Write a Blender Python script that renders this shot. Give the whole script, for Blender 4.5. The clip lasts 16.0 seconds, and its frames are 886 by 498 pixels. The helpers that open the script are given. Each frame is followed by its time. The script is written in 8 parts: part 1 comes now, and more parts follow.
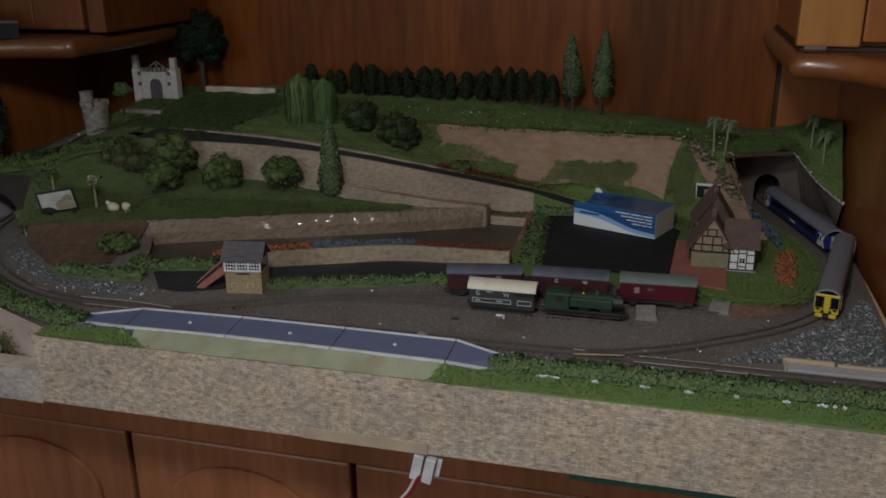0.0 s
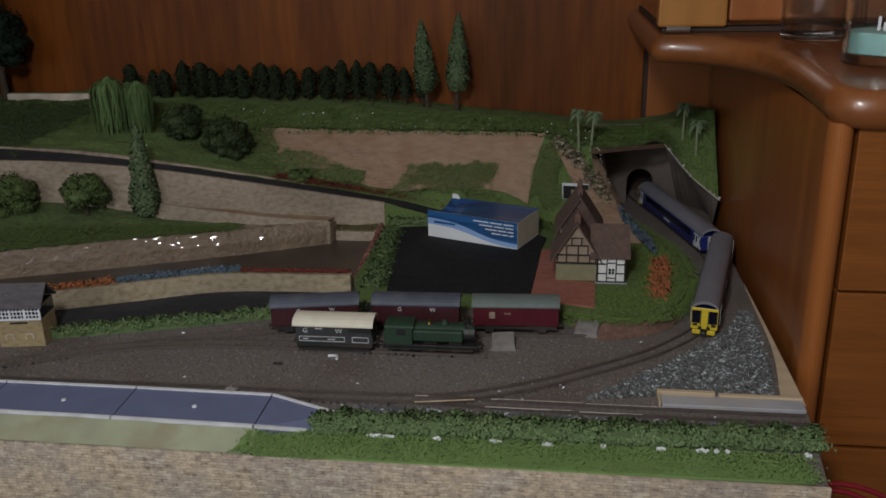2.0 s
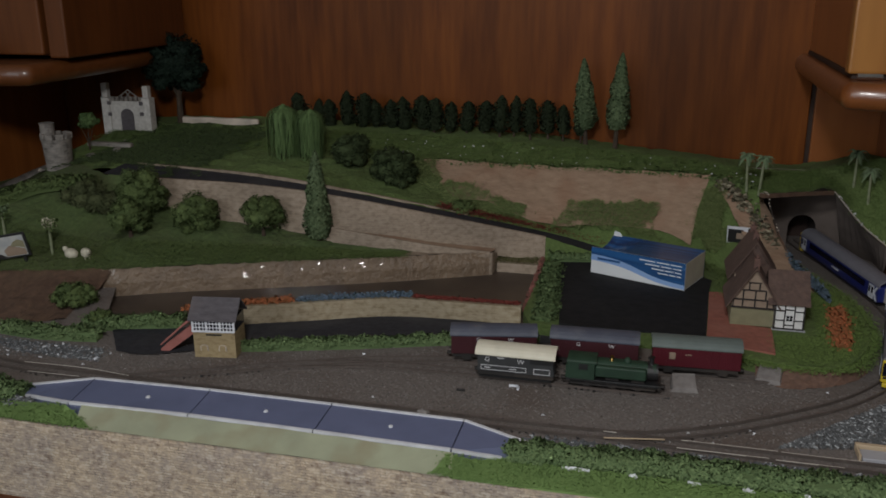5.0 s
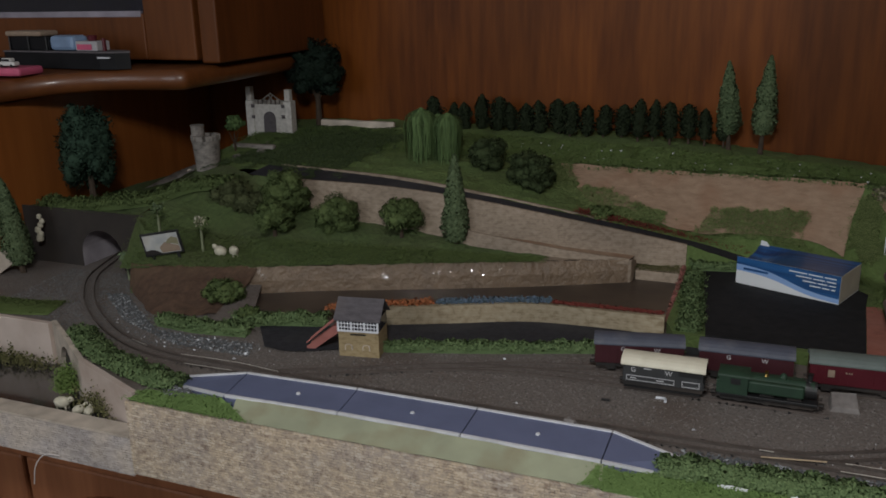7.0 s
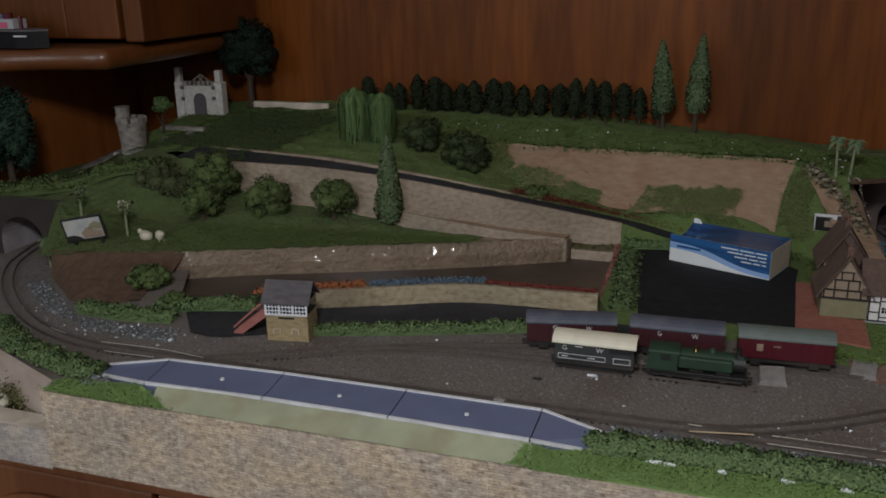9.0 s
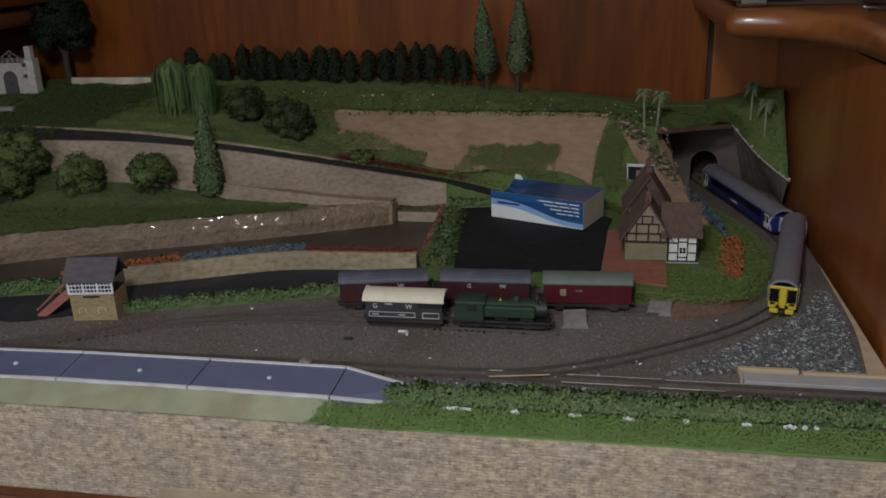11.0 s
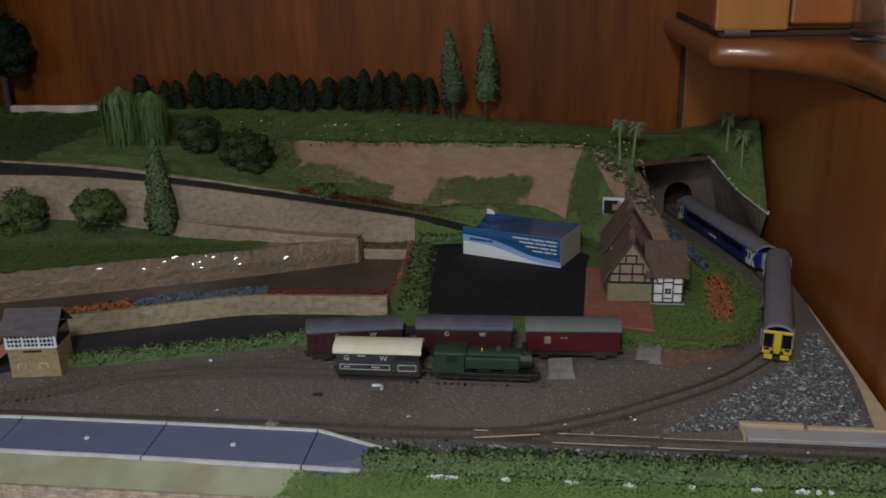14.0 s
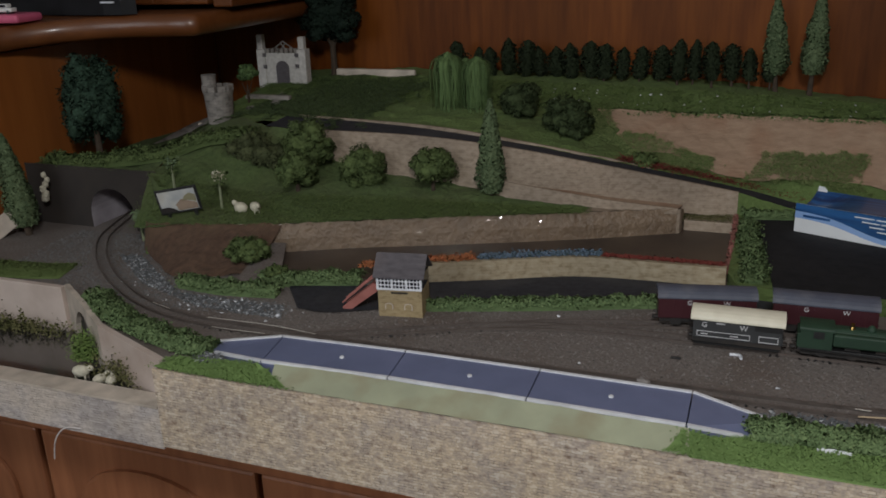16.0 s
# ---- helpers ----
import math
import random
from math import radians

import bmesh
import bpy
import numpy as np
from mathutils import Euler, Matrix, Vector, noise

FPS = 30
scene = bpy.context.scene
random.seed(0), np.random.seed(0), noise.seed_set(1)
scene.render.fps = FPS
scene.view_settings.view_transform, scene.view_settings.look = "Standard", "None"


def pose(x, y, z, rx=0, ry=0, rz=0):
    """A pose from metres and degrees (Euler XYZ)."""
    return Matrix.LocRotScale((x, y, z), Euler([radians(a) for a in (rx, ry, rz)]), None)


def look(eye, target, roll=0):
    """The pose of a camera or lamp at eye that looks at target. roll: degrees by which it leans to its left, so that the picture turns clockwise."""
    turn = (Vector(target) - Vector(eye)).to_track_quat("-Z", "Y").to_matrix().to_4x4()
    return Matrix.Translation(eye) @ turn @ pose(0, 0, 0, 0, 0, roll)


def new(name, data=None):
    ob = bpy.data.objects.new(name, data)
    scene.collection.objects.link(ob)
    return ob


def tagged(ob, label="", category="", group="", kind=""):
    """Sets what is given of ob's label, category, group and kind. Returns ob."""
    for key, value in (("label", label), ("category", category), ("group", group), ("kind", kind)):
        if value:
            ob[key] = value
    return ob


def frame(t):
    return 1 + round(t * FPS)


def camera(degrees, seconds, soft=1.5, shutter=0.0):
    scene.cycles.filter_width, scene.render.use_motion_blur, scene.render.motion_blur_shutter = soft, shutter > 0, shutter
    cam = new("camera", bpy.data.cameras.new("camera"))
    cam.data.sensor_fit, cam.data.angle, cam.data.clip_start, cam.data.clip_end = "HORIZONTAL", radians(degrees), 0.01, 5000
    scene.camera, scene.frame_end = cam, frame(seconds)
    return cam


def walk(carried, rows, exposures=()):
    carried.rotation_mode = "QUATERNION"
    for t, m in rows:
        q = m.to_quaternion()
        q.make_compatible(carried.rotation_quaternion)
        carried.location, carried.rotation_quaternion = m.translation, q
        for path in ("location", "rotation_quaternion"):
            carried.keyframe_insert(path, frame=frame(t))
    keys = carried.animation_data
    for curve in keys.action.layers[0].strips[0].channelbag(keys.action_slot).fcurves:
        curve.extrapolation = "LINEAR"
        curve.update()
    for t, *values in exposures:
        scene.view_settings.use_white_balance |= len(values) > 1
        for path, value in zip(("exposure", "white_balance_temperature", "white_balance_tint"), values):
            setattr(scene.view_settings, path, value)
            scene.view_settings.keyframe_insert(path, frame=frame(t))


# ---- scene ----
cam = camera(53.8, 16.0, soft=1.7, shutter=0.12)
METRES, EYE, TILT, LEAN, TURN = 0.67, 0.283, 0.0, 0.0, 14.9
ROWS = [
    (0.0, 0.0, 0.0, 0.0, -0.15, -19.01, 0.43),
    (0.5, 0.0151, 0.0243, -0.0066, -1.54, -20.2, 0.6),
    (1.0, 0.0363, 0.0559, -0.0126, -3.27, -20.66, 0.95),
    (1.5, 0.0671, 0.1152, -0.0215, -5.7, -20.42, 1.26),
    (2.0, 0.0866, 0.1618, -0.0261, -7.27, -19.37, 1.24),
    (2.5, 0.101, 0.2043, -0.0314, -8.13, -19.65, 1.2),
    (3.0, 0.1094, 0.245, -0.0373, -9.17, -20.01, 0.89),
    (3.5, 0.0945, 0.2452, -0.0349, -8.43, -19.47, 0.73),
    (4.0, 0.0627, 0.2191, -0.0328, -7.11, -18.7, 0.38),
    (4.5, 0.0265, 0.1787, -0.025, -4.4, -17.79, 0.19),
    (5.0, -0.0113, 0.1529, -0.0183, -0.62, -17.19, 0.29),
    (7.5, -0.0496, 0.1558, -0.0152, 6.88, -17.11, 1.26),
    (8.0, -0.0499, 0.1591, -0.0186, 6.74, -17.29, 1.22),
    (8.5, -0.0422, 0.1676, -0.0244, 5.81, -17.57, 1.19),
    (9.0, -0.0277, 0.1728, -0.0299, 3.34, -17.85, 0.95),
    (11.5, 0.0892, 0.1711, -0.0541, -8.98, -19.97, 0.92),
    (12.0, 0.1354, 0.2043, -0.0581, -13.78, -20.16, 0.32),
    (12.5, 0.1549, 0.2258, -0.0512, -15.59, -19.68, 1.42),
    (13.0, 0.1407, 0.2465, -0.0479, -14.71, -19.11, 2.04),
    (13.5, 0.0947, 0.2446, -0.048, -12.05, -18.63, 1.64),
    (14.0, 0.035, 0.2356, -0.0442, -8.03, -18.35, 1.25),
    (14.5, -0.0154, 0.2292, -0.0443, -3.18, -18.45, 1.4),
    (15.0, -0.0589, 0.2285, -0.0472, 0.5, -18.83, 1.04),
    (15.5, -0.0929, 0.2246, -0.0495, 3.31, -19.23, 1.05),
    (16.0, -0.1131, 0.2174, -0.0479, 5.94, -19.49, 1.98),
]
walk(cam, [(t, pose(0, 0, EYE, TILT, LEAN, TURN) @ pose(METRES * x, METRES * y, METRES * z, 90 + pitch, roll, yaw)) for t, x, y, z, yaw, pitch, roll in ROWS],
     [(0.0, -0.25), (1.0, -0.13), (2.5, 0.0), (5.0, 0.0), (9.0, 0.03), (13.0, 0.0), (14.5, 0.08), (16.0, 0.15)])

# ---- light ----
world = bpy.data.worlds.new("room_world")
scene.world = world
world.use_nodes = True
world.node_tree.nodes["Background"].inputs["Color"].default_value = (0.5, 0.55, 0.65, 1)
world.node_tree.nodes["Background"].inputs["Strength"].default_value = 0.02


def lamp(name, kind, energy, colour, m, size, size_y=0.0):
    data = bpy.data.lights.new(name, kind)
    data.energy, data.color = energy, colour
    if kind == "AREA":
        data.shape, data.size, data.size_y = "RECTANGLE", size, size_y or size
    else:
        data.shadow_soft_size = size
    ob = new(name, data)
    ob.matrix_world = m
    return ob


# Small unseen lamp, inferred from glints; place and strength tuned to brightness.
LAMP = (-0.075, 0.02, 0.53)
lamp("window_daylight", "AREA", 14.0, (0.90, 0.95, 1.0), look((-1.05, -1.78, 0.75), (-0.1, 0.6, 0.0)), 1.5, 1.1)
lamp("assumed_lamp_light", "POINT", 10.6, (0.985, 0.985, 0.98), Matrix.Translation(LAMP), 0.05)
scene.view_settings.exposure = 0.0

# ---- materials ----


def material(name, colour=(0.5, 0.5, 0.5), rough=0.7, metal=0.0, coat=0.0, dark=None, scale=60.0, detail=4.0, mix=0.5, bump=0.0,
             bump_scale=None, stretch=(1, 1, 1), wear=None, wear_scale=9.0, wear_amount=0.5, spec=0.5, coat_rough=0.08):
    """A painted or natural surface: fine grain between two colours, a coarser stain, and bump."""
    mat = bpy.data.materials.new(name)
    mat.use_nodes = True
    nt = mat.node_tree
    N, L = nt.nodes, nt.links
    b = N["Principled BSDF"]
    b.inputs["Roughness"].default_value = rough
    b.inputs["Metallic"].default_value = metal
    b.inputs["Coat Weight"].default_value = coat
    b.inputs["Coat Roughness"].default_value = coat_rough
    b.inputs["Specular IOR Level"].default_value = spec
    tc = N.new("ShaderNodeTexCoord")
    mp = N.new("ShaderNodeMapping")
    mp.inputs["Scale"].default_value = stretch
    L.new(tc.outputs["Object"], mp.inputs["Vector"])
    nz = N.new("ShaderNodeTexNoise")
    nz.inputs["Scale"].default_value, nz.inputs["Detail"].default_value = scale, detail
    L.new(mp.outputs[0], nz.inputs["Vector"])
    ramp = N.new("ShaderNodeValToRGB")
    ramp.color_ramp.elements[0].position, ramp.color_ramp.elements[1].position = 0.5 - mix * 0.4, 0.5 + mix * 0.4
    ramp.color_ramp.elements[0].color = (*(dark or [c * 0.6 for c in colour]), 1)
    ramp.color_ramp.elements[1].color = (*colour, 1)
    L.new(nz.outputs["Fac"], ramp.inputs["Fac"])
    out = ramp.outputs["Color"]
    if wear:
        nw = N.new("ShaderNodeTexNoise")
        nw.inputs["Scale"].default_value, nw.inputs["Detail"].default_value = wear_scale, 5.0
        L.new(tc.outputs["Object"], nw.inputs["Vector"])
        wr = N.new("ShaderNodeMapRange")
        wr.inputs["From Min"].default_value, wr.inputs["From Max"].default_value = 0.48, 0.68
        wr.inputs["To Max"].default_value = wear_amount
        L.new(nw.outputs["Fac"], wr.inputs["Value"])
        mx = N.new("ShaderNodeMix")
        mx.data_type = "RGBA"
        L.new(wr.outputs["Result"], mx.inputs["Factor"])
        L.new(out, mx.inputs["A"])
        mx.inputs["B"].default_value = (*wear, 1)
        out = mx.outputs["Result"]
    L.new(out, b.inputs["Base Color"])
    if bump:
        nb = N.new("ShaderNodeTexNoise")
        nb.inputs["Scale"].default_value, nb.inputs["Detail"].default_value = bump_scale or scale, 6.0
        L.new(mp.outputs[0], nb.inputs["Vector"])
        bp = N.new("ShaderNodeBump")
        bp.inputs["Strength"].default_value, bp.inputs["Distance"].default_value = bump, 0.002
        L.new(nb.outputs["Fac"], bp.inputs["Height"])
        L.new(bp.outputs["Normal"], b.inputs["Normal"])
    return mat


def wood(name, light, dark, axis="z", rough=0.32, coat=0.5, rings=14.0, across=9.0, along=0.9, spec=0.5, gloss=0.16, figure=0.0):
    """Varnished timber with grain along one axis, figure and fine pores."""
    mat = bpy.data.materials.new(name)
    mat.use_nodes = True
    nt = mat.node_tree
    N, L = nt.nodes, nt.links
    b = N["Principled BSDF"]
    b.inputs["Roughness"].default_value = rough
    b.inputs["Coat Weight"].default_value = coat
    b.inputs["Coat Roughness"].default_value = gloss
    b.inputs["Specular IOR Level"].default_value = spec
    tc = N.new("ShaderNodeTexCoord")
    mp = N.new("ShaderNodeMapping")
    mp.inputs["Scale"].default_value = {"x": (along, across, across), "y": (across, along, across), "z": (across, across, along)}[axis]
    L.new(tc.outputs["Object"], mp.inputs["Vector"])
    big = N.new("ShaderNodeTexNoise")
    big.inputs["Scale"].default_value, big.inputs["Detail"].default_value, big.inputs["Distortion"].default_value = 1.1, 3.0, 1.2
    L.new(mp.outputs[0], big.inputs["Vector"])
    fine = N.new("ShaderNodeTexNoise")
    fine.inputs["Scale"].default_value, fine.inputs["Detail"].default_value = rings, 8.0
    L.new(mp.outputs[0], fine.inputs["Vector"])
    add = N.new("ShaderNodeMath")
    add.operation = "MULTIPLY_ADD"
    L.new(fine.outputs["Fac"], add.inputs[0])
    add.inputs[1].default_value = 0.55
    half = N.new("ShaderNodeMath")
    half.operation = "MULTIPLY"
    half.inputs[1].default_value = 0.55
    L.new(big.outputs["Fac"], half.inputs[0])
    L.new(half.outputs[0], add.inputs[2])
    ramp = N.new("ShaderNodeValToRGB")
    ramp.color_ramp.elements[0].position, ramp.color_ramp.elements[1].position = 0.36, 0.68
    ramp.color_ramp.elements[0].color, ramp.color_ramp.elements[1].color = (*dark, 1), (*light, 1)
    L.new(add.outputs[0], ramp.inputs["Fac"])
    tone = ramp.outputs["Color"]
    if figure:
        wide = N.new("ShaderNodeTexNoise")
        wide.inputs["Scale"].default_value, wide.inputs["Detail"].default_value, wide.inputs["Distortion"].default_value = 0.55, 2.0, 0.8
        L.new(mp.outputs[0], wide.inputs["Vector"])
        mr = N.new("ShaderNodeMapRange")
        mr.inputs["From Min"].default_value, mr.inputs["From Max"].default_value = 0.32, 0.68
        mr.inputs["To Min"].default_value, mr.inputs["To Max"].default_value = 1 - 0.30 * figure, 1 + 0.30 * figure
        L.new(wide.outputs["Fac"], mr.inputs["Value"])
        scl = N.new("ShaderNodeVectorMath")
        scl.operation = "SCALE"
        L.new(tone, scl.inputs[0])
        L.new(mr.outputs["Result"], scl.inputs["Scale"])
        tone = scl.outputs[0]
    L.new(tone, b.inputs["Base Color"])
    bp = N.new("ShaderNodeBump")
    bp.inputs["Strength"].default_value, bp.inputs["Distance"].default_value = 0.12, 0.0008
    L.new(fine.outputs["Fac"], bp.inputs["Height"])
    L.new(bp.outputs["Normal"], b.inputs["Normal"])
    return mat


def stone_paper(name, tones, course=0.0042, mortar=(0.17, 0.14, 0.11), rough=0.75, run=2.2, bump=0.35, lines=0.12):
    """Printed stone-course paper: small uneven blocks in rows, some courses lost in blotches."""
    mat = bpy.data.materials.new(name)
    mat.use_nodes = True
    nt = mat.node_tree
    N, L = nt.nodes, nt.links
    b = N["Principled BSDF"]
    b.inputs["Roughness"].default_value = rough
    tc = N.new("ShaderNodeTexCoord")
    sep = N.new("ShaderNodeSeparateXYZ")
    L.new(tc.outputs["Object"], sep.inputs[0])
    comb = N.new("ShaderNodeCombineXYZ")
    ad = N.new("ShaderNodeMath")
    ad.operation = "ADD"
    L.new(sep.outputs["X"], ad.inputs[0])
    L.new(sep.outputs["Y"], ad.inputs[1])
    L.new(ad.outputs[0], comb.inputs["X"])
    L.new(sep.outputs["Z"], comb.inputs["Y"])
    warp = N.new("ShaderNodeTexNoise")
    warp.inputs["Scale"].default_value, warp.inputs["Detail"].default_value = 120.0, 3.0
    L.new(tc.outputs["Object"], warp.inputs["Vector"])
    wm = N.new("ShaderNodeVectorMath")
    wm.operation = "MULTIPLY_ADD"
    wm.inputs[1].default_value = (0.0085, 0.0012, 0)
    L.new(warp.outputs["Color"], wm.inputs[0])
    L.new(comb.outputs[0], wm.inputs[2])
    br = N.new("ShaderNodeTexBrick")
    br.inputs["Scale"].default_value = 100.0
    br.inputs["Brick Width"].default_value, br.inputs["Row Height"].default_value = 100 * course * run, 100 * course
    br.inputs["Mortar Size"].default_value, br.inputs["Mortar Smooth"].default_value = 100 * course * 0.13, 0.5
    br.inputs["Bias"].default_value = 0.0
    br.inputs["Color1"].default_value, br.inputs["Color2"].default_value = (0.5, 0.5, 0.5, 1), (0.8, 0.8, 0.8, 1)
    br.inputs["Mortar"].default_value = (0.0, 0.0, 0.0, 1)
    L.new(wm.outputs[0], br.inputs["Vector"])
    blot = N.new("ShaderNodeTexNoise")
    blot.inputs["Scale"].default_value, blot.inputs["Detail"].default_value = 1.0, 4.0
    flat = N.new("ShaderNodeVectorMath")
    flat.operation = "MULTIPLY"
    flat.inputs[1].default_value = (0.32 / course, 0.60 / course, 1)
    L.new(wm.outputs[0], flat.inputs[0])
    L.new(flat.outputs[0], blot.inputs["Vector"])
    mixf = N.new("ShaderNodeMath")
    mixf.operation = "MULTIPLY_ADD"
    L.new(br.outputs["Color"], mixf.inputs[0])
    mixf.inputs[1].default_value = lines
    sc = N.new("ShaderNodeMath")
    sc.operation = "MULTIPLY_ADD"
    sc.inputs[1].default_value = 1.05
    sc.inputs[2].default_value = 0.02 - 0.62 * lines
    L.new(blot.outputs["Fac"], sc.inputs[0])
    L.new(sc.outputs[0], mixf.inputs[2])
    ramp = N.new("ShaderNodeValToRGB")
    cr = ramp.color_ramp
    cr.elements[0].position, cr.elements[0].color = 0.24, (*mortar, 1)
    cr.elements[1].position, cr.elements[1].color = 0.74, (*tones[-1], 1)
    for k, c in enumerate(tones[:-1]):
        e = cr.elements.new(0.38 + 0.24 * k / max(1, len(tones) - 1))
        e.color = (*c, 1)
    L.new(mixf.outputs[0], ramp.inputs["Fac"])
    big = N.new("ShaderNodeTexNoise")
    big.inputs["Scale"].default_value, big.inputs["Detail"].default_value = 11.0, 3.0
    L.new(tc.outputs["Object"], big.inputs["Vector"])
    mr = N.new("ShaderNodeMapRange")
    mr.inputs["From Min"].default_value, mr.inputs["From Max"].default_value = 0.3, 0.7
    mr.inputs["To Min"].default_value, mr.inputs["To Max"].default_value = 0.72, 1.13
    L.new(big.outputs["Fac"], mr.inputs["Value"])
    mul = N.new("ShaderNodeVectorMath")
    mul.operation = "SCALE"
    L.new(ramp.outputs["Color"], mul.inputs[0])
    L.new(mr.outputs["Result"], mul.inputs["Scale"])
    L.new(mul.outputs[0], b.inputs["Base Color"])
    if bump:
        bp = N.new("ShaderNodeBump")
        bp.inputs["Strength"].default_value, bp.inputs["Distance"].default_value = bump, 0.0006
        L.new(mixf.outputs[0], bp.inputs["Height"])
        L.new(bp.outputs["Normal"], b.inputs["Normal"])
    return mat


def print_paper(name, tones, course=0.0019, width=0.0062, rough=0.8, grime=(0.72, 1.12)):
    """Printed rubble-course paper: blotchy stones in rows, with broken dark joint lines."""
    mat = bpy.data.materials.new(name)
    mat.use_nodes = True
    nt = mat.node_tree
    N, L = nt.nodes, nt.links
    b = N["Principled BSDF"]
    b.inputs["Roughness"].default_value = rough
    b.inputs["Specular IOR Level"].default_value = 0.3
    tc = N.new("ShaderNodeTexCoord")
    sep = N.new("ShaderNodeSeparateXYZ")
    L.new(tc.outputs["Object"], sep.inputs[0])

    def math_node(op, p, q):
        m = N.new("ShaderNodeMath")
        m.operation = op
        for k, v in enumerate((p, q)):
            if isinstance(v, (int, float)):
                m.inputs[k].default_value = v
            else:
                L.new(v, m.inputs[k])
        return m.outputs[0]

    def noise_at(vector, scale, detail, rough_step=0.5):
        nz = N.new("ShaderNodeTexNoise")
        nz.inputs["Scale"].default_value, nz.inputs["Detail"].default_value, nz.inputs["Roughness"].default_value = scale, detail, rough_step
        L.new(vector, nz.inputs["Vector"])
        return nz.outputs["Fac"]

    comb = N.new("ShaderNodeCombineXYZ")
    L.new(math_node("ADD", sep.outputs["X"], sep.outputs["Y"]), comb.inputs["X"])
    wave = noise_at(tc.outputs["Object"], 45.0, 2.0)
    L.new(math_node("ADD", sep.outputs["Z"], math_node("MULTIPLY", wave, 0.0016)), comb.inputs["Y"])
    br = N.new("ShaderNodeTexBrick")
    br.inputs["Scale"].default_value = 100.0
    br.inputs["Brick Width"].default_value, br.inputs["Row Height"].default_value = 100 * width, 100 * course
    br.inputs["Mortar Size"].default_value, br.inputs["Mortar Smooth"].default_value = 100 * course * 0.10, 0.6
    br.inputs["Color1"].default_value, br.inputs["Color2"].default_value = (0.0, 0.0, 0.0, 1), (1.0, 1.0, 1.0, 1)
    br.inputs["Mortar"].default_value = (0.5, 0.5, 0.5, 1)
    L.new(comb.outputs[0], br.inputs["Vector"])
    flat = N.new("ShaderNodeVectorMath")
    flat.operation = "MULTIPLY"
    flat.inputs[1].default_value = (1.0, 1.35, 1.0)
    L.new(comb.outputs[0], flat.inputs[0])
    blot = noise_at(flat.outputs[0], 190.0, 6.0, 0.62)
    speck = noise_at(flat.outputs[0], 520.0, 3.0)
    value = math_node("ADD", math_node("MULTIPLY", br.outputs["Color"], 0.20), math_node("ADD", math_node("MULTIPLY", blot, 0.98), math_node("MULTIPLY", speck, 0.50)))
    ramp = N.new("ShaderNodeValToRGB")
    cr = ramp.color_ramp
    cr.elements[0].position, cr.elements[0].color = 0.52, (*tones[0], 1)
    cr.elements[1].position, cr.elements[1].color = 1.0, (*tones[-1], 1)
    for k, c in enumerate(tones[1:-1]):
        e = cr.elements.new(0.52 + 0.48 * (k + 1) / (len(tones) - 1))
        e.color = (*c, 1)
    L.new(value, ramp.inputs["Fac"])
    joint = N.new("ShaderNodeMapRange")
    joint.inputs["From Min"].default_value, joint.inputs["From Max"].default_value = 0.40, 0.60
    joint.inputs["To Max"].default_value = 0.62
    L.new(noise_at(comb.outputs[0], 150.0, 2.0), joint.inputs["Value"])
    shade = math_node("SUBTRACT", 1.0, math_node("MULTIPLY", br.outputs["Fac"], joint.outputs["Result"]))
    big = N.new("ShaderNodeMapRange")
    big.inputs["From Min"].default_value, big.inputs["From Max"].default_value = 0.3, 0.7
    big.inputs["To Min"].default_value, big.inputs["To Max"].default_value = grime
    L.new(noise_at(tc.outputs["Object"], 12.0, 3.0), big.inputs["Value"])
    mul = N.new("ShaderNodeVectorMath")
    mul.operation = "SCALE"
    tint = N.new("ShaderNodeMix")
    tint.data_type, tint.blend_type = "RGBA", "MULTIPLY"
    tint.inputs["B"].default_value = (0.89, 0.92, 1.0, 1)
    patch = N.new("ShaderNodeMapRange")
    patch.inputs["From Min"].default_value, patch.inputs["From Max"].default_value = 0.42, 0.60
    L.new(noise_at(tc.outputs["Object"], 34.0, 4.0), patch.inputs["Value"])
    L.new(patch.outputs["Result"], tint.inputs["Factor"])
    L.new(ramp.outputs["Color"], tint.inputs["A"])
    L.new(tint.outputs["Result"], mul.inputs[0])
    L.new(math_node("MULTIPLY", shade, big.outputs["Result"]), mul.inputs["Scale"])
    L.new(mul.outputs[0], b.inputs["Base Color"])
    bp = N.new("ShaderNodeBump")
    bp.inputs["Strength"].default_value, bp.inputs["Distance"].default_value = 0.3, 0.0004
    L.new(shade, bp.inputs["Height"])
    L.new(bp.outputs["Normal"], b.inputs["Normal"])
    return mat


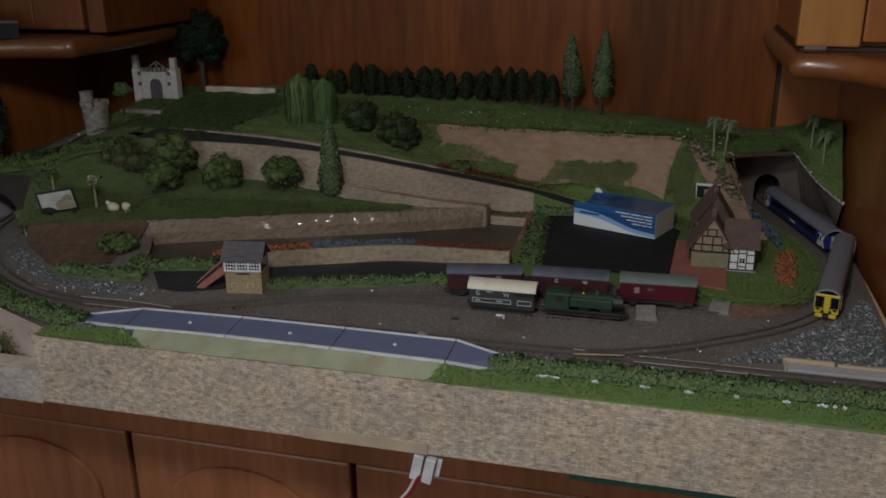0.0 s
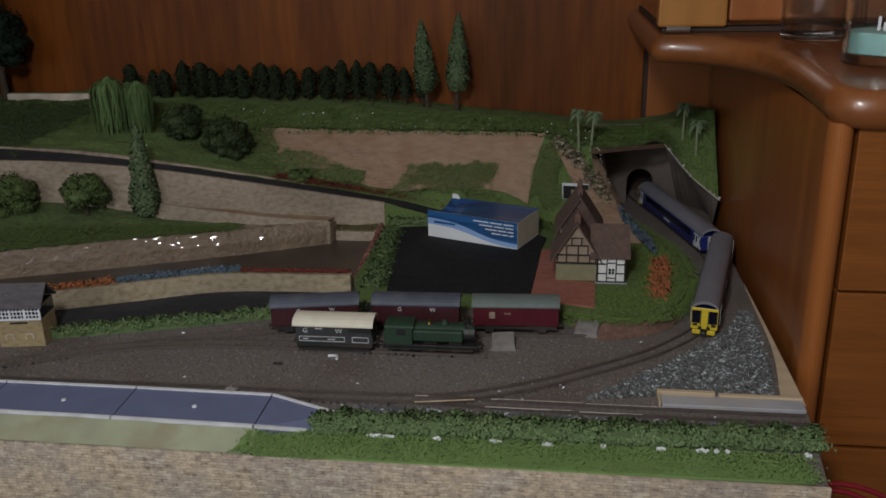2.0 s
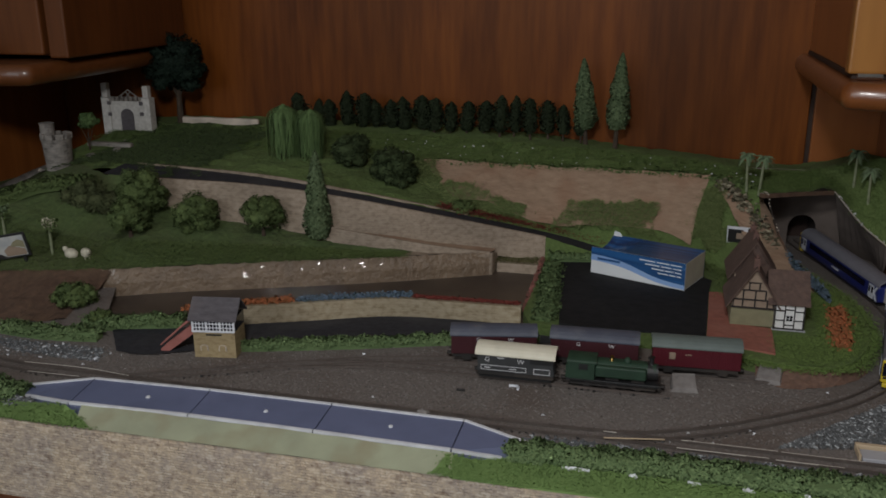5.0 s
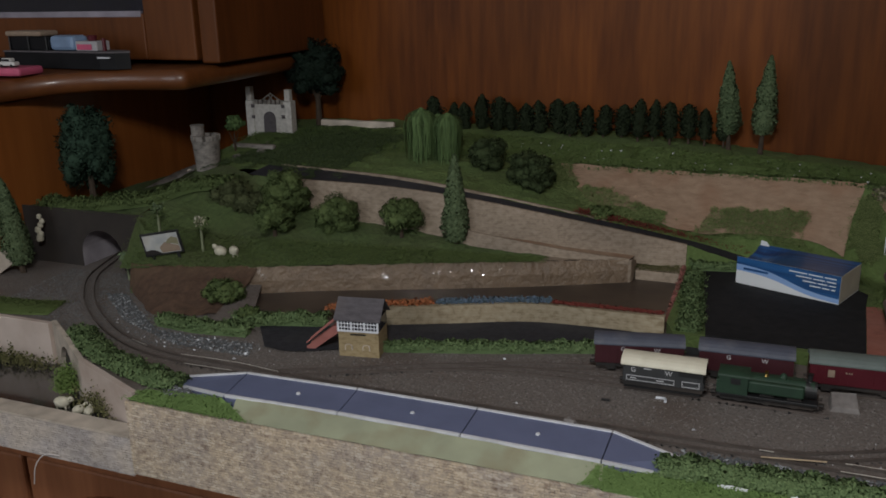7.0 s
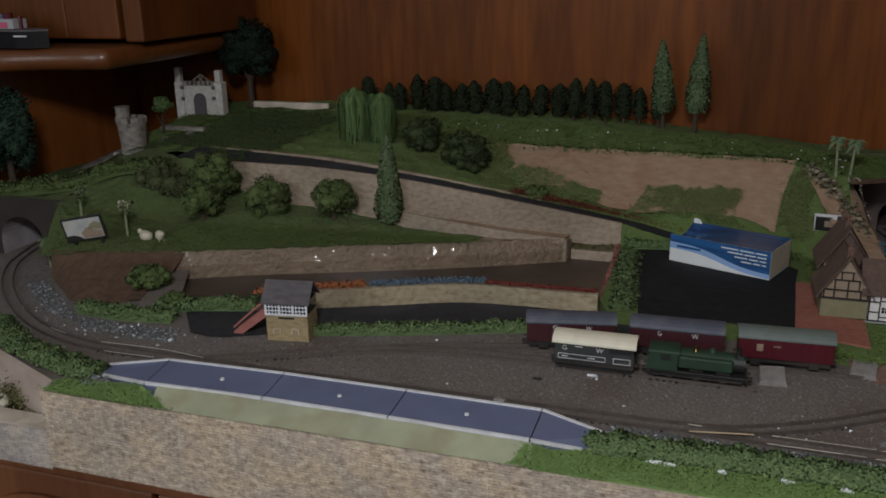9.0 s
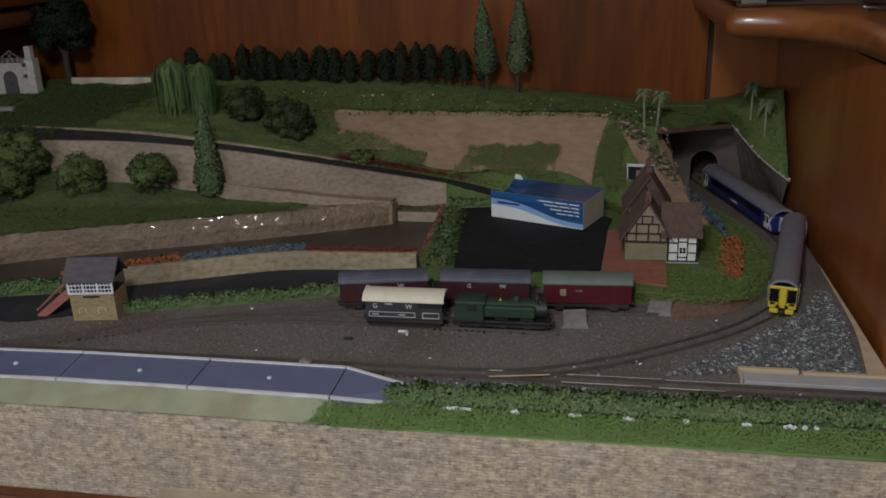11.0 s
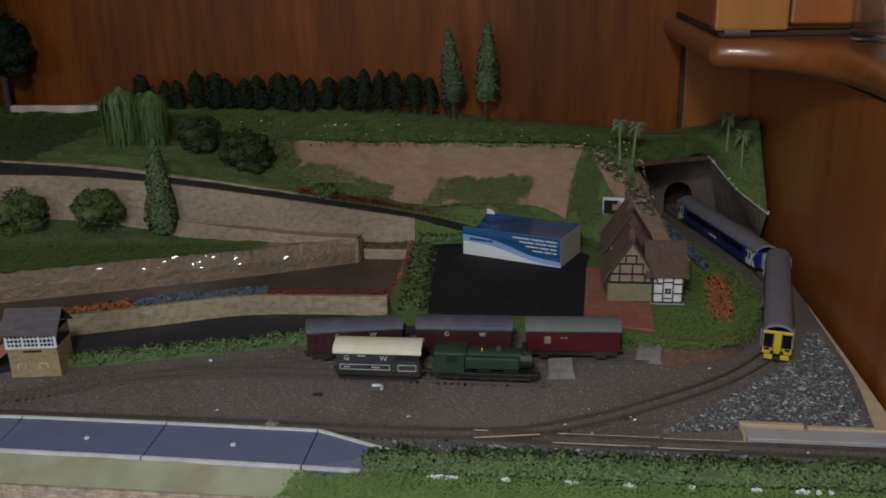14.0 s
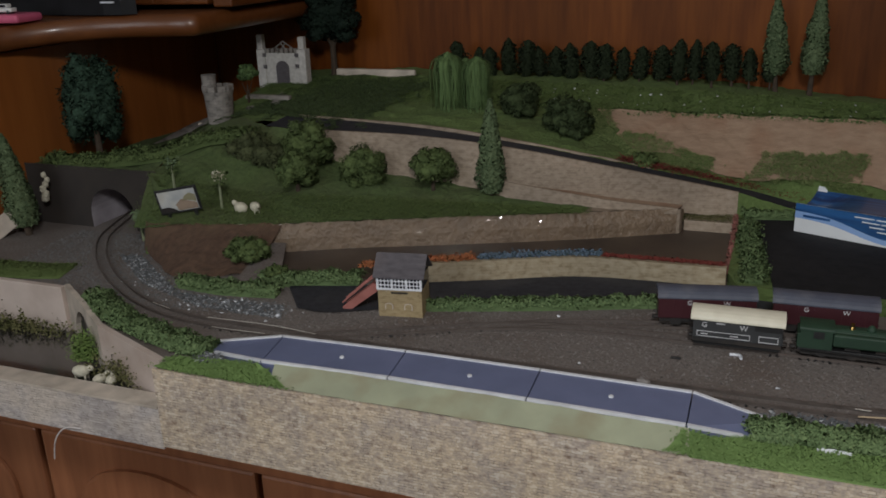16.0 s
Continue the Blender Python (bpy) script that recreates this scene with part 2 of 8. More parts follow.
def leafy(name, light, dark, rough=0.85, island=0.55, lo=0.2, hi=0.85):
    """Flock and foam foliage: tone varies from clump to clump."""
    mat = bpy.data.materials.new(name)
    mat.use_nodes = True
    nt = mat.node_tree
    N, L = nt.nodes, nt.links
    b = N["Principled BSDF"]
    b.inputs["Roughness"].default_value = rough
    b.inputs["Specular IOR Level"].default_value = 0.25
    geo = N.new("ShaderNodeNewGeometry")
    tc = N.new("ShaderNodeTexCoord")
    nz = N.new("ShaderNodeTexNoise")
    nz.inputs["Scale"].default_value, nz.inputs["Detail"].default_value = 55.0, 3.0
    L.new(tc.outputs["Object"], nz.inputs["Vector"])
    mx = N.new("ShaderNodeMix")
    mx.inputs["Factor"].default_value = island
    L.new(nz.outputs["Fac"], mx.inputs["A"])
    L.new(geo.outputs["Random Per Island"], mx.inputs["B"])
    ramp = N.new("ShaderNodeValToRGB")
    ramp.color_ramp.elements[0].position, ramp.color_ramp.elements[1].position = lo, hi
    ramp.color_ramp.elements[0].color, ramp.color_ramp.elements[1].color = (*dark, 1), (*light, 1)
    L.new(mx.outputs["Result"], ramp.inputs["Fac"])
    L.new(ramp.outputs["Color"], b.inputs["Base Color"])
    return mat


def glass(name, tint=(1, 1, 1), rough=0.02):
    mat = bpy.data.materials.new(name)
    mat.use_nodes = True
    b = mat.node_tree.nodes["Principled BSDF"]
    b.inputs["Base Color"].default_value = (*tint, 1)
    b.inputs["Roughness"].default_value = rough
    b.inputs["Transmission Weight"].default_value = 1.0
    b.inputs["IOR"].default_value = 1.45
    return mat


M = {}
M["panel"] = wood("varnished_back_panel", (0.185, 0.054, 0.0082), (0.092, 0.0243, 0.0041), "z", coat=0.06, rough=0.5, spec=0.14, gloss=0.3, figure=1.0)
M["side"] = wood("varnished_side_panel", (0.345, 0.114, 0.028), (0.232, 0.071, 0.0165), "z", rings=8.0, coat=0.2, gloss=0.28)
M["drawer"] = wood("drawer_oak", (0.244, 0.079, 0.0165), (0.160, 0.049, 0.0097), "x", rings=16.0, across=85.0, along=2.6, coat=0.25)
M["cupboard"] = wood("honey_cupboard", (0.38, 0.165, 0.038), (0.27, 0.105, 0.023), "z", rings=7.0)
M["slab"] = wood("red_varnished_edge", (0.23, 0.076, 0.021), (0.145, 0.044, 0.012), "x", rough=0.36, coat=0.5)
M["door"] = wood("lower_door_wood", (0.365, 0.144, 0.067), (0.232, 0.085, 0.039), "z", figure=0.8, rough=0.4, coat=0.15, spec=0.32)
M["front"] = print_paper("stone_front_paper", [(0.195, 0.137, 0.100), (0.320, 0.237, 0.170), (0.415, 0.345, 0.280), (0.515, 0.405, 0.288), (0.62, 0.535, 0.425)], grime=(0.88, 1.12))
M["lowfront"] = print_paper("grey_front_paper", [(0.31, 0.26, 0.23), (0.41, 0.355, 0.315), (0.49, 0.425, 0.37), (0.58, 0.51, 0.45)], grime=(0.82, 1.12))
M["wallpaper"] = stone_paper("pale_wall_paper", [(0.24, 0.184, 0.135), (0.298, 0.232, 0.173), (0.36, 0.29, 0.225)], course=0.0022, mortar=(0.23, 0.18, 0.13))
M["yellowwall"] = stone_paper("buff_wall_paper", [(0.275, 0.215, 0.135), (0.355, 0.288, 0.190), (0.43, 0.365, 0.26)], course=0.0024, mortar=(0.24, 0.19, 0.11))
M["castlewhite"] = material("castle_whitewash", (0.60, 0.58, 0.55), 0.8, dark=(0.42, 0.40, 0.38), scale=220, bump=0.3, wear=(0.4, 0.38, 0.35))
M["castlestone"] = stone_paper("castle_stone_paper", [(0.15, 0.135, 0.125), (0.22, 0.20, 0.18), (0.30, 0.27, 0.245)], course=0.003, mortar=(0.08, 0.07, 0.06))
M["ground"] = material("brown_ballast_ground", (0.196, 0.170, 0.155), 0.95, dark=(0.110, 0.093, 0.085), scale=420, mix=0.65, bump=0.45,
                       wear=(0.112, 0.085, 0.071), wear_scale=13, wear_amount=0.85)
M["ballast"] = leafy("grey_chippings", (0.52, 0.545, 0.56), (0.098, 0.101, 0.104), 0.6, island=0.95, lo=0.72, hi=1.25)
M["grit"] = leafy("track_grit", (0.215, 0.192, 0.180), (0.108, 0.096, 0.090), 0.9, island=0.85)
M["rail"] = material("nickel_rail", (0.135, 0.112, 0.100), 0.5, metal=0.25, dark=(0.090, 0.074, 0.066), scale=90)
M["asphalt"] = material("black_card_road", (0.0205, 0.0205, 0.0225), 0.85, dark=(0.0125, 0.0125, 0.0135), scale=130, bump=0.25, wear=(0.032, 0.031, 0.033), wear_scale=22, wear_amount=0.4, spec=0.2)
M["road"] = material("slate_road", (0.036, 0.036, 0.043), 0.8, dark=(0.022, 0.022, 0.026), scale=190, bump=0.3, wear=(0.060, 0.058, 0.060), wear_scale=26, spec=0.3)
M["canal"] = material("varnished_canal", (0.085, 0.062, 0.046), 0.5, dark=(0.045, 0.033, 0.026), scale=30, bump=0.25, bump_scale=60, coat=0.15, coat_rough=0.3, wear=(0.12, 0.09, 0.065), wear_scale=12)
M["bank"] = material("varnished_rock_bank", (0.205, 0.142, 0.092), 0.5, dark=(0.140, 0.096, 0.062), scale=70, bump=1.25, bump_scale=200, coat=0.7, wear=(0.265, 0.19, 0.125), wear_scale=25, coat_rough=0.02)
M["grass"] = material("flock_grass", (0.128, 0.188, 0.056), 0.95, dark=(0.078, 0.118, 0.033), scale=260, mix=0.8, bump=0.9, wear=(0.075, 0.105, 0.030), wear_scale=18, wear_amount=0.7)
M["darkgrass"] = material("dark_flock_grass", (0.088, 0.128, 0.040), 0.95, dark=(0.048, 0.072, 0.024), scale=240, mix=0.8, bump=0.9, wear=(0.07, 0.07, 0.03), wear_scale=18, wear_amount=0.5)
M["earth"] = material("tan_field", (0.36, 0.250, 0.172), 0.95, dark=(0.245, 0.162, 0.108), scale=150, mix=0.8, bump=0.6, bump_scale=240, stretch=(0.6, 1, 1.6), wear=(0.27, 0.155, 0.098), wear_scale=26, wear_amount=0.7)
M["brownbank"] = material("brown_felt_bank", (0.105, 0.060, 0.038), 0.95, dark=(0.062, 0.035, 0.023), scale=200, bump=0.5, wear=(0.125, 0.082, 0.048), wear_scale=20)
M["leaf"] = leafy("mid_foliage", (0.128, 0.172, 0.060), (0.054, 0.080, 0.028))
M["hedge"] = leafy("hedge_foliage", (0.182, 0.252, 0.110), (0.082, 0.130, 0.054))
M["grassflock"] = leafy("grass_flock_tufts", (0.130, 0.175, 0.058), (0.088, 0.124, 0.040))
M["darkleaf"] = leafy("dark_foliage", (0.062, 0.086, 0.034), (0.024, 0.038, 0.015))
M["blueleaf"] = leafy("cypress_foliage", (0.155, 0.205, 0.105), (0.058, 0.090, 0.042))
M["willow"] = leafy("willow_foliage", (0.128, 0.200, 0.074), (0.062, 0.104, 0.038))
M["palm"] = leafy("palm_foliage", (0.215, 0.285, 0.165), (0.095, 0.138, 0.072))
M["brush"] = leafy("dry_brush", (0.190, 0.175, 0.080), (0.060, 0.065, 0.022))
M["trunk"] = material("bark", (0.070, 0.048, 0.032), 0.9, scale=200, bump=0.6)
M["palmtrunk"] = material("pale_palm_trunk", (0.24, 0.27, 0.16), 0.85, scale=200)
M["orange"] = leafy("orange_flowers", (0.50, 0.150, 0.065), (0.17, 0.085, 0.035))
M["blue"] = leafy("blue_flowers", (0.150, 0.205, 0.30), (0.055, 0.085, 0.085))
M["red"] = leafy("dark_red_flowers", (0.200, 0.045, 0.036), (0.115, 0.026, 0.020))
M["pink"] = leafy("pink_flowers", (0.36, 0.135, 0.12), (0.13, 0.07, 0.05))
M["whiteflock"] = leafy("cream_blossom", (0.62, 0.58, 0.46), (0.30, 0.28, 0.19))
M["platform"] = material("blue_grey_card", (0.138, 0.160, 0.268), 0.55, dark=(0.118, 0.138, 0.232), scale=60, wear=(0.16, 0.18, 0.30), wear_scale=14, wear_amount=0.4)
M["whitepaint"] = material("white_card_edge", (0.74, 0.75, 0.78), 0.6, dark=(0.56, 0.57, 0.62), scale=110, wear=(0.45, 0.44, 0.44), wear_scale=40, wear_amount=0.35)
M["greencard"] = material("pale_green_card", (0.335, 0.350, 0.240), 0.8, dark=(0.275, 0.288, 0.200), scale=45, wear=(0.245, 0.215, 0.135), wear_scale=34, wear_amount=0.8)
M["balsa"] = material("pale_plywood", (0.58, 0.46, 0.315), 0.7, dark=(0.43, 0.325, 0.215), scale=60, stretch=(0.2, 1, 1))
M["tornpaper"] = material("torn_paper_backing", (0.52, 0.415, 0.305), 0.9, dark=(0.38, 0.30, 0.215), scale=90, mix=0.8, wear=(0.32, 0.25, 0.18), wear_scale=45, wear_amount=0.7)
M["greypad"] = material("grey_card_pad", (0.40, 0.40, 0.43), 0.7, dark=(0.31, 0.31, 0.34), scale=50, wear=(0.44, 0.38, 0.30), wear_scale=20)
M["portal"] = material("tunnel_grey_card", (0.150, 0.122, 0.108), 0.9, dark=(0.100, 0.080, 0.070), scale=60, wear=(0.115, 0.090, 0.076), wear_scale=14)
M["portaldark"] = material("tunnel_brown_card", (0.036, 0.029, 0.025), 0.9, dark=(0.026, 0.021, 0.019), scale=60, wear=(0.055, 0.044, 0.036), wear_scale=14)
M["tunnelin"] = material("tunnel_lining", (0.40, 0.365, 0.40), 0.9, scale=40)
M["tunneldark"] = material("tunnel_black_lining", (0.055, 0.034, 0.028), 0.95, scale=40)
M["pinkcard"] = material("pinkish_card", (0.55, 0.46, 0.41), 0.85, dark=(0.45, 0.37, 0.325), scale=40, wear=(0.36, 0.27, 0.22), wear_scale=22, wear_amount=0.7)
M["palecard"] = material("pale_card_edge", (0.58, 0.50, 0.42), 0.85, scale=60)
M["water"] = material("dark_resin_water", (0.045, 0.040, 0.036), 0.18, dark=(0.02, 0.02, 0.02), scale=25, coat=0.7)
M["sheep"] = material("cream_sheep", (0.66, 0.62, 0.50), 0.9, dark=(0.42, 0.39, 0.30), scale=300, bump=0.6)
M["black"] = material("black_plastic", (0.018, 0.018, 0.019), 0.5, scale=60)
M["darkmetal"] = material("underframe_black", (0.024, 0.021, 0.020), 0.7, scale=200, wear=(0.06, 0.045, 0.035), wear_scale=60)
M["roofslate"] = material("slate_roof_card", (0.105, 0.095, 0.105), 0.8, dark=(0.070, 0.062, 0.070), scale=160, stretch=(1, 1, 3), bump=0.4, wear=(0.13, 0.11, 0.11), wear_scale=40)
M["rooftile"] = material("brown_tile_roof", (0.125, 0.078, 0.062), 0.85, dark=(0.078, 0.050, 0.042), scale=260, bump=0.5, wear=(0.16, 0.105, 0.085), wear_scale=40)
M["olivewall"] = material("olive_render", (0.235, 0.220, 0.130), 0.85, dark=(0.19, 0.175, 0.105), scale=180, wear=(0.27, 0.24, 0.16), wear_scale=30)
M["tanwall"] = material("tan_render", (0.30, 0.225, 0.165), 0.85, dark=(0.24, 0.175, 0.13), scale=180)
M["whitewall"] = material("white_render", (0.74, 0.73, 0.72), 0.8, dark=(0.62, 0.61, 0.60), scale=180)
M["timber"] = material("black_timber", (0.022, 0.017, 0.016), 0.8, scale=300)
M["brickred"] = material("red_brick_chimney", (0.155, 0.085, 0.068), 0.85, dark=(0.105, 0.058, 0.048), scale=300, bump=0.4)
M["patio"] = material("red_paving_paper", (0.34, 0.125, 0.090), 0.85, dark=(0.25, 0.090, 0.065), scale=200, bump=0.2, wear=(0.30, 0.14, 0.11), wear_scale=30)
M["boxblue"] = material("glossy_blue_carton", (0.022, 0.105, 0.290), 0.35, dark=(0.008, 0.040, 0.135), scale=170, stretch=(0.05, 1, 1), mix=0.22, coat=0.3, wear=(0.03, 0.12, 0.30), wear_scale=20)
M["boxlight"] = material("pale_blue_print", (0.28, 0.43, 0.72), 0.35, dark=(0.22, 0.36, 0.66), scale=20, coat=0.3)
M["boxwhite"] = material("white_carton", (0.76, 0.78, 0.80), 0.45, dark=(0.68, 0.70, 0.72), scale=20)
M["cream"] = material("grey_board_inside", (0.55, 0.51, 0.40), 0.85, dark=(0.46, 0.42, 0.33), scale=60)
M["maroon"] = material("maroon_van_paint", (0.052, 0.011, 0.017), 0.5, dark=(0.045, 0.009, 0.012), scale=90)
M["crimson"] = material("crimson_van_paint", (0.088, 0.0075, 0.0150), 0.45, dark=(0.072, 0.0060, 0.0120), scale=90)
M["vanroof"] = material("van_roof_grey", (0.078, 0.086, 0.118), 0.6, dark=(0.060, 0.066, 0.092), scale=90, wear=(0.16, 0.16, 0.18), wear_scale=60)
M["vanroof2"] = material("green_grey_van_roof", (0.130, 0.160, 0.150), 0.6, dark=(0.105, 0.128, 0.120), scale=90)
M["toadgrey"] = material("dark_grey_van_paint", (0.042, 0.044, 0.046), 0.55, dark=(0.030, 0.031, 0.033), scale=90)
M["toadroof"] = material("cream_van_roof", (0.74, 0.70, 0.57), 0.55, dark=(0.64, 0.60, 0.48), scale=90)
M["locogreen"] = material("locomotive_green", (0.017, 0.046, 0.025), 0.65, dark=(0.010, 0.030, 0.016), scale=90)
M["brass"] = material("brass", (0.55, 0.36, 0.12), 0.3, metal=1.0, scale=50)
M["carblue"] = material("deep_blue_train_paint", (0.014, 0.022, 0.140), 0.28, dark=(0.011, 0.017, 0.115), scale=50, coat=0.4)
M["carlight"] = material("mid_blue_train_band", (0.012, 0.019, 0.115), 0.3, scale=50, coat=0.4)
M["carroof"] = material("train_roof_grey", (0.200, 0.198, 0.225), 0.55, dark=(0.165, 0.162, 0.19), scale=70)
M["trainyellow"] = material("warning_yellow", (0.62, 0.47, 0.025), 0.45, dark=(0.54, 0.40, 0.020), scale=60)
M["trainwhite"] = material("train_white_graphics", (0.72, 0.74, 0.80), 0.4, scale=60)
M["window"] = material("dark_train_glass", (0.008, 0.008, 0.018), 0.12, scale=30, coat=0.5)
M["glass"] = glass("clear_glass")
M["wax"] = material("mint_wax", (0.40, 0.72, 0.68), 0.5, dark=(0.36, 0.66, 0.63), scale=30)
M["granite"] = material("speckled_granite", (0.065, 0.065, 0.066), 0.35, dark=(0.02, 0.02, 0.02), scale=260, mix=0.35, coat=0.4)
M["china"] = material("white_china", (0.78, 0.78, 0.76), 0.2, scale=20, coat=0.5)
M["chrome"] = material("chrome", (0.75, 0.75, 0.75), 0.15, metal=1.0, scale=20)
M["felt"] = material("green_felt_underlay", (0.012, 0.055, 0.040), 0.95, scale=200)
M["plug"] = material("white_plastic_plug", (0.72, 0.71, 0.75), 0.45, scale=60)
M["wirered"] = material("red_wire", (0.30, 0.014, 0.030), 0.4, scale=60)
M["wirewhite"] = material("white_wire", (0.72, 0.66, 0.64), 0.4, scale=60)
M["letter"] = material("white_lettering", (0.70, 0.70, 0.72), 0.5, scale=60)
M["wallpaint"] = material("room_wall_paint", (0.55, 0.52, 0.47), 0.9, dark=(0.50, 0.47, 0.42), scale=6)
M["carpet"] = material("room_carpet", (0.22, 0.18, 0.15), 0.95, scale=90, bump=0.4)
M["ceilingpaint"] = material("room_ceiling_paint", (0.72, 0.71, 0.69), 0.9, scale=8)
M["pinkslab"] = material("pink_plastic", (0.62, 0.12, 0.22), 0.4, scale=20)
M["bluepaint"] = material("pale_blue_paint", (0.25, 0.36, 0.55), 0.4, scale=40)
M["signphoto"] = material("billboard_print", (0.56, 0.56, 0.53), 0.45, dark=(0.30, 0.32, 0.34), scale=70, mix=0.6, wear=(0.44, 0.42, 0.36), wear_scale=60, wear_amount=0.8)
M["stone"] = leafy("loose_field_stone", (0.32, 0.285, 0.20), (0.085, 0.078, 0.050), 0.9, island=0.9)
M["dirt"] = material("reddish_dirt", (0.175, 0.100, 0.070), 0.95, dark=(0.11, 0.065, 0.048), scale=220, bump=0.5)
M["boathull"] = material("black_boat_paint", (0.010, 0.010, 0.012), 0.55, dark=(0.006, 0.006, 0.007), scale=80, spec=0.2)
# Near-black wood colour stands in for shade in seams and gaps.
M["shadowline"] = material("gap_shade_wood", (0.035, 0.014, 0.006), 0.7, scale=20)
M["boxwood"] = stone_paper("buff_plank_paper", [(0.27, 0.20, 0.105), (0.33, 0.25, 0.135), (0.38, 0.30, 0.17)], course=0.0016, run=12.0, mortar=(0.20, 0.15, 0.08))
M["castledark"] = leafy("dark_green_tree_foliage", (0.017, 0.034, 0.022), (0.008, 0.016, 0.011))
M["limegrass"] = leafy("bright_edge_flock", (0.180, 0.262, 0.074), (0.100, 0.155, 0.042), island=0.65)
M["edgegrass"] = leafy("fine_edge_flock", (0.182, 0.280, 0.090), (0.118, 0.188, 0.060), island=0.4)
M["bufferstop"] = material("weathered_buffer_block", (0.235, 0.215, 0.205), 0.9, dark=(0.150, 0.135, 0.128), scale=160, bump=0.6)
M["stepred"] = material("faded_red_steps", (0.36, 0.135, 0.115), 0.8, dark=(0.28, 0.10, 0.085), scale=120)

M["dullleaf"] = leafy("dull_olive_foliage", (0.098, 0.112, 0.050), (0.046, 0.056, 0.024))
M["tealleaf"] = leafy("blue_green_foliage", (0.040, 0.078, 0.050), (0.016, 0.034, 0.022))
M["rowleaf"] = leafy("row_tree_foliage", (0.027, 0.040, 0.017), (0.011, 0.017, 0.007))
M["olivegrass"] = leafy("olive_flock", (0.215, 0.262, 0.100), (0.098, 0.128, 0.046), island=0.75)
M["dullballast"] = leafy("dull_blue_grey_chippings", (0.44, 0.46, 0.48), (0.095, 0.100, 0.106), 0.7, island=0.95, lo=0.66, hi=1.15)
M["bluegrit"] = leafy("blue_grey_grit", (0.185, 0.192, 0.195), (0.110, 0.114, 0.118), 0.9, island=0.85)
# Pale colour paints the glint that runs along these rails.
M["brightrail"] = material("painted_glint_rail", (0.66, 0.62, 0.56), 0.35, metal=0.2, dark=(0.58, 0.54, 0.48), scale=120)
# Left cupboard wood darkened to carry the shade of its corner.
M["darkcup"] = wood("shaded_left_cupboard_wood", (0.125, 0.040, 0.0105), (0.078, 0.024, 0.0065), "z", rough=0.45, coat=0.15, spec=0.25)
# Side panel wood copied darker; the left end's shade is in its colour.
M["leftside"] = wood("shaded_left_side_panel", (0.30, 0.100, 0.025), (0.20, 0.061, 0.014), "z", rings=8.0, coat=0.2, spec=0.3)
M["buried"] = material("grit_covered_sleepers", (0.160, 0.136, 0.124), 0.9, dark=(0.104, 0.088, 0.080), scale=300)
M["rustrail"] = material("rusty_siding_rail", (0.118, 0.096, 0.085), 0.75, metal=0.1, dark=(0.086, 0.068, 0.060), scale=120)
M["hillflock"] = leafy("hilltop_flock", (0.165, 0.240, 0.074), (0.075, 0.118, 0.034), island=0.7)
# Slab wood copied darker and duller, with shade painted into the left edge.
M["leftslab"] = wood("shaded_left_shelf_edge", (0.150, 0.050, 0.013), (0.092, 0.028, 0.0075), "x", rough=0.42, coat=0.3)
M["shelfedge"] = material("pale_lilac_shelf_edge", (0.30, 0.27, 0.32), 0.5, scale=40)

# ---- building helpers ----


def finish(name, bm, mat, smooth=False):
    me = bpy.data.meshes.new(name)
    bm.normal_update()
    bm.to_mesh(me)
    bm.free()
    me.materials.append(mat)
    if smooth:
        for p in me.polygons:
            p.use_smooth = True
    return new(name, me)


def thing(name, label, category, m=None, group="", kind=""):
    ob = new(name)
    ob.empty_display_size = 0.01
    ob.matrix_basis = m or Matrix()
    return tagged(ob, label, category, group, kind)


def part(name, bm, mat, parent, label="", smooth=False):
    ob = finish(name, bm, mat, smooth)
    ob.parent = parent
    return tagged(ob, label)


def solid(name, bm, mat, label, category, group="", kind="", smooth=False):
    return tagged(finish(name, bm, mat, smooth), label, category, group, kind)


def box(bm, lo, hi, bevel=0.0, m=None):
    c = [(a + b) / 2 for a, b in zip(lo, hi)]
    s = [abs(b - a) for a, b in zip(lo, hi)]
    r = bmesh.ops.create_cube(bm, size=1.0, matrix=Matrix.Translation(c) @ Matrix.Diagonal((*s, 1)))
    vs = r["verts"]
    if bevel:
        es = list({e for v in vs for e in v.link_edges})
        r = bmesh.ops.bevel(bm, geom=es, offset=min(bevel, min(s) * 0.45), segments=2, profile=0.5, affect="EDGES")
        vs = r["verts"]
    if m:
        bmesh.ops.transform(bm, matrix=m, verts=list(vs))
    return bm


def boxes(items, bevel=0.0):
    bm = bmesh.new()
    for lo, hi in items:
        box(bm, lo, hi, bevel)
    return bm


def cyl(bm, p, q, r0, r1=None, n=12, caps=True):
    p, q = Vector(p), Vector(q)
    d = q - p
    m = Matrix.Translation((p + q) / 2) @ d.to_track_quat("Z", "Y").to_matrix().to_4x4()
    bmesh.ops.create_cone(bm, cap_ends=caps, segments=n, radius1=r0, radius2=r0 if r1 is None else r1, depth=d.length, matrix=m)
    return bm


def ball(bm, c, r, sub=2, squash=(1, 1, 1)):
    bmesh.ops.create_icosphere(bm, subdivisions=sub, radius=1.0, matrix=Matrix.Translation(c) @ Matrix.Diagonal((r * squash[0], r * squash[1], r * squash[2], 1)))
    return bm


def prism(bm, outline, z0, z1):
    """An upright block over an outline of (x, y)."""
    lo = [bm.verts.new((x, y, z0)) for x, y in outline]
    hi = [bm.verts.new((x, y, z1)) for x, y in outline]
    n = len(outline)
    bm.faces.new(lo[::-1])
    bm.faces.new(hi)
    for i in range(n):
        bm.faces.new((lo[i], lo[(i + 1) % n], hi[(i + 1) % n], hi[i]))
    return bm


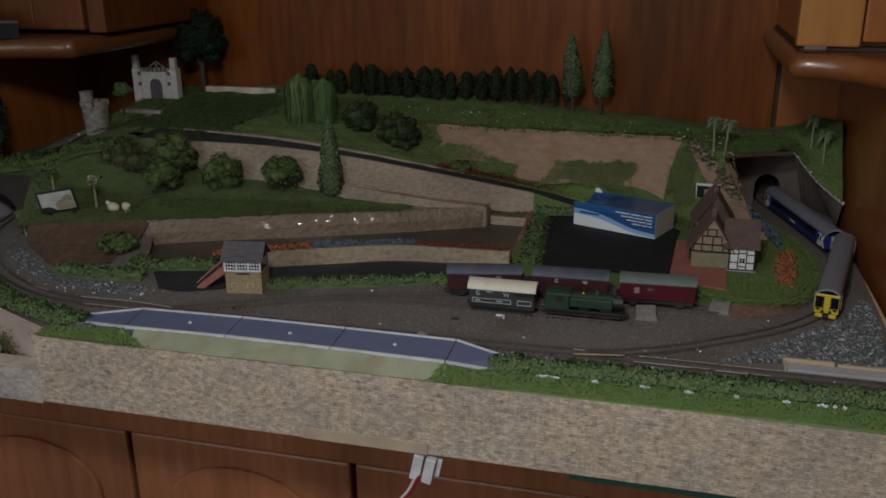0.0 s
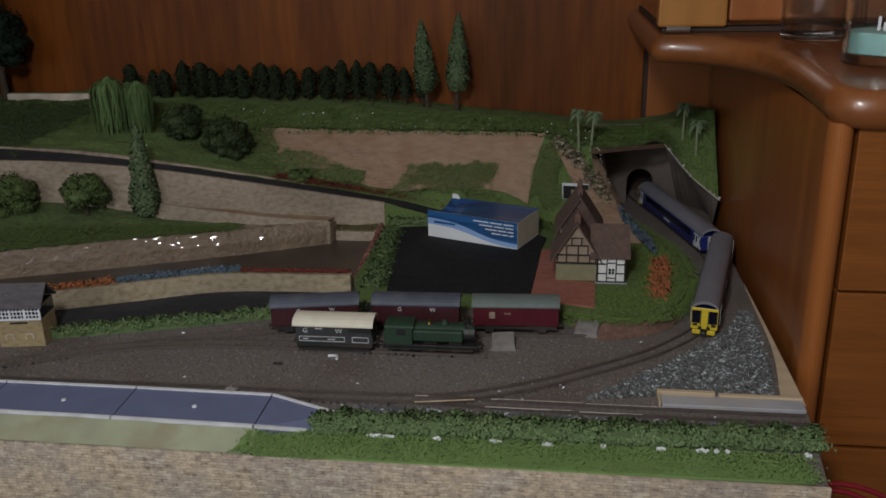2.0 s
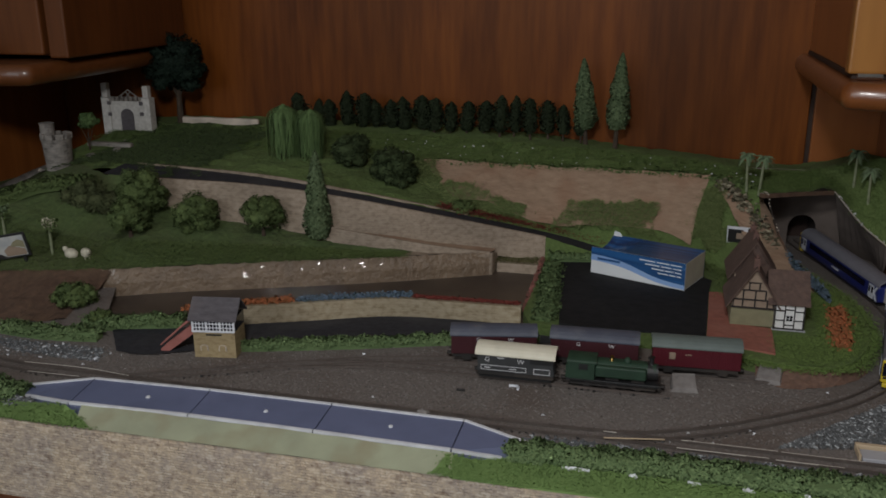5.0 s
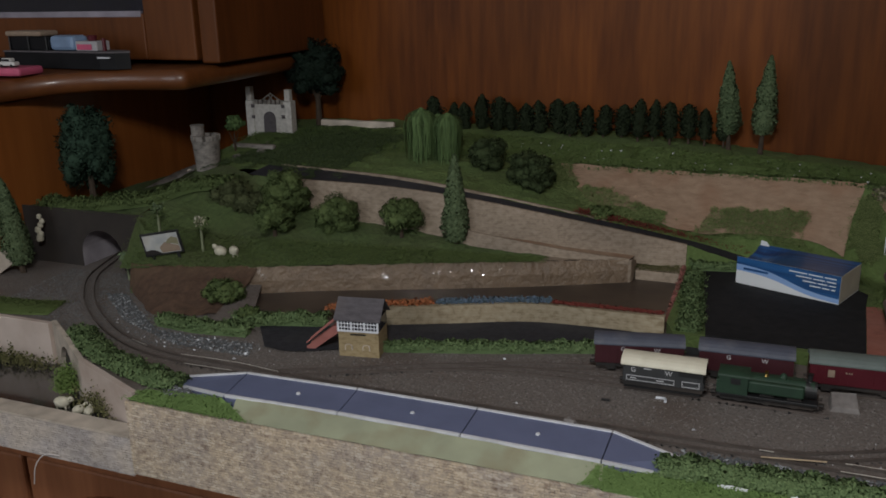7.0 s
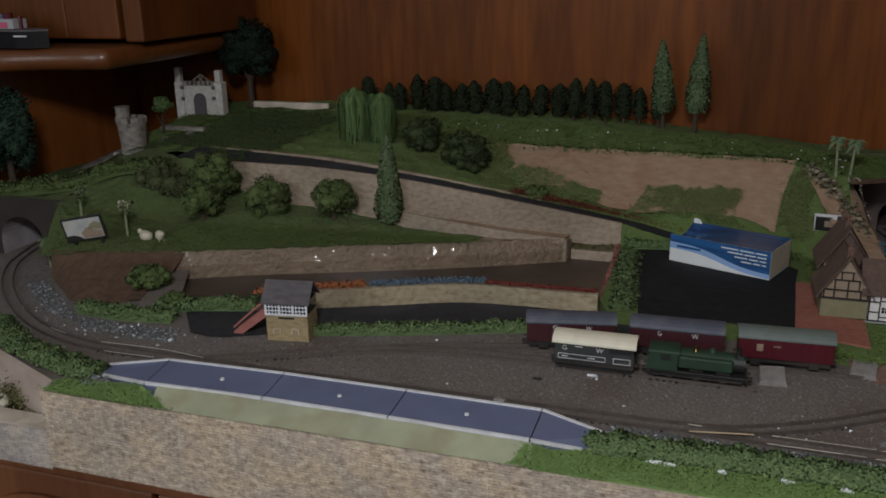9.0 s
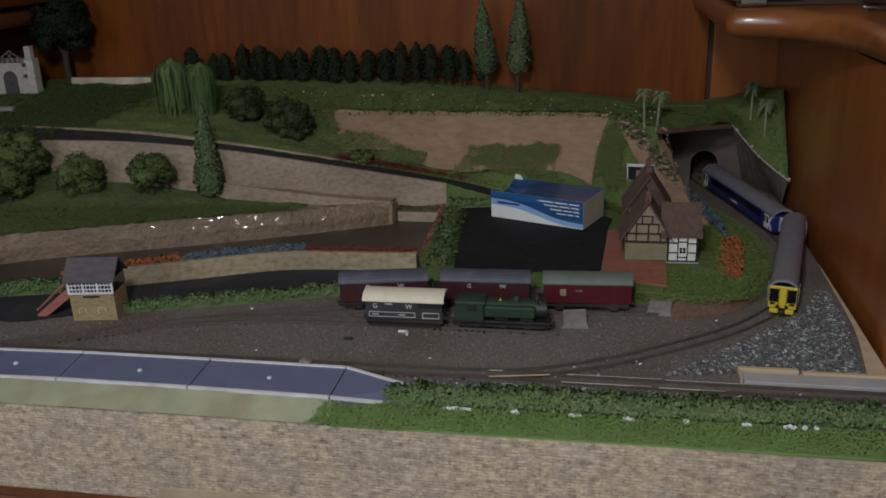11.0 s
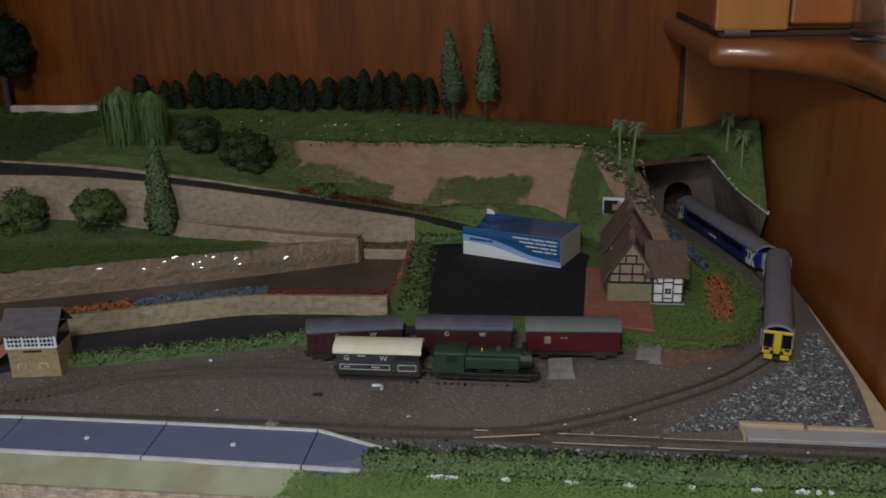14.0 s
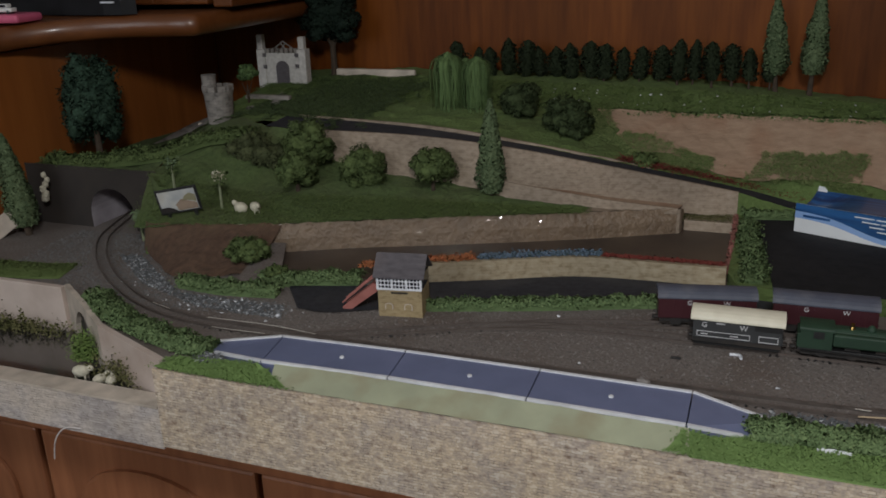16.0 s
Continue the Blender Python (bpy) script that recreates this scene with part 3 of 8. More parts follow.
def extrude_y(bm, outline, y0, y1):
    """A block over an outline of (x, z), from y0 to y1."""
    a = [bm.verts.new((x, y0, z)) for x, z in outline]
    b = [bm.verts.new((x, y1, z)) for x, z in outline]
    n = len(outline)
    bm.faces.new(a)
    bm.faces.new(b[::-1])
    for i in range(n):
        bm.faces.new((a[(i + 1) % n], a[i], b[i], b[(i + 1) % n]))
    return bm


def lathe(bm, profile, n=32, c=(0, 0, 0)):
    rings = [[bm.verts.new((c[0] + r * math.cos(2 * math.pi * k / n), c[1] + r * math.sin(2 * math.pi * k / n), c[2] + z)) for k in range(n)] for r, z in profile]
    for a, b in zip(rings, rings[1:]):
        for k in range(n):
            bm.faces.new((a[k], a[(k + 1) % n], b[(k + 1) % n], b[k]))
    bm.faces.new(rings[0][::-1])
    bm.faces.new(rings[-1])
    return bm


def spline(points, n):
    """n + 1 points along a smooth curve through the given ones, evenly by length."""
    P = [np.array(p, float) for p in points]
    P = [2 * P[0] - P[1]] + P + [2 * P[-1] - P[-2]]
    dense = []
    for i in range(1, len(P) - 2):
        p0, p1, p2, p3 = P[i - 1:i + 3]
        for t in np.linspace(0, 1, 24, endpoint=False):
            dense.append(0.5 * (2 * p1 + (p2 - p0) * t + (2 * p0 - 5 * p1 + 4 * p2 - p3) * t * t + (3 * p1 - p0 - 3 * p2 + p3) * t ** 3))
    dense.append(P[-2])
    dense = np.array(dense)
    s = np.concatenate(([0], np.cumsum(np.linalg.norm(np.diff(dense, axis=0), axis=1))))
    return np.array([[np.interp(u, s, dense[:, k]) for k in range(dense.shape[1])] for u in np.linspace(0, s[-1], n + 1)])


def loft(lines, nu, nv, rough=0.0, freq=40.0, edge=True):
    """A surface that runs across smooth lines, with uneven relief. Returns a bmesh."""
    L = [spline(l, nu) for l in lines]
    rows = []
    for a, b in zip(L, L[1:]):
        for v in np.linspace(0, 1, nv, endpoint=False):
            rows.append(a * (1 - v) + b * v)
    rows.append(L[-1])
    bm = bmesh.new()
    grid = []
    for j, row in enumerate(rows):
        k = 1.0 if edge or 0 < j < len(rows) - 1 else 0.0
        grid.append([bm.verts.new((p[0], p[1], p[2] + k * rough * noise.noise(Vector(p) * freq) + k * 0.4 * rough * noise.noise(Vector(p) * freq * 3.1))) for p in row])
    for a, b in zip(grid, grid[1:]):
        for i in range(nu):
            bm.faces.new((a[i], a[i + 1], b[i + 1], b[i]))
    return bm


def wall_strip(top, foot, nu, thick=0.004):
    """An upright wall that follows a top line and a foot line, with its thickness towards the back."""
    T, F = spline(top, nu), spline(foot, nu)
    bm = bmesh.new()
    back = np.array([0, thick, 0])
    rows = []
    for off, lines in ((0, (F, T)), (1, (T, F))):
        for l in lines:
            rows.append([bm.verts.new(tuple(p + off * back)) for p in l])
    for a, b in zip(rows, rows[1:]):
        for i in range(nu):
            bm.faces.new((a[i], a[i + 1], b[i + 1], b[i]))
    for i in (0, nu):
        bm.faces.new([r[i] for r in rows][::1 if i else -1])
    return bm


def ribbon(points, width, n, thick=0.0012):
    """A flat strip that follows a line."""
    P = spline(points, n)
    bm = bmesh.new()
    rows = []
    for i, p in enumerate(P):
        d = P[min(i + 1, n)] - P[max(i - 1, 0)]
        s = np.array([-d[1], d[0], 0]) / np.hypot(d[0], d[1]) * width / 2
        rows.append([bm.verts.new(tuple(p + s + (0, 0, -thick))), bm.verts.new(tuple(p + s)), bm.verts.new(tuple(p - s)), bm.verts.new(tuple(p - s + (0, 0, -thick)))])
    for a, b in zip(rows, rows[1:]):
        for k in range(3):
            bm.faces.new((a[k], a[k + 1], b[k + 1], b[k]))
    bm.faces.new(rows[0][::-1])
    bm.faces.new(rows[-1])
    return bm


def tube(points, r, n=24, sides=6):
    P = spline(points, n)
    bm = bmesh.new()
    rings = []
    for i, p in enumerate(P):
        d = Vector(P[min(i + 1, n)] - P[max(i - 1, 0)])
        q = d.to_track_quat("Z", "Y")
        rings.append([bm.verts.new(Vector(p) + q @ Vector((r * math.cos(2 * math.pi * k / sides), r * math.sin(2 * math.pi * k / sides), 0))) for k in range(sides)])
    for a, b in zip(rings, rings[1:]):
        for k in range(sides):
            bm.faces.new((a[k], a[(k + 1) % sides], b[(k + 1) % sides], b[k]))
    bm.faces.new(rings[0][::-1])
    bm.faces.new(rings[-1])
    return bm


def flecks_mesh(name, pts, size, rng, flat=0.0, core=None, nrm=None, soft=0.8):
    """Many small crumpled leaves at the given points, as one mesh; core: a bmesh of solid filling underneath; nrm: which way the flock lies."""
    pts = np.asarray(pts, float)
    n = len(pts)
    a = rng.normal(size=(n, 3))
    a[:, 2] *= 1 - flat
    a /= np.linalg.norm(a, axis=1)[:, None]
    k = rng.normal(size=(n, 3))
    if flat:
        k = k * (0.25, 0.25, 1.0)
        a[:, 2] *= 0.5
        a /= np.linalg.norm(a, axis=1)[:, None]
    b = np.cross(a, k)
    b /= np.linalg.norm(b, axis=1)[:, None]
    c = np.cross(a, b)
    s = size * rng.uniform(0.6, 1.35, size=(n, 1))
    V = np.stack([pts - a * s, pts + b * s * 0.6 + c * s * 0.3, pts + a * s, pts - b * s * 0.6 + c * s * 0.3], axis=1).reshape(-1, 3)
    F = np.arange(4 * n).reshape(-1, 4)
    up = np.tile((0.0, -0.35, 0.94), (n, 1)) if nrm is None else np.asarray(nrm, float)
    Q = V.reshape(-1, 4, 3)
    fn = np.cross(Q[:, 2] - Q[:, 0], Q[:, 3] - Q[:, 1])
    fn /= np.linalg.norm(fn, axis=1)[:, None] + 1e-12
    turn = np.sum(fn * up, axis=1) < 0
    F[turn] = F[turn][:, ::-1]
    fn[turn] *= -1
    vn = fn * (1 - soft) + up * soft
    vn /= np.linalg.norm(vn, axis=1)[:, None]
    normals = np.repeat(vn, 4, axis=0).tolist()
    verts, faces = V.tolist(), [tuple(f) for f in F.tolist()]
    if core is not None:
        core.verts.index_update()
        core.normal_update()
        o = len(verts)
        normals += [tuple(v.normal) for v in core.verts]
        verts += [tuple(v.co) for v in core.verts]
        faces += [tuple(o + v.index for v in f.verts) for f in core.faces]
        core.free()
    me = bpy.data.meshes.new(name)
    me.from_pydata(verts, [], faces)
    me.update()
    me.polygons.foreach_set("use_smooth", [True] * len(me.polygons))
    me.normals_split_custom_set_from_vertices(normals)
    return me


def bits_mesh(name, pts, size, rng, squash=0.7):
    """Small angular chips (tetrahedra) at the given points, as one mesh."""
    pts = np.asarray(pts, float)
    n = len(pts)
    base = np.array([(1, 1, 1), (-1, -1, 1), (-1, 1, -1), (1, -1, -1)]) * 0.6
    V = (base[None] + rng.uniform(-0.45, 0.45, size=(n, 4, 3))) * (size * rng.uniform(0.5, 1.5, size=(n, 1, 1)))
    ang = rng.uniform(0, 6.28, n)
    x, y = V[:, :, 0].copy(), V[:, :, 1].copy()
    V[:, :, 0] = x * np.cos(ang)[:, None] - y * np.sin(ang)[:, None]
    V[:, :, 1] = x * np.sin(ang)[:, None] + y * np.cos(ang)[:, None]
    V[:, :, 2] *= squash
    V = (V + pts[:, None]).reshape(-1, 3)
    o = (np.arange(n) * 4)[:, None]
    F = np.concatenate([o + np.array(f) for f in ((0, 1, 2), (0, 3, 1), (0, 2, 3), (1, 3, 2))])
    me = bpy.data.meshes.new(name)
    me.from_pydata(V.tolist(), [], [tuple(f) for f in F.tolist()])
    me.update()
    return me


def link_mesh(name, me, mat, parent=None, label=""):
    me.materials.append(mat)
    ob = new(name, me)
    if parent:
        ob.parent = parent
    return tagged(ob, label)


def letters(text, size, mat, parent, m, name="letter"):
    cu = bpy.data.curves.new(name, "FONT")
    cu.body, cu.size, cu.align_x, cu.align_y, cu.extrude = text, size, "CENTER", "CENTER", 0.0001
    tmp = bpy.data.objects.new(name, cu)
    scene.collection.objects.link(tmp)
    bpy.context.view_layer.update()
    me = bpy.data.meshes.new_from_object(tmp.evaluated_get(bpy.context.evaluated_depsgraph_get()))
    bpy.data.objects.remove(tmp)
    me.materials.clear()
    me.materials.append(mat)
    ob = new(name, me)
    ob.parent = parent
    ob.matrix_basis = m
    return ob


# ---- the room round the wall unit ----
FLOOR, CEIL = -0.86, 1.55
solid("floor", boxes([((-2.3, -1.85, FLOOR - 0.03), (1.9, 1.22, FLOOR))]), M["carpet"], "plain brown carpet floor of the room", "floor", kind="structure")
solid("ceiling", boxes([((-2.3, -1.85, CEIL), (1.9, 1.22, CEIL + 0.03))]), M["ceilingpaint"], "plain white painted room ceiling", "ceiling", kind="structure")
solid("wall_north", boxes([((-2.3, 1.16, FLOOR), (1.9, 1.22, CEIL))]), M["wallpaint"], "plain painted wall behind the wooden wall unit", "wall", kind="structure")
solid("wall_west", boxes([((-2.36, -1.85, FLOOR), (-2.3, 1.22, CEIL))]), M["wallpaint"], "plain painted side wall of the room", "wall", kind="structure")
solid("wall_east", boxes([((1.9, -1.85, FLOOR), (1.96, 1.22, CEIL))]), M["wallpaint"], "plain painted side wall of the room", "wall", kind="structure")
solid("wall_south", boxes([((-2.3, -1.91, FLOOR), (-1.85, -1.85, CEIL)), ((-0.25, -1.91, FLOOR), (1.9, -1.85, CEIL)), ((-1.85, -1.91, FLOOR), (-0.25, -1.85, 0.15)),
                           ((-1.85, -1.91, 1.35), (-0.25, -1.85, CEIL))]), M["wallpaint"], "plain painted wall with a window opening", "wall", kind="structure")
# No pendant is known here; cord and cap are added around the light.
pendant = thing("assumed_pendant", "unseen pendant fitting added above the lamp light", "lamp", Matrix.Translation((LAMP[0], LAMP[1], 0)))
part("cord", cyl(bmesh.new(), (0, 0, LAMP[2] + 0.10), (0, 0, CEIL), 0.003), M["black"], pendant)
part("cap", cyl(bmesh.new(), (0, 0, LAMP[2] + 0.07), (0, 0, LAMP[2] + 0.10), 0.03, 0.012, 20), M["chrome"], pendant)

# ---- the wall unit ----
BX0, BX1, BACK = -0.80, 0.182, 1.09
back = thing("back_panel", "red-brown varnished wooden back of the alcove", "panel", kind="structure")
for x0, x1, mat in ((-0.86, 0.113, "panel"), (0.118, 0.20, "side")):
    part("panel_board", boxes([((x0, BACK, FLOOR), (x1, BACK + 0.018, 0.9))], 0.001), M[mat], back)
part("seam_batten", boxes([((0.113, BACK + 0.004, FLOOR), (0.118, BACK + 0.02, 0.9))]), M["shadowline"], back)


def slab_edge(mirror):
    """Front edge of a flank's top slab: straight front, rounded corner, hollow sweep back to a short return."""
    front = [(0.62, 0.632), (0.40, 0.632), (0.24, 0.632), (0.205, 0.632)]
    corner = [(0.194, 0.633), (0.185, 0.638), (0.180, 0.646), (0.179, 0.658)]
    sweep = [(0.1785, 0.690), (0.177, 0.722), (0.170, 0.752), (0.159, 0.778), (0.144, 0.797), (0.126, 0.807), (0.108, 0.8105), (0.100, 0.812), (0.095, 0.816), (0.0935, 0.823), (0.0935, 0.85), (0.0935, 1.088)]
    line = []
    for group in (front + corner + sweep,):
        for p, q in zip(group, group[1:]):
            line.append(p)
    line.append(group[-1])
    return [(mirror - 1.95 * (x - 0.0935), y) for x, y in line] if mirror else line


def slab_mesh(edge, far_x):
    """A thick slab whose front edge is half round; it grows thinner towards the back return."""
    E = np.array(edge)
    T = np.gradient(E, axis=0)
    T /= np.linalg.norm(T, axis=1)[:, None]
    side = 1.0 if far_x > E[:, 0].mean() else -1.0
    IN = np.column_stack([T[:, 1], -T[:, 0]]) * side
    k = np.clip((E[:, 1] - 0.632) / 0.18, 0, 1)
    top, low = 0.1820 + 0.0125 * k, 0.1590 + 0.0150 * k
    mid, r = (top + low) / 2, (top - low) / 2
    bm = bmesh.new()
    rings = []
    for a in np.linspace(math.pi / 2, -math.pi / 2, 11):
        off = r * (1 - math.cos(a)) * 0.8
        P = E + IN * off[:, None]
        rings.append([bm.verts.new((P[i, 0], P[i, 1], mid[i] + r[i] * math.sin(a))) for i in range(len(E))])
    for a, b in zip(rings, rings[1:]):
        for i in range(len(E) - 1):
            f = bm.faces.new((a[i], b[i], b[i + 1], a[i + 1]) if side < 0 else (a[i], a[i + 1], b[i + 1], b[i]))
            f.smooth = True
    for ring in (rings[0], rings[-1]):
        z0 = ring[0].co.z
        far = [bm.verts.new((far_x, 1.088, ring[-1].co.z)), bm.verts.new((far_x, ring[0].co.y, z0))]
        spine = []
        for v in ring:
            spine.append(bm.verts.new((far_x, max(v.co.y, ring[0].co.y), v.co.z)))
        for i in range(len(ring) - 1):
            try:
                bm.faces.new((ring[i], ring[i + 1], spine[i + 1], spine[i]))
            except ValueError:
                pass
        for v in far:
            bm.verts.remove(v)
    bmesh.ops.remove_doubles(bm, verts=bm.verts[:], dist=1e-6)
    bmesh.ops.recalc_face_normals(bm, faces=bm.faces[:])
    return bm


def flank(name, mirror, label):
    """A flank of the wall unit: side panel, stile, drawers, and a thick rounded top slab."""
    def fx(a, b):
        return (a, b) if mirror is None else tuple(sorted((mirror - 1.95 * (a - 0.0935), mirror - 1.95 * (b - 0.0935))))

    unit = thing(name, label, "cabinet")
    x0, x1 = fx(0.183, 0.199)
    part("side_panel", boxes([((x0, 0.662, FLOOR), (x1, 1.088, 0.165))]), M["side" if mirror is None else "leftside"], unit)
    x0, x1 = fx(0.180, 0.196)
    nose = [(0.1885 + 0.0075 * math.cos(a), 0.6485 - 0.0085 * math.sin(a)) for a in np.linspace(0, math.pi, 13)]
    out = [fx(x, x)[:1] + (y,) for x, y in [(0.196, 0.661)] + nose + [(0.181, 0.661)]]
    part("stile", prism(bmesh.new(), out if mirror is None else out[::-1], FLOOR, 0.1625), M["side"], unit, "rounded varnished corner stile")
    x0, x1 = fx(0.200, 0.618)
    part("carcass", boxes([((x0, 0.662, FLOOR), (x1, 1.088, 0.158))]), M["shadowline"], unit)
    x0, x1 = fx(0.1975, 0.612)
    for z0, z1 in ((0.0590, 0.1610), (-0.0490, 0.0575), (-0.150, -0.0510), (-0.30, -0.153), (-0.55, -0.303), (-0.85, -0.553)):
        d = part("drawer_front", boxes([((x0, 0.6425, z0), (x1, 0.660, z1))], 0.0008), M["drawer"], unit)
        xm = (x0 + x1) / 2
        k = cyl(bmesh.new(), (xm, 0.641, (z0 + z1) / 2), (xm, 0.628, (z0 + z1) / 2), 0.006, 0.010, 16)
        kn = part("knob", k, M["side"], d)
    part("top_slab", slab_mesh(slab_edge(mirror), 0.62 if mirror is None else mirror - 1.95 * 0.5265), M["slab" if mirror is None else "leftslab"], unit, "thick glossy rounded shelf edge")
    return unit


flank("drawer_cabinet", None, "varnished wooden drawer cabinet with thick rounded top")
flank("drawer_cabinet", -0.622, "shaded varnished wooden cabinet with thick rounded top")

right_cup = thing("upper_cupboard", "honey-coloured wooden cupboard standing on the cabinet top", "cupboard")
part("body", boxes([((0.106, 0.852, 0.199), (0.60, 1.085, 0.9))]), M["side"], right_cup)
part("stile", boxes([((0.100, 0.836, 0.199), (0.152, 0.8515, 0.9))], 0.002), M["cupboard"], right_cup)
part("door", boxes([((0.1535, 0.838, 0.203), (0.36, 0.8515, 0.9))], 0.002), M["side"], right_cup)
part("door", boxes([((0.363, 0.838, 0.203), (0.58, 0.8515, 0.9))], 0.002), M["side"], right_cup)
# this dark strip paints the shade line under the cupboard
part("plinth", boxes([((0.104, 0.842, 0.195), (0.60, 1.08, 0.1985))]), M["shadowline"], right_cup)
part("hinge", cyl(bmesh.new(), (0.106, 0.832, 0.1975), (0.124, 0.832, 0.1975), 0.0028), M["chrome"], right_cup, "small chrome hinge")

left_cup = thing("upper_cupboard", "red-brown wooden display cupboard with glazed door", "cupboard")
part("body", boxes([((-1.05, 0.872, 0.199), (-0.636, 1.085, 0.9))]), M["darkcup"], left_cup)
part("end_stile", boxes([((-0.634, 0.862, 0.197), (-0.612, 1.085, 0.9))], 0.002), M["darkcup"], left_cup)
dr = part("door_frame", boxes([((-0.70, 0.858, 0.2), (-0.637, 0.8715, 0.9)), ((-1.04, 0.858, 0.2), (-0.70, 0.8715, 0.248))], 0.002), M["darkcup"], left_cup)
part("pane", boxes([((-1.04, 0.863, 0.2485), (-0.7005, 0.867, 0.9))]), M["window"], dr, "dark reflecting glass pane")
part("shelf_edge", boxes([((-1.04, 0.8575, 0.2440), (-0.7030, 0.8625, 0.2505))], 0.001), M["shelfedge"], dr, "pale shelf edge behind the glass")

# lower cabinet under the layout
lower = thing("lower_cabinet", "red-brown varnished cabinet with raised panel doors under the layout", "cabinet")
part("worktop", boxes([((-1.0, 0.612, -0.086), (0.179, 1.088, -0.062))], 0.004), M["slab"], lower)
part("carcass", boxes([((-1.0, 0.642, FLOOR), (0.179, 1.088, -0.0865))]), M["shadowline"], lower)
part("top_rail", boxes([((-1.0, 0.618, -0.143), (0.179, 0.6415, -0.0875))], 0.002), M["door"], lower)
DOORS = [(-0.92, -0.705), (-0.7, -0.4775), (-0.4725, -0.2525), (-0.2475, -0.03), (-0.025, 0.177)]
for x0, x1 in DOORS:
    d = part("door", boxes([((x0, 0.622, FLOOR + 0.05), (x1, 0.6415, -0.1455))], 0.003), M["door"], lower)
    xc, w = (x0 + x1) / 2, (x1 - x0) / 2 - 0.034
    out = [(xc - w, -0.62)] + [(xc + w * math.cos(a), -0.225 + 0.058 * math.sin(a) ** 0.8) for a in np.linspace(math.pi - 0.02, 0.02, 17)][::1] + [(xc + w, -0.62)]
    bm = extrude_y(bmesh.new(), out, 0.6180, 0.6217)
    es = [e for e in bm.edges if all(v.co.y < 0.6185 for v in e.verts)]
    bmesh.ops.bevel(bm, geom=es, offset=0.0034, segments=2, profile=0.6, affect="EDGES")
    part("raised_panel", bm, M["door"], d, "arched raised wooden panel")

# ---- the layout: board, edges and ground ----
rng = np.random.default_rng(7)
FRONT = 0.5195
board = thing("layout_board", "model railway baseboard faced with printed stone paper", "baseboard")
part("deck", prism(bmesh.new(), [(-0.80, FRONT), (0.1665, FRONT), (0.1745, 0.59), (0.176, 0.62), (0.176, 1.085), (-0.80, 1.085)], -0.056, -0.036), M["balsa"], board)
top_out = [(-0.468, FRONT), (0.1665, FRONT), (0.1745, 0.59), (0.176, 0.62), (0.176, 1.085), (-0.80, 1.085), (-0.80, 0.612), (-0.625, 0.615), (-0.548, 0.562), (-0.470, 0.530)]
part("ground", prism(bmesh.new(), top_out, -0.0355, 0.0), M["ground"], board, "brown gritty ballast ground")
part("front_paper", boxes([((-0.4690, FRONT - 0.0022, -0.0565), (0.1672, FRONT - 0.0003, 0.0005))]), M["front"], board, "coursed stone paper facing")
part("lower_front_paper", boxes([((-0.80, FRONT - 0.0022, -0.0585), (-0.4692, FRONT - 0.0003, -0.0285))]), M["lowfront"], board, "worn grey stone paper facing")
part("pale_patch", boxes([((-0.245, FRONT - 0.0032, -0.0568), (-0.150, FRONT - 0.0023, -0.0475))], 0.0005), M["tornpaper"], board, "torn tan strip on the facing")
part("felt_strip", boxes([((-0.05, FRONT - 0.001, -0.0615), (0.1665, 0.60, -0.0570))]), M["felt"], board)
part("lip", boxes([((-0.80, FRONT - 0.0028, -0.0284), (-0.4695, FRONT + 0.013, -0.0268))]), M["palecard"], board)
part("card_strip", loft([[(-0.384, FRONT - 0.001, 0.0010), (-0.26, FRONT - 0.001, 0.0012), (-0.138, FRONT - 0.001, 0.0010)], [(-0.388, 0.5345, 0.0084), (-0.26, 0.5345, 0.0087), (-0.140, 0.5330, 0.0085)]], 40, 4, 0.0005, 60), M["greencard"], board, "pale green card strip sloping up to the platform")
bm = loft([[(0.163, 0.612, 0.0016), (0.172, 0.680, 0.0014), (0.1745, 0.780, 0.0012)], [(0.1752, 0.600, 0.0016), (0.1758, 0.700, 0.0014), (0.1758, 0.80, 0.0012)]], 20, 2)
part("ply_edge", bm, M["balsa"], board, "bare plywood edge")


def spread(outline, n, z=0.0):
    """n random points inside an outline of (x, y)."""
    P = np.array(outline)
    lo, hi = P.min(0), P.max(0)
    got = []
    while len(got) < n:
        for x, y in rng.uniform(lo, hi, size=(n, 2)):
            inside, j = False, len(P) - 1
            for i in range(len(P)):
                if (P[i, 1] > y) != (P[j, 1] > y) and x < (P[j, 0] - P[i, 0]) * (y - P[i, 1]) / (P[j, 1] - P[i, 1]) + P[i, 0]:
                    inside = not inside
                j = i
            if inside and len(got) < n:
                got.append((x, y, z))
    return got


grit = tagged(link_mesh("track_grit", bits_mesh("track_grit", spread([(-0.60, 0.60), (-0.42, 0.575), (0.17, 0.572), (0.172, 0.74), (0.14, 0.73), (0.09, 0.68), (0.03, 0.69), (-0.18, 0.70), (-0.33, 0.655), (-0.45, 0.64), (-0.55, 0.635)], 15000, 0.0001), 0.0007, rng), M["grit"]),
              "loose brown and grey grit round the tracks", "grit", kind="stuff")
tagged(link_mesh("ballast_heap", bits_mesh("ballast_heap", spread([(0.045, 0.598), (0.088, 0.607), (0.160, 0.609), (0.166, 0.66), (0.170, 0.74), (0.164, 0.745), (0.150, 0.712), (0.118, 0.672)], 7600, 0.0006), 0.0012, rng), M["ballast"]),
              "loose grey and white stone chippings beside the curve", "ballast", kind="stuff")
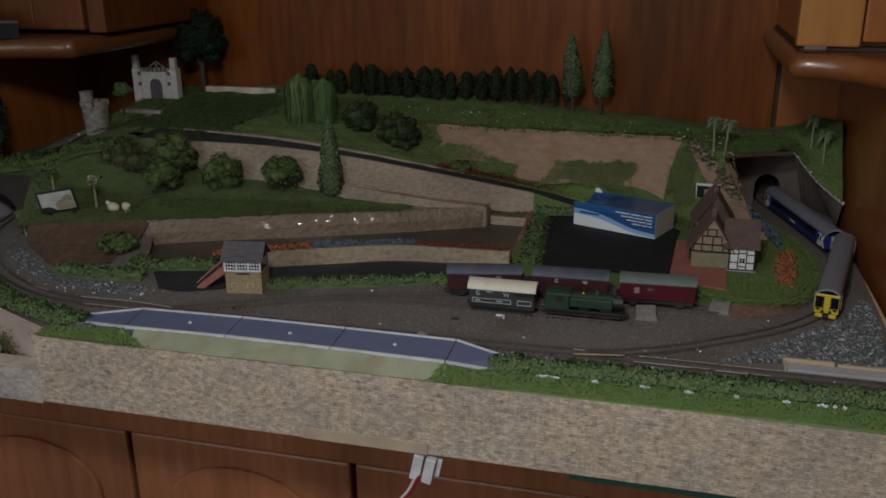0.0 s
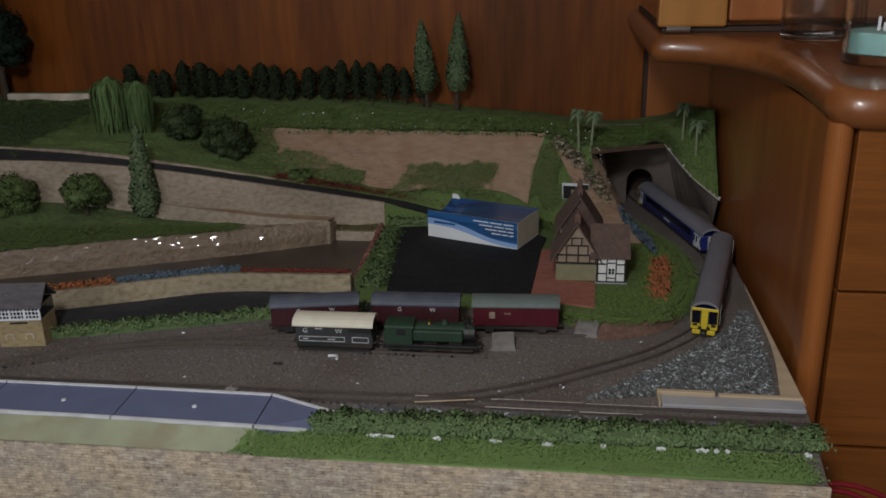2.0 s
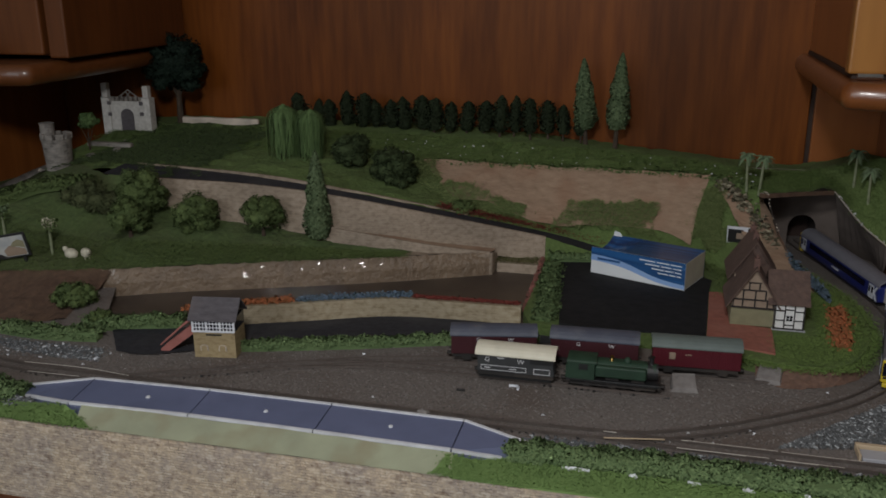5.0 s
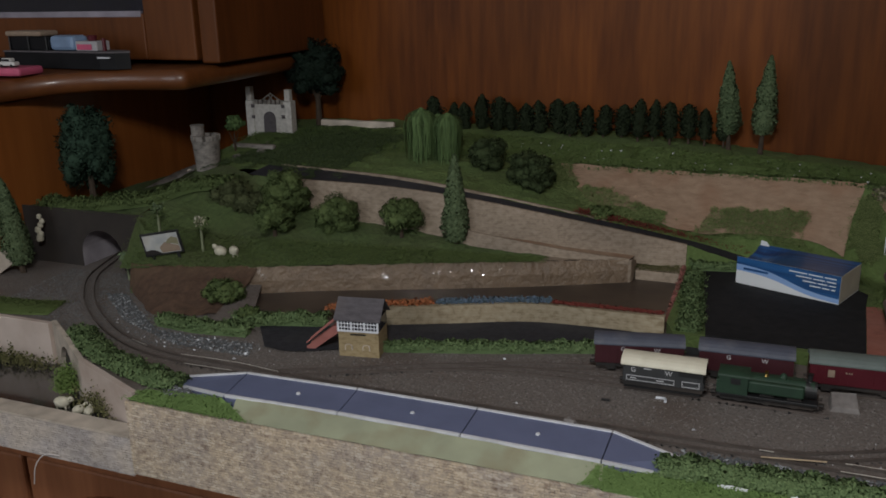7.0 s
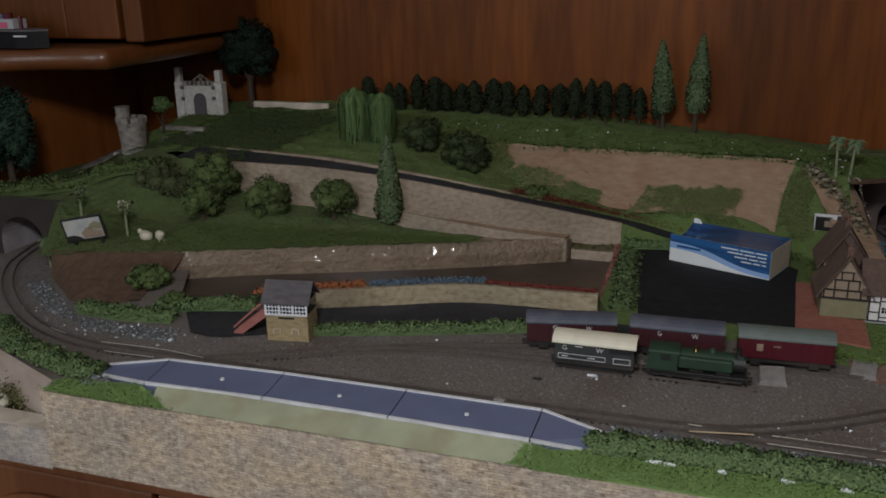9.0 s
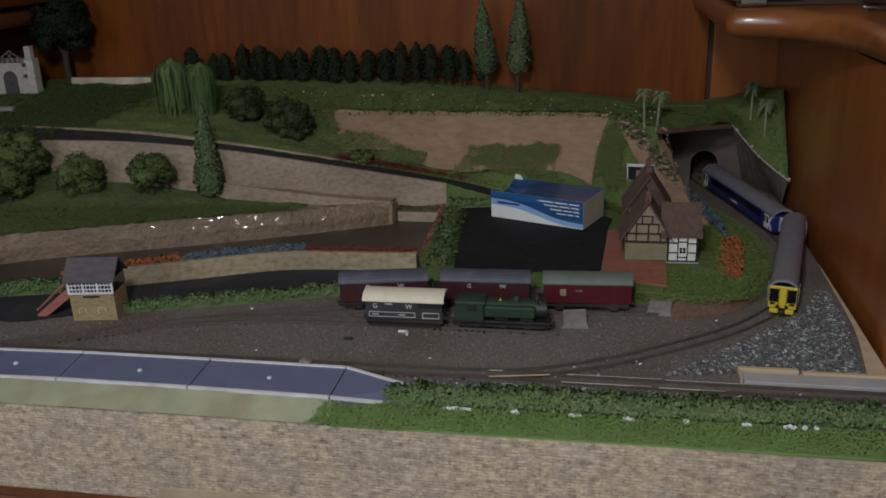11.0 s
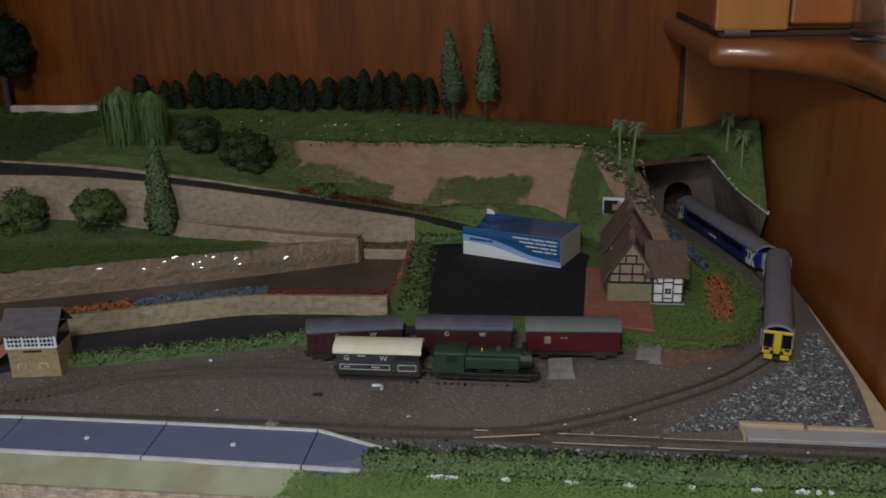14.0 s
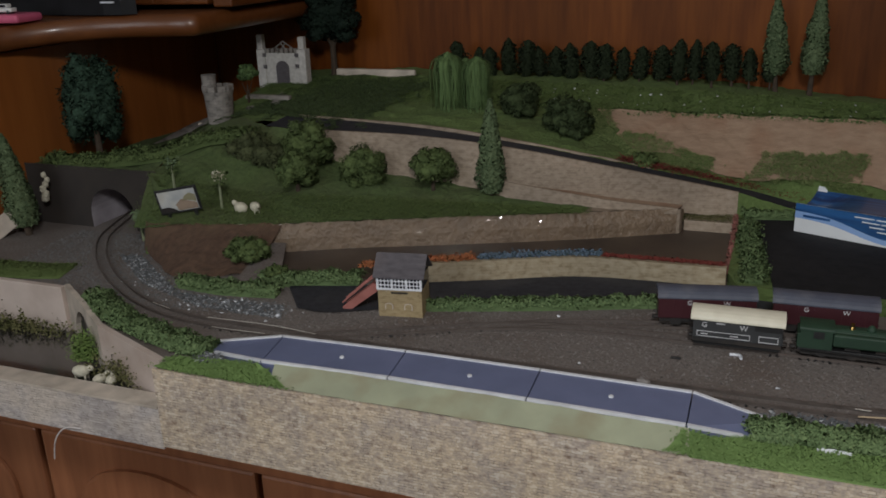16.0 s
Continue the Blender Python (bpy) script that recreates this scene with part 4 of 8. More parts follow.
tagged(link_mesh("ballast_spill", bits_mesh("ballast_spill", spread([(-0.62, 0.695), (-0.535, 0.632), (-0.44, 0.632), (-0.43, 0.610), (-0.50, 0.612), (-0.575, 0.640), (-0.64, 0.690)], 2600, 0.0003), 0.0010, rng), M["dullballast"]),
               "grey stone chippings along the curved track", "ballast", kind="stuff")
tagged(link_mesh("ballast_verge", bits_mesh("ballast_verge", spread([(-0.11, 0.563), (0.175, 0.566), (0.175, 0.576), (-0.10, 0.578)], 1300, 0.0008), 0.0015, rng), M["dullballast"]),
               "grey stone chippings in front of the track", "ballast", kind="stuff")
tagged(link_mesh("pale_scraps", bits_mesh("pale_scraps", spread([(-0.60, 0.60), (0.17, 0.58), (0.16, 0.70), (-0.2, 0.69), (-0.45, 0.65)], 34, 0.0008), 0.0010, rng), M["whitepaint"]),
                "scattered pale paper scraps and plaster crumbs", "scraps", kind="stuff")

# ---- tracks ----
MAIN = [(-0.715, 0.80), (-0.704, 0.765), (-0.690, 0.730), (-0.667, 0.698), (-0.636, 0.666), (-0.598, 0.636), (-0.554, 0.6095), (-0.506, 0.5925), (-0.45, 0.587), (-0.36, 0.586),
        (-0.20, 0.587), (-0.06, 0.588), (0.0, 0.605), (0.055, 0.638), (0.100, 0.673), (0.134, 0.717), (0.155, 0.770), (0.161, 0.82), (0.155, 0.870), (0.144, 0.925), (0.129, 0.975), (0.114, 1.02), (0.104, 1.06)]
SPUR = [(-0.06, 0.588), (0.0, 0.586), (0.05, 0.585), (0.10, 0.5845), (0.172, 0.584)]
LEAD = [(-0.40, 0.5865), (-0.345, 0.611), (-0.29, 0.636), (-0.24, 0.650), (-0.18, 0.655), (-0.10, 0.655), (-0.02, 0.655)]
FAN = [(-0.29, 0.636), (-0.24, 0.656), (-0.19, 0.670), (-0.13, 0.682), (-0.07, 0.686), (0.0, 0.690), (0.05, 0.693)]


def rail_track(points, label, lift=0.0, rail="rail", web="buried"):
    line = spline([(x, y, 0.0) for x, y in points], 160)
    length = float(np.sum(np.linalg.norm(np.diff(line, axis=0), axis=1)))
    t = thing("railway_track", label, "track")
    for side in (-1, 1):
        off = []
        for i, p in enumerate(line):
            d = line[min(i + 1, 160)] - line[max(i - 1, 0)]
            d /= np.linalg.norm(d)
            off.append((p[0] - side * d[1] * 0.0045, p[1] + side * d[0] * 0.0045, (0.0017 if rail == "rustrail" else 0.0022) + lift))
        bm = bmesh.new()
        rows = []
        for i, p in enumerate(off):
            d = line[min(i + 1, 160)] - line[max(i - 1, 0)]
            d /= np.linalg.norm(d)
            s = np.array([-d[1], d[0], 0]) * 0.00055
            q = np.array(p)
            rows.append([bm.verts.new(tuple(q + s + (0, 0, -0.0018))), bm.verts.new(tuple(q + s)), bm.verts.new(tuple(q - s)), bm.verts.new(tuple(q - s + (0, 0, -0.0018)))])
        for a, b in zip(rows, rows[1:]):
            for k in range(3):
                bm.faces.new((a[k], a[k + 1], b[k + 1], b[k]))
        part("rail", bm, M[rail], t, "thin metal rail")
    n = int(length / 0.0042)
    ties = spline([(x, y, 0.0) for x, y in points], n)
    V, F = [], []
    for i, p in enumerate(ties):
        d = ties[min(i + 1, n)] - ties[max(i - 1, 0)]
        d /= np.linalg.norm(d)
        s = np.array([-d[1], d[0], 0])
        o = len(V)
        for z in (0.0, 0.0003 + lift):
            for a, b in ((-1, -1), (1, -1), (1, 1), (-1, 1)):
                V.append(tuple(p + s * a * 0.0082 + d * b * 0.0010 + np.array([0, 0, z])))
        F += [tuple(o + k for k in f) for f in ((4, 5, 6, 7), (0, 1, 5, 4), (1, 2, 6, 5), (2, 3, 7, 6), (3, 0, 4, 7))]
    me = bpy.data.meshes.new("sleeper_web")
    me.from_pydata(V, [], F)
    me.update()
    tagged(link_mesh("sleeper_web", me, M[web], t, "moulded brown plastic sleeper web"), kind="stuff")
    return t


for line in (((-0.480, 0.5935), (-0.43, 0.5945), (-0.391, 0.5905)), ((-0.467, 0.5803), (-0.446, 0.5805), (-0.425, 0.5812)), ((-0.537, 0.6055), (-0.527, 0.602), (-0.517, 0.5990))):
    solid("glint_rail", tube([(x, y, 0.0025) for x, y in line], 0.00022, 10, 5), M["brightrail"], "short clean length of rail at the points, its glint painted pale", "rail")
tagged(link_mesh("grey_grit", bits_mesh("grey_grit", spread([(-0.73, 0.74), (-0.72, 0.64), (-0.66, 0.625), (-0.56, 0.60), (-0.50, 0.606), (-0.43, 0.612), (-0.43, 0.635), (-0.53, 0.64), (-0.60, 0.685), (-0.66, 0.745)], 9000, 0.0000), 0.0006, rng), M["bluegrit"]),
       "fine blue-grey grit round the curved track", "grit", kind="stuff")
tagged(link_mesh("pale_scraps", bits_mesh("pale_scraps", spread([(-0.60, 0.64), (-0.53, 0.605), (-0.42, 0.600), (-0.42, 0.632), (-0.53, 0.640)], 22, 0.0008), 0.0013, rng), M["whitepaint"]), "white crumbs beside the curved track", "scraps", kind="stuff")
rail_track(MAIN, "weathered main line track curving into both tunnels")
rail_track(SPUR, "short straight spur track ending at the board edge", 0.00015)
rail_track(LEAD, "weathered siding track under the locomotive and brake van", 0.00025, "rustrail", "buried")
rail_track(FAN, "weathered siding track under the maroon vans", 0.00035, "rustrail", "buried")

# black chips stand in for shaded hollows where ballast left the sleepers
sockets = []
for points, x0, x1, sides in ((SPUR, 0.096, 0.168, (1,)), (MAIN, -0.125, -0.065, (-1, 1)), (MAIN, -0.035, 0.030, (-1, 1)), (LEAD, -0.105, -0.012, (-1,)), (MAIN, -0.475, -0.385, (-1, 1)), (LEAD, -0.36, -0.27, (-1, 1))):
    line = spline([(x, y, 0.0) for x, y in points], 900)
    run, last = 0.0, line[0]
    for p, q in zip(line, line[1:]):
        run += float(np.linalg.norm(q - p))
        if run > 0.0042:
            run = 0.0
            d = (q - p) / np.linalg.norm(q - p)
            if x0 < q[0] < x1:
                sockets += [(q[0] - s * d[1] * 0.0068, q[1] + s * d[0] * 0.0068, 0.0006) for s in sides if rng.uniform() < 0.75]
tagged(link_mesh("socket_shade_chips", bits_mesh("socket_shade_chips", sockets, 0.0013, rng, 0.5), M["black"]), "black chips for the shaded hollows beside half-buried sleepers", "ballast", kind="stuff")
# short pale lengths laid along the rails as painted glints
for x0, x1, y in ((-0.058, -0.050, 0.5905), (-0.011, 0.044, 0.5904), (0.046, 0.092, 0.5898), (-0.014, 0.038, 0.5806), (0.042, 0.079, 0.5800)):
    solid("glint_rail", tube([(x0, y, 0.0022), ((x0 + x1) / 2, y, 0.0022), (x1, y, 0.0022)], 0.00030, 8, 5), M["brightrail"], "short clean length of rail at the points, its glint painted pale", "rail")

# ---- platform ----
platform = thing("station_platform", "blue-grey card platform with white edges and ramped ends", "platform")
PF = [(-0.443, 0.5475, 0.0015), (-0.3975, 0.5335, 0.0085), (-0.3125, 0.5355, 0.009), (-0.228, 0.5350, 0.009), (-0.1415, 0.5335, 0.009), (-0.113, 0.5440, 0.0016)]
PB = [(-0.454, 0.5625, 0.0015), (-0.403, 0.5705, 0.0085), (-0.316, 0.5725, 0.009), (-0.2295, 0.5725, 0.009), (-0.142, 0.5715, 0.009), (-0.097, 0.5650, 0.0016)]
for i in range(5):
    a, b, c, d = PF[i], PF[i + 1], PB[i + 1], PB[i]
    g = 0.0004
    bm = bmesh.new()
    vs = [bm.verts.new((p[0] + (g if k in (0, 3) else -g), p[1], p[2])) for k, p in enumerate((a, b, c, d))]
    lo = [bm.verts.new((v.co.x, v.co.y, 0.0003)) for v in vs]
    bm.faces.new(vs)
    for k in range(4):
        bm.faces.new((vs[k], lo[k], lo[(k + 1) % 4], vs[(k + 1) % 4]))
    part("platform_section", bm, M["platform"], platform)
    for p, q, s in ((a, b, 1), (d, c, -1)):
        bm = ribbon([(p[0] + g, p[1] + 0.0010 * s, p[2] + 0.0008), (q[0] - g, q[1] + 0.0010 * s, q[2] + 0.0008)], 0.0021, 3, 0.0018)
        part("white_edge", bm, M["whitepaint"], platform, "white painted edge")
for x, y in ((-0.351, 0.5525), (-0.267, 0.5525), (-0.184, 0.5525)):
    m = bmesh.new()
    cyl(m, (x, y, 0.0085), (x, y, 0.0098), 0.0016, 0.0013, 10)
    part("lamp_socket", m, M["whitepaint"], platform, "small white lamp socket")

# ---- far terrain ----
WALL_TOP = [(-0.545, 0.838, 0.087), (-0.51, 0.838, 0.086), (-0.42, 0.842, 0.084), (-0.335, 0.850, 0.0755), (-0.24, 0.874, 0.056), (-0.138, 0.902, 0.033)]
WALL_FOOT = [(-0.545, 0.836, 0.045), (-0.51, 0.836, 0.045), (-0.42, 0.840, 0.044), (-0.335, 0.848, 0.034), (-0.24, 0.872, 0.022), (-0.138, 0.900, 0.010)]
solid("retaining_wall", wall_strip(WALL_TOP, WALL_FOOT, 40, 0.003), M["wallpaper"], "tall buff stone-paper retaining wall below the hill road", "wall")


def shifted(line, dy, dz, dx=0.0):
    return [(x + dx, y + dy, z + dz) for x, y, z in line]


ROAD_IN = [(-0.575, 0.841, 0.087)] + shifted(WALL_TOP[1:], 0.003, -0.0015)
ROAD_OUT = [(-0.575, 0.880, 0.0895), (-0.51, 0.877, 0.0885), (-0.42, 0.868, 0.0855), (-0.335, 0.868, 0.0765), (-0.24, 0.893, 0.056), (-0.138, 0.925, 0.031)]
solid("hill_road", loft([ROAD_IN + [(-0.07, 0.905, 0.0135)], ROAD_OUT + [(-0.06, 0.925, 0.0135)]], 60, 3, 0.0004), M["road"], "narrow dark road running down the hillside", "road", kind="structure")
KERB = [(-0.56, 0.880, 0.0910), (-0.42, 0.8690, 0.0880), (-0.335, 0.8690, 0.0785), (-0.25, 0.893, 0.0595), (-0.215, 0.903, 0.051)]
solid("road_kerb", wall_strip(KERB, shifted(KERB, 0, -0.006), 30, 0.0025), M["wallpaper"], "low pale kerb along the hill road", "kerb")

BACK_FOOT = [(-0.66, 0.862, 0.083)] + shifted(ROAD_OUT[1:], 0.0002, -0.001) + [(-0.06, 0.918, 0.012), (0.03, 0.912, 0.012), (0.06, 0.905, 0.012)]
BACK_MID = [(-0.66, 0.90, 0.092), (-0.51, 0.90, 0.090), (-0.42, 0.905, 0.089), (-0.335, 0.918, 0.083), (-0.24, 0.935, 0.066), (-0.138, 0.945, 0.052), (-0.06, 0.942, 0.046), (0.03, 0.935, 0.046), (0.06, 0.925, 0.045)]
BACK_TOP = [(-0.66, 0.955, 0.099), (-0.51, 0.955, 0.094), (-0.42, 0.962, 0.092), (-0.335, 0.970, 0.088), (-0.24, 0.970, 0.084), (-0.138, 0.969, 0.084), (-0.06, 0.968, 0.084), (0.012, 0.962, 0.084), (0.055, 0.948, 0.082)]
BACK_HIGH = [(-0.66, 1.03, 0.103), (-0.51, 1.03, 0.106), (-0.42, 1.03, 0.106), (-0.335, 1.03, 0.104), (-0.24, 1.025, 0.102), (-0.138, 1.02, 0.099), (-0.06, 1.015, 0.096), (0.012, 1.01, 0.091), (0.055, 1.0, 0.086)]
BACK_END = [(x, 1.086, z + 0.003 - 0.010 * min(1, max(0, (x + 0.22) / 0.2))) for x, y, z in BACK_HIGH]
hillside = solid("hillside", loft([BACK_FOOT, BACK_MID, BACK_TOP, BACK_HIGH, BACK_END], 90, 10, 0.003, 60), M["grass"], "grassy flock-covered hillside behind the road", "hillside", kind="structure")
FIELD_B = [(-0.235, 0.922, 0.0605), (-0.20, 0.926, 0.0585), (-0.145, 0.926, 0.040), (-0.06, 0.936, 0.0395), (-0.02, 0.929, 0.0355), (-0.003, 0.922, 0.028)]
FIELD_M = [(-0.262, 0.952, 0.0770), (-0.20, 0.950, 0.0715), (-0.145, 0.950, 0.0660), (-0.06, 0.950, 0.0615), (-0.02, 0.947, 0.0605), (0.002, 0.944, 0.0590)]
FIELD_T = [(-0.278, 0.9715, 0.0895), (-0.20, 0.9715, 0.0880), (-0.138, 0.9705, 0.0880), (-0.06, 0.9695, 0.0880), (-0.02, 0.967, 0.0880), (0.012, 0.9635, 0.0880)]
solid("ploughed_field", loft([FIELD_B, FIELD_M, FIELD_T], 60, 8, 0.0016, 90), M["earth"], "bare tan earth field on the slope", "field", kind="structure")


def tufts(name, outline_lines, n, size, mat, label, lift=0.0006, category="grass", ragged=False):
    """Flock turf spread over a surface between two lines, ragged along its edges where asked."""
    n, size = int(n * (4.5 if ragged else 2.6)), size * 0.58
    A, B = spline(outline_lines[0], 60), spline(outline_lines[1], 60)
    u, v = rng.integers(0, 61, n), rng.uniform(-0.3, 1.2, (n, 1)) if ragged else rng.uniform(0, 1, (n, 1))
    j = rng.normal(scale=0.0022 if ragged else 0.0035, size=(n, 3))
    j[:, 2] = lift + np.abs(j[:, 2]) * 0.2
    P = A[u] * (1 - v) + B[u] * v + j
    P[:, 0] = np.minimum(P[:, 0], 0.1748 - np.abs(j[:, 0]) * 0.2)
    if ragged:
        edge = np.minimum((v[:, 0] + 0.3) / 0.5, (1.2 - v[:, 0]) / 0.5)
        edge = np.minimum(edge, np.minimum(u, 60 - u) / 14.0)
        P = P[np.array([noise.noise(Vector(p) * 60) + 0.6 * noise.noise(Vector(p) * 170) for p in P]) * 0.6 + edge > 0.42]
    lie = np.tile((0.0, -0.68, 0.73), (len(P), 1)) if ragged else None
    return tagged(link_mesh(name, flecks_mesh(name, P, size, rng, flat=0.6, nrm=lie, soft=0.85), M[mat]), label, category, kind="stuff")


tufts("hill_tufts", (BACK_TOP, BACK_HIGH), 16000, 0.0012, "hillflock", "green flock tufts along the hilltop")
tufts("hill_tufts", ([(-0.655, 0.885, 0.090), (-0.55, 0.885, 0.0905), (-0.47, 0.885, 0.0885)], [(-0.655, 1.035, 0.103), (-0.55, 1.035, 0.106), (-0.44, 1.03, 0.106)]), 12000, 0.0014, "darkleaf", "dark green scrub on the hill beside the castle", ragged=True)
tufts("field_tufts", ([(-0.140, 0.930, 0.042), (-0.10, 0.933, 0.040), (-0.05, 0.934, 0.037), (-0.028, 0.929, 0.034)], [(-0.128, 0.945, 0.0600), (-0.09, 0.947, 0.061), (-0.05, 0.948, 0.061), (-0.034, 0.944, 0.057)]), 5200, 0.0014, "olivegrass", "green flock grown over the field", ragged=True)
tufts("field_tufts", ([(-0.27, 0.92, 0.064), (-0.235, 0.918, 0.059), (-0.19, 0.922, 0.051), (-0.15, 0.925, 0.041)], [(-0.262, 0.95, 0.076), (-0.22, 0.945, 0.070), (-0.185, 0.932, 0.058), (-0.15, 0.934, 0.050)]), 4600, 0.0014, "olivegrass", "green flock along the foot of the field", ragged=True)
tufts("field_tufts", ([(0.0, 0.920, 0.026), (0.004, 0.942, 0.057), (0.014, 0.963, 0.087)], [(0.028, 0.918, 0.022), (0.024, 0.938, 0.056), (0.028, 0.958, 0.086)]), 5200, 0.0012, "olivegrass", "green flock beside the field", ragged=True)
tufts("field_tufts", ([(-0.290, 0.925, 0.070), (-0.292, 0.950, 0.0815), (-0.296, 0.974, 0.0905)], [(-0.250, 0.925, 0.0625), (-0.256, 0.950, 0.0770), (-0.264, 0.974, 0.0900)]), 2600, 0.0013, "olivegrass", "green flock along the end of the field", ragged=True)
tufts("road_flowers", (shifted(ROAD_OUT[4:], 0.003, 0.001) + [(-0.08, 0.932, 0.020)], shifted(ROAD_OUT[4:], 0.008, 0.004) + [(-0.075, 0.938, 0.026)]), 2000, 0.0014, "red", "rusty red flowers along the hill road", category="flowers")

line_a, line_b = spline(BACK_TOP[3:], 80), spline(BACK_HIGH[3:], 80)
pick, share = rng.integers(0, 81, 70), rng.uniform(0.0, 0.9, (70, 1)) ** 2
tagged(link_mesh("hill_crumbs", bits_mesh("hill_crumbs", line_a[pick] * (1 - share) + line_b[pick] * share + (0, 0, 0.0022), 0.0010, rng), M["whitepaint"]), "white plaster crumbs scattered over the hilltop flock", "plaster", kind="stuff")

solid("road_embankment", loft([[(-0.139, 0.901, 0.008), (-0.10, 0.902, 0.008), (-0.068, 0.902, 0.010)], [(-0.139, 0.9035, 0.0325), (-0.10, 0.904, 0.0225), (-0.068, 0.9045, 0.0132)]], 16, 4, 0.0012, 120), M["grass"], "grassy bank below the road end", "bank")

# lower hill in front of the tall wall
LOW_TOP = [(-0.652, 0.80, 0.068), (-0.61, 0.822, 0.080), (-0.565, 0.833, 0.080), (-0.525, 0.8355, 0.062), (-0.42, 0.8395, 0.045), (-0.335, 0.8475, 0.035), (-0.24, 0.8715, 0.023)]
BANK_TOP = [(-0.632, 0.704, 0.020), (-0.600, 0.704, 0.027), (-0.555, 0.716, 0.027), (-0.50, 0.736, 0.0265), (-0.442, 0.761, 0.026), (-0.354, 0.796, 0.026), (-0.265, 0.835, 0.025)]
lower_hill = solid("lower_hill", loft([BANK_TOP, [(-0.644, 0.750, 0.0585), (-0.605, 0.762, 0.050), (-0.56, 0.772, 0.043), (-0.48, 0.79, 0.039), (-0.42, 0.805, 0.036), (-0.345, 0.825, 0.031), (-0.255, 0.852, 0.0235)], LOW_TOP], 70, 10, 0.003, 50), M["darkgrass"], "grassy lower hill with trees", "hillside", kind="structure")
tufts("lower_hill_tufts", (BANK_TOP, [(-0.64, 0.752, 0.058), (-0.605, 0.762, 0.050), (-0.56, 0.768, 0.042), (-0.48, 0.785, 0.039), (-0.42, 0.80, 0.036), (-0.345, 0.82, 0.031), (-0.265, 0.842, 0.025)]), 12000, 0.0011, "grassflock", "green flock tufts on the lower hill")
BANK_FOOT = [(-0.60, 0.698, -0.002), (-0.548, 0.713, -0.002), (-0.50, 0.730, -0.002), (-0.445, 0.756, -0.002), (-0.356, 0.790, -0.002), (-0.265, 0.828, -0.002), (-0.186, 0.866, -0.002)]
bank_top_line = BANK_TOP[2:] + [(-0.186, 0.873, 0.023)]
BT = [(-0.548, 0.7185, 0.0272)] + bank_top_line[1:]
solid("rock_bank", loft([BANK_FOOT[1:], [(x, (y + y2) / 2 - 0.002, 0.014) for (x, y, z), (x2, y2, z2) in zip(BANK_FOOT[1:], BT)], BT], 140, 10, 0.0013, 130), M["bank"], "wet-looking varnished rocky canal bank", "bank")
# second wall and ledge beside the canal end
W2T = [(-0.350, 0.8445, 0.0470), (-0.29, 0.8500, 0.0385), (-0.24, 0.8600, 0.0300), (-0.186, 0.8725, 0.0232)]
solid("lower_retaining_wall", wall_strip(W2T, [(x, y - 0.004, z - d) for (x, y, z), d in zip(W2T, (0.014, 0.0105, 0.0075, 0.004))], 24, 0.002), M["wallpaper"], "lower buff stone-paper wall beside the canal", "wall")
solid("wall_shelf", loft([shifted(W2T, 0.0015, -0.0003), [(-0.345, 0.8505, 0.0440), (-0.29, 0.860, 0.0375), (-0.24, 0.8725, 0.0295), (-0.183, 0.8890, 0.0225)]], 20, 2, 0.0008), M["earth"], "narrow earth shelf between the walls", "ledge")
solid("wall_ledge", loft([[(-0.265, 0.836, 0.0252), (-0.225, 0.856, 0.0238), (-0.184, 0.8745, 0.0228)], [(-0.262, 0.866, 0.0252), (-0.225, 0.880, 0.0220), (-0.184, 0.889, 0.0165)]], 20, 3, 0.001), M["wallpaper"], "pale paper-covered ledge between the walls", "ledge")
solid("ledge_end_wall", wall_strip([(-0.186, 0.868, 0.0228), (-0.183, 0.8715, 0.0228), (-0.182, 0.890, 0.0168)], [(-0.186, 0.866, -0.001), (-0.183, 0.8695, -0.001), (-0.182, 0.888, -0.001)], 8, 0.003), M["wallpaper"], "buff stone-paper end of the ledge", "wall")
solid("canal_end_wall", boxes([((-0.181, 0.878, -0.001), (-0.138, 0.8995, 0.0115))], 0.001), M["wallpaper"], "low buff stone-paper wall closing the canal", "wall")
tufts("ledge_moss", ([(-0.180, 0.880, 0.0118), (-0.142, 0.880, 0.0118)], [(-0.180, 0.898, 0.0122), (-0.142, 0.898, 0.0122)]), 420, 0.0014, "brush", "dry mossy flock on the canal wall")

# canal
solid("canal", prism(bmesh.new(), [(-0.545, 0.705), (-0.41, 0.692), (-0.355, 0.7075), (-0.315, 0.724), (-0.25, 0.752), (-0.22, 0.758), (-0.136, 0.760), (-0.138, 0.885), (-0.18, 0.885), (-0.265, 0.84), (-0.356, 0.80), (-0.445, 0.765), (-0.53, 0.735)], -0.001, 0.0025), M["canal"], "dark brown varnished canal water", "water", kind="structure")
LW = [(-0.375, 0.696, 0.0160), (-0.315, 0.7185, 0.0165), (-0.252, 0.7455, 0.0165), (-0.221, 0.7515, 0.0160), (-0.137, 0.7535, 0.0160)]
solid("canal_wall", wall_strip(LW, [(x, y - 0.0005, 0.0) for x, y, z in LW], 40, 0.006), M["yellowwall"], "low buff stone wall between road and canal", "wall")


def flower_bed(a, b, n, size, mat, label, width=0.004, high=0.004, across=0.0008):
    n, size = n * 2, size * 0.68
    A, B = np.array(a), np.array(b)
    t = rng.uniform(0, 1, (n, 1))
    P = A * (1 - t) + B * t + rng.normal(scale=1, size=(n, 3)) * (across, width / 2, 0) + np.abs(rng.normal(scale=high / 2.6, size=(n, 1))) * (0, 0, 1)
    return tagged(link_mesh("flower_bed", flecks_mesh("flower_bed", P, size, rng), M[mat]), label, "flowers", kind="stuff")


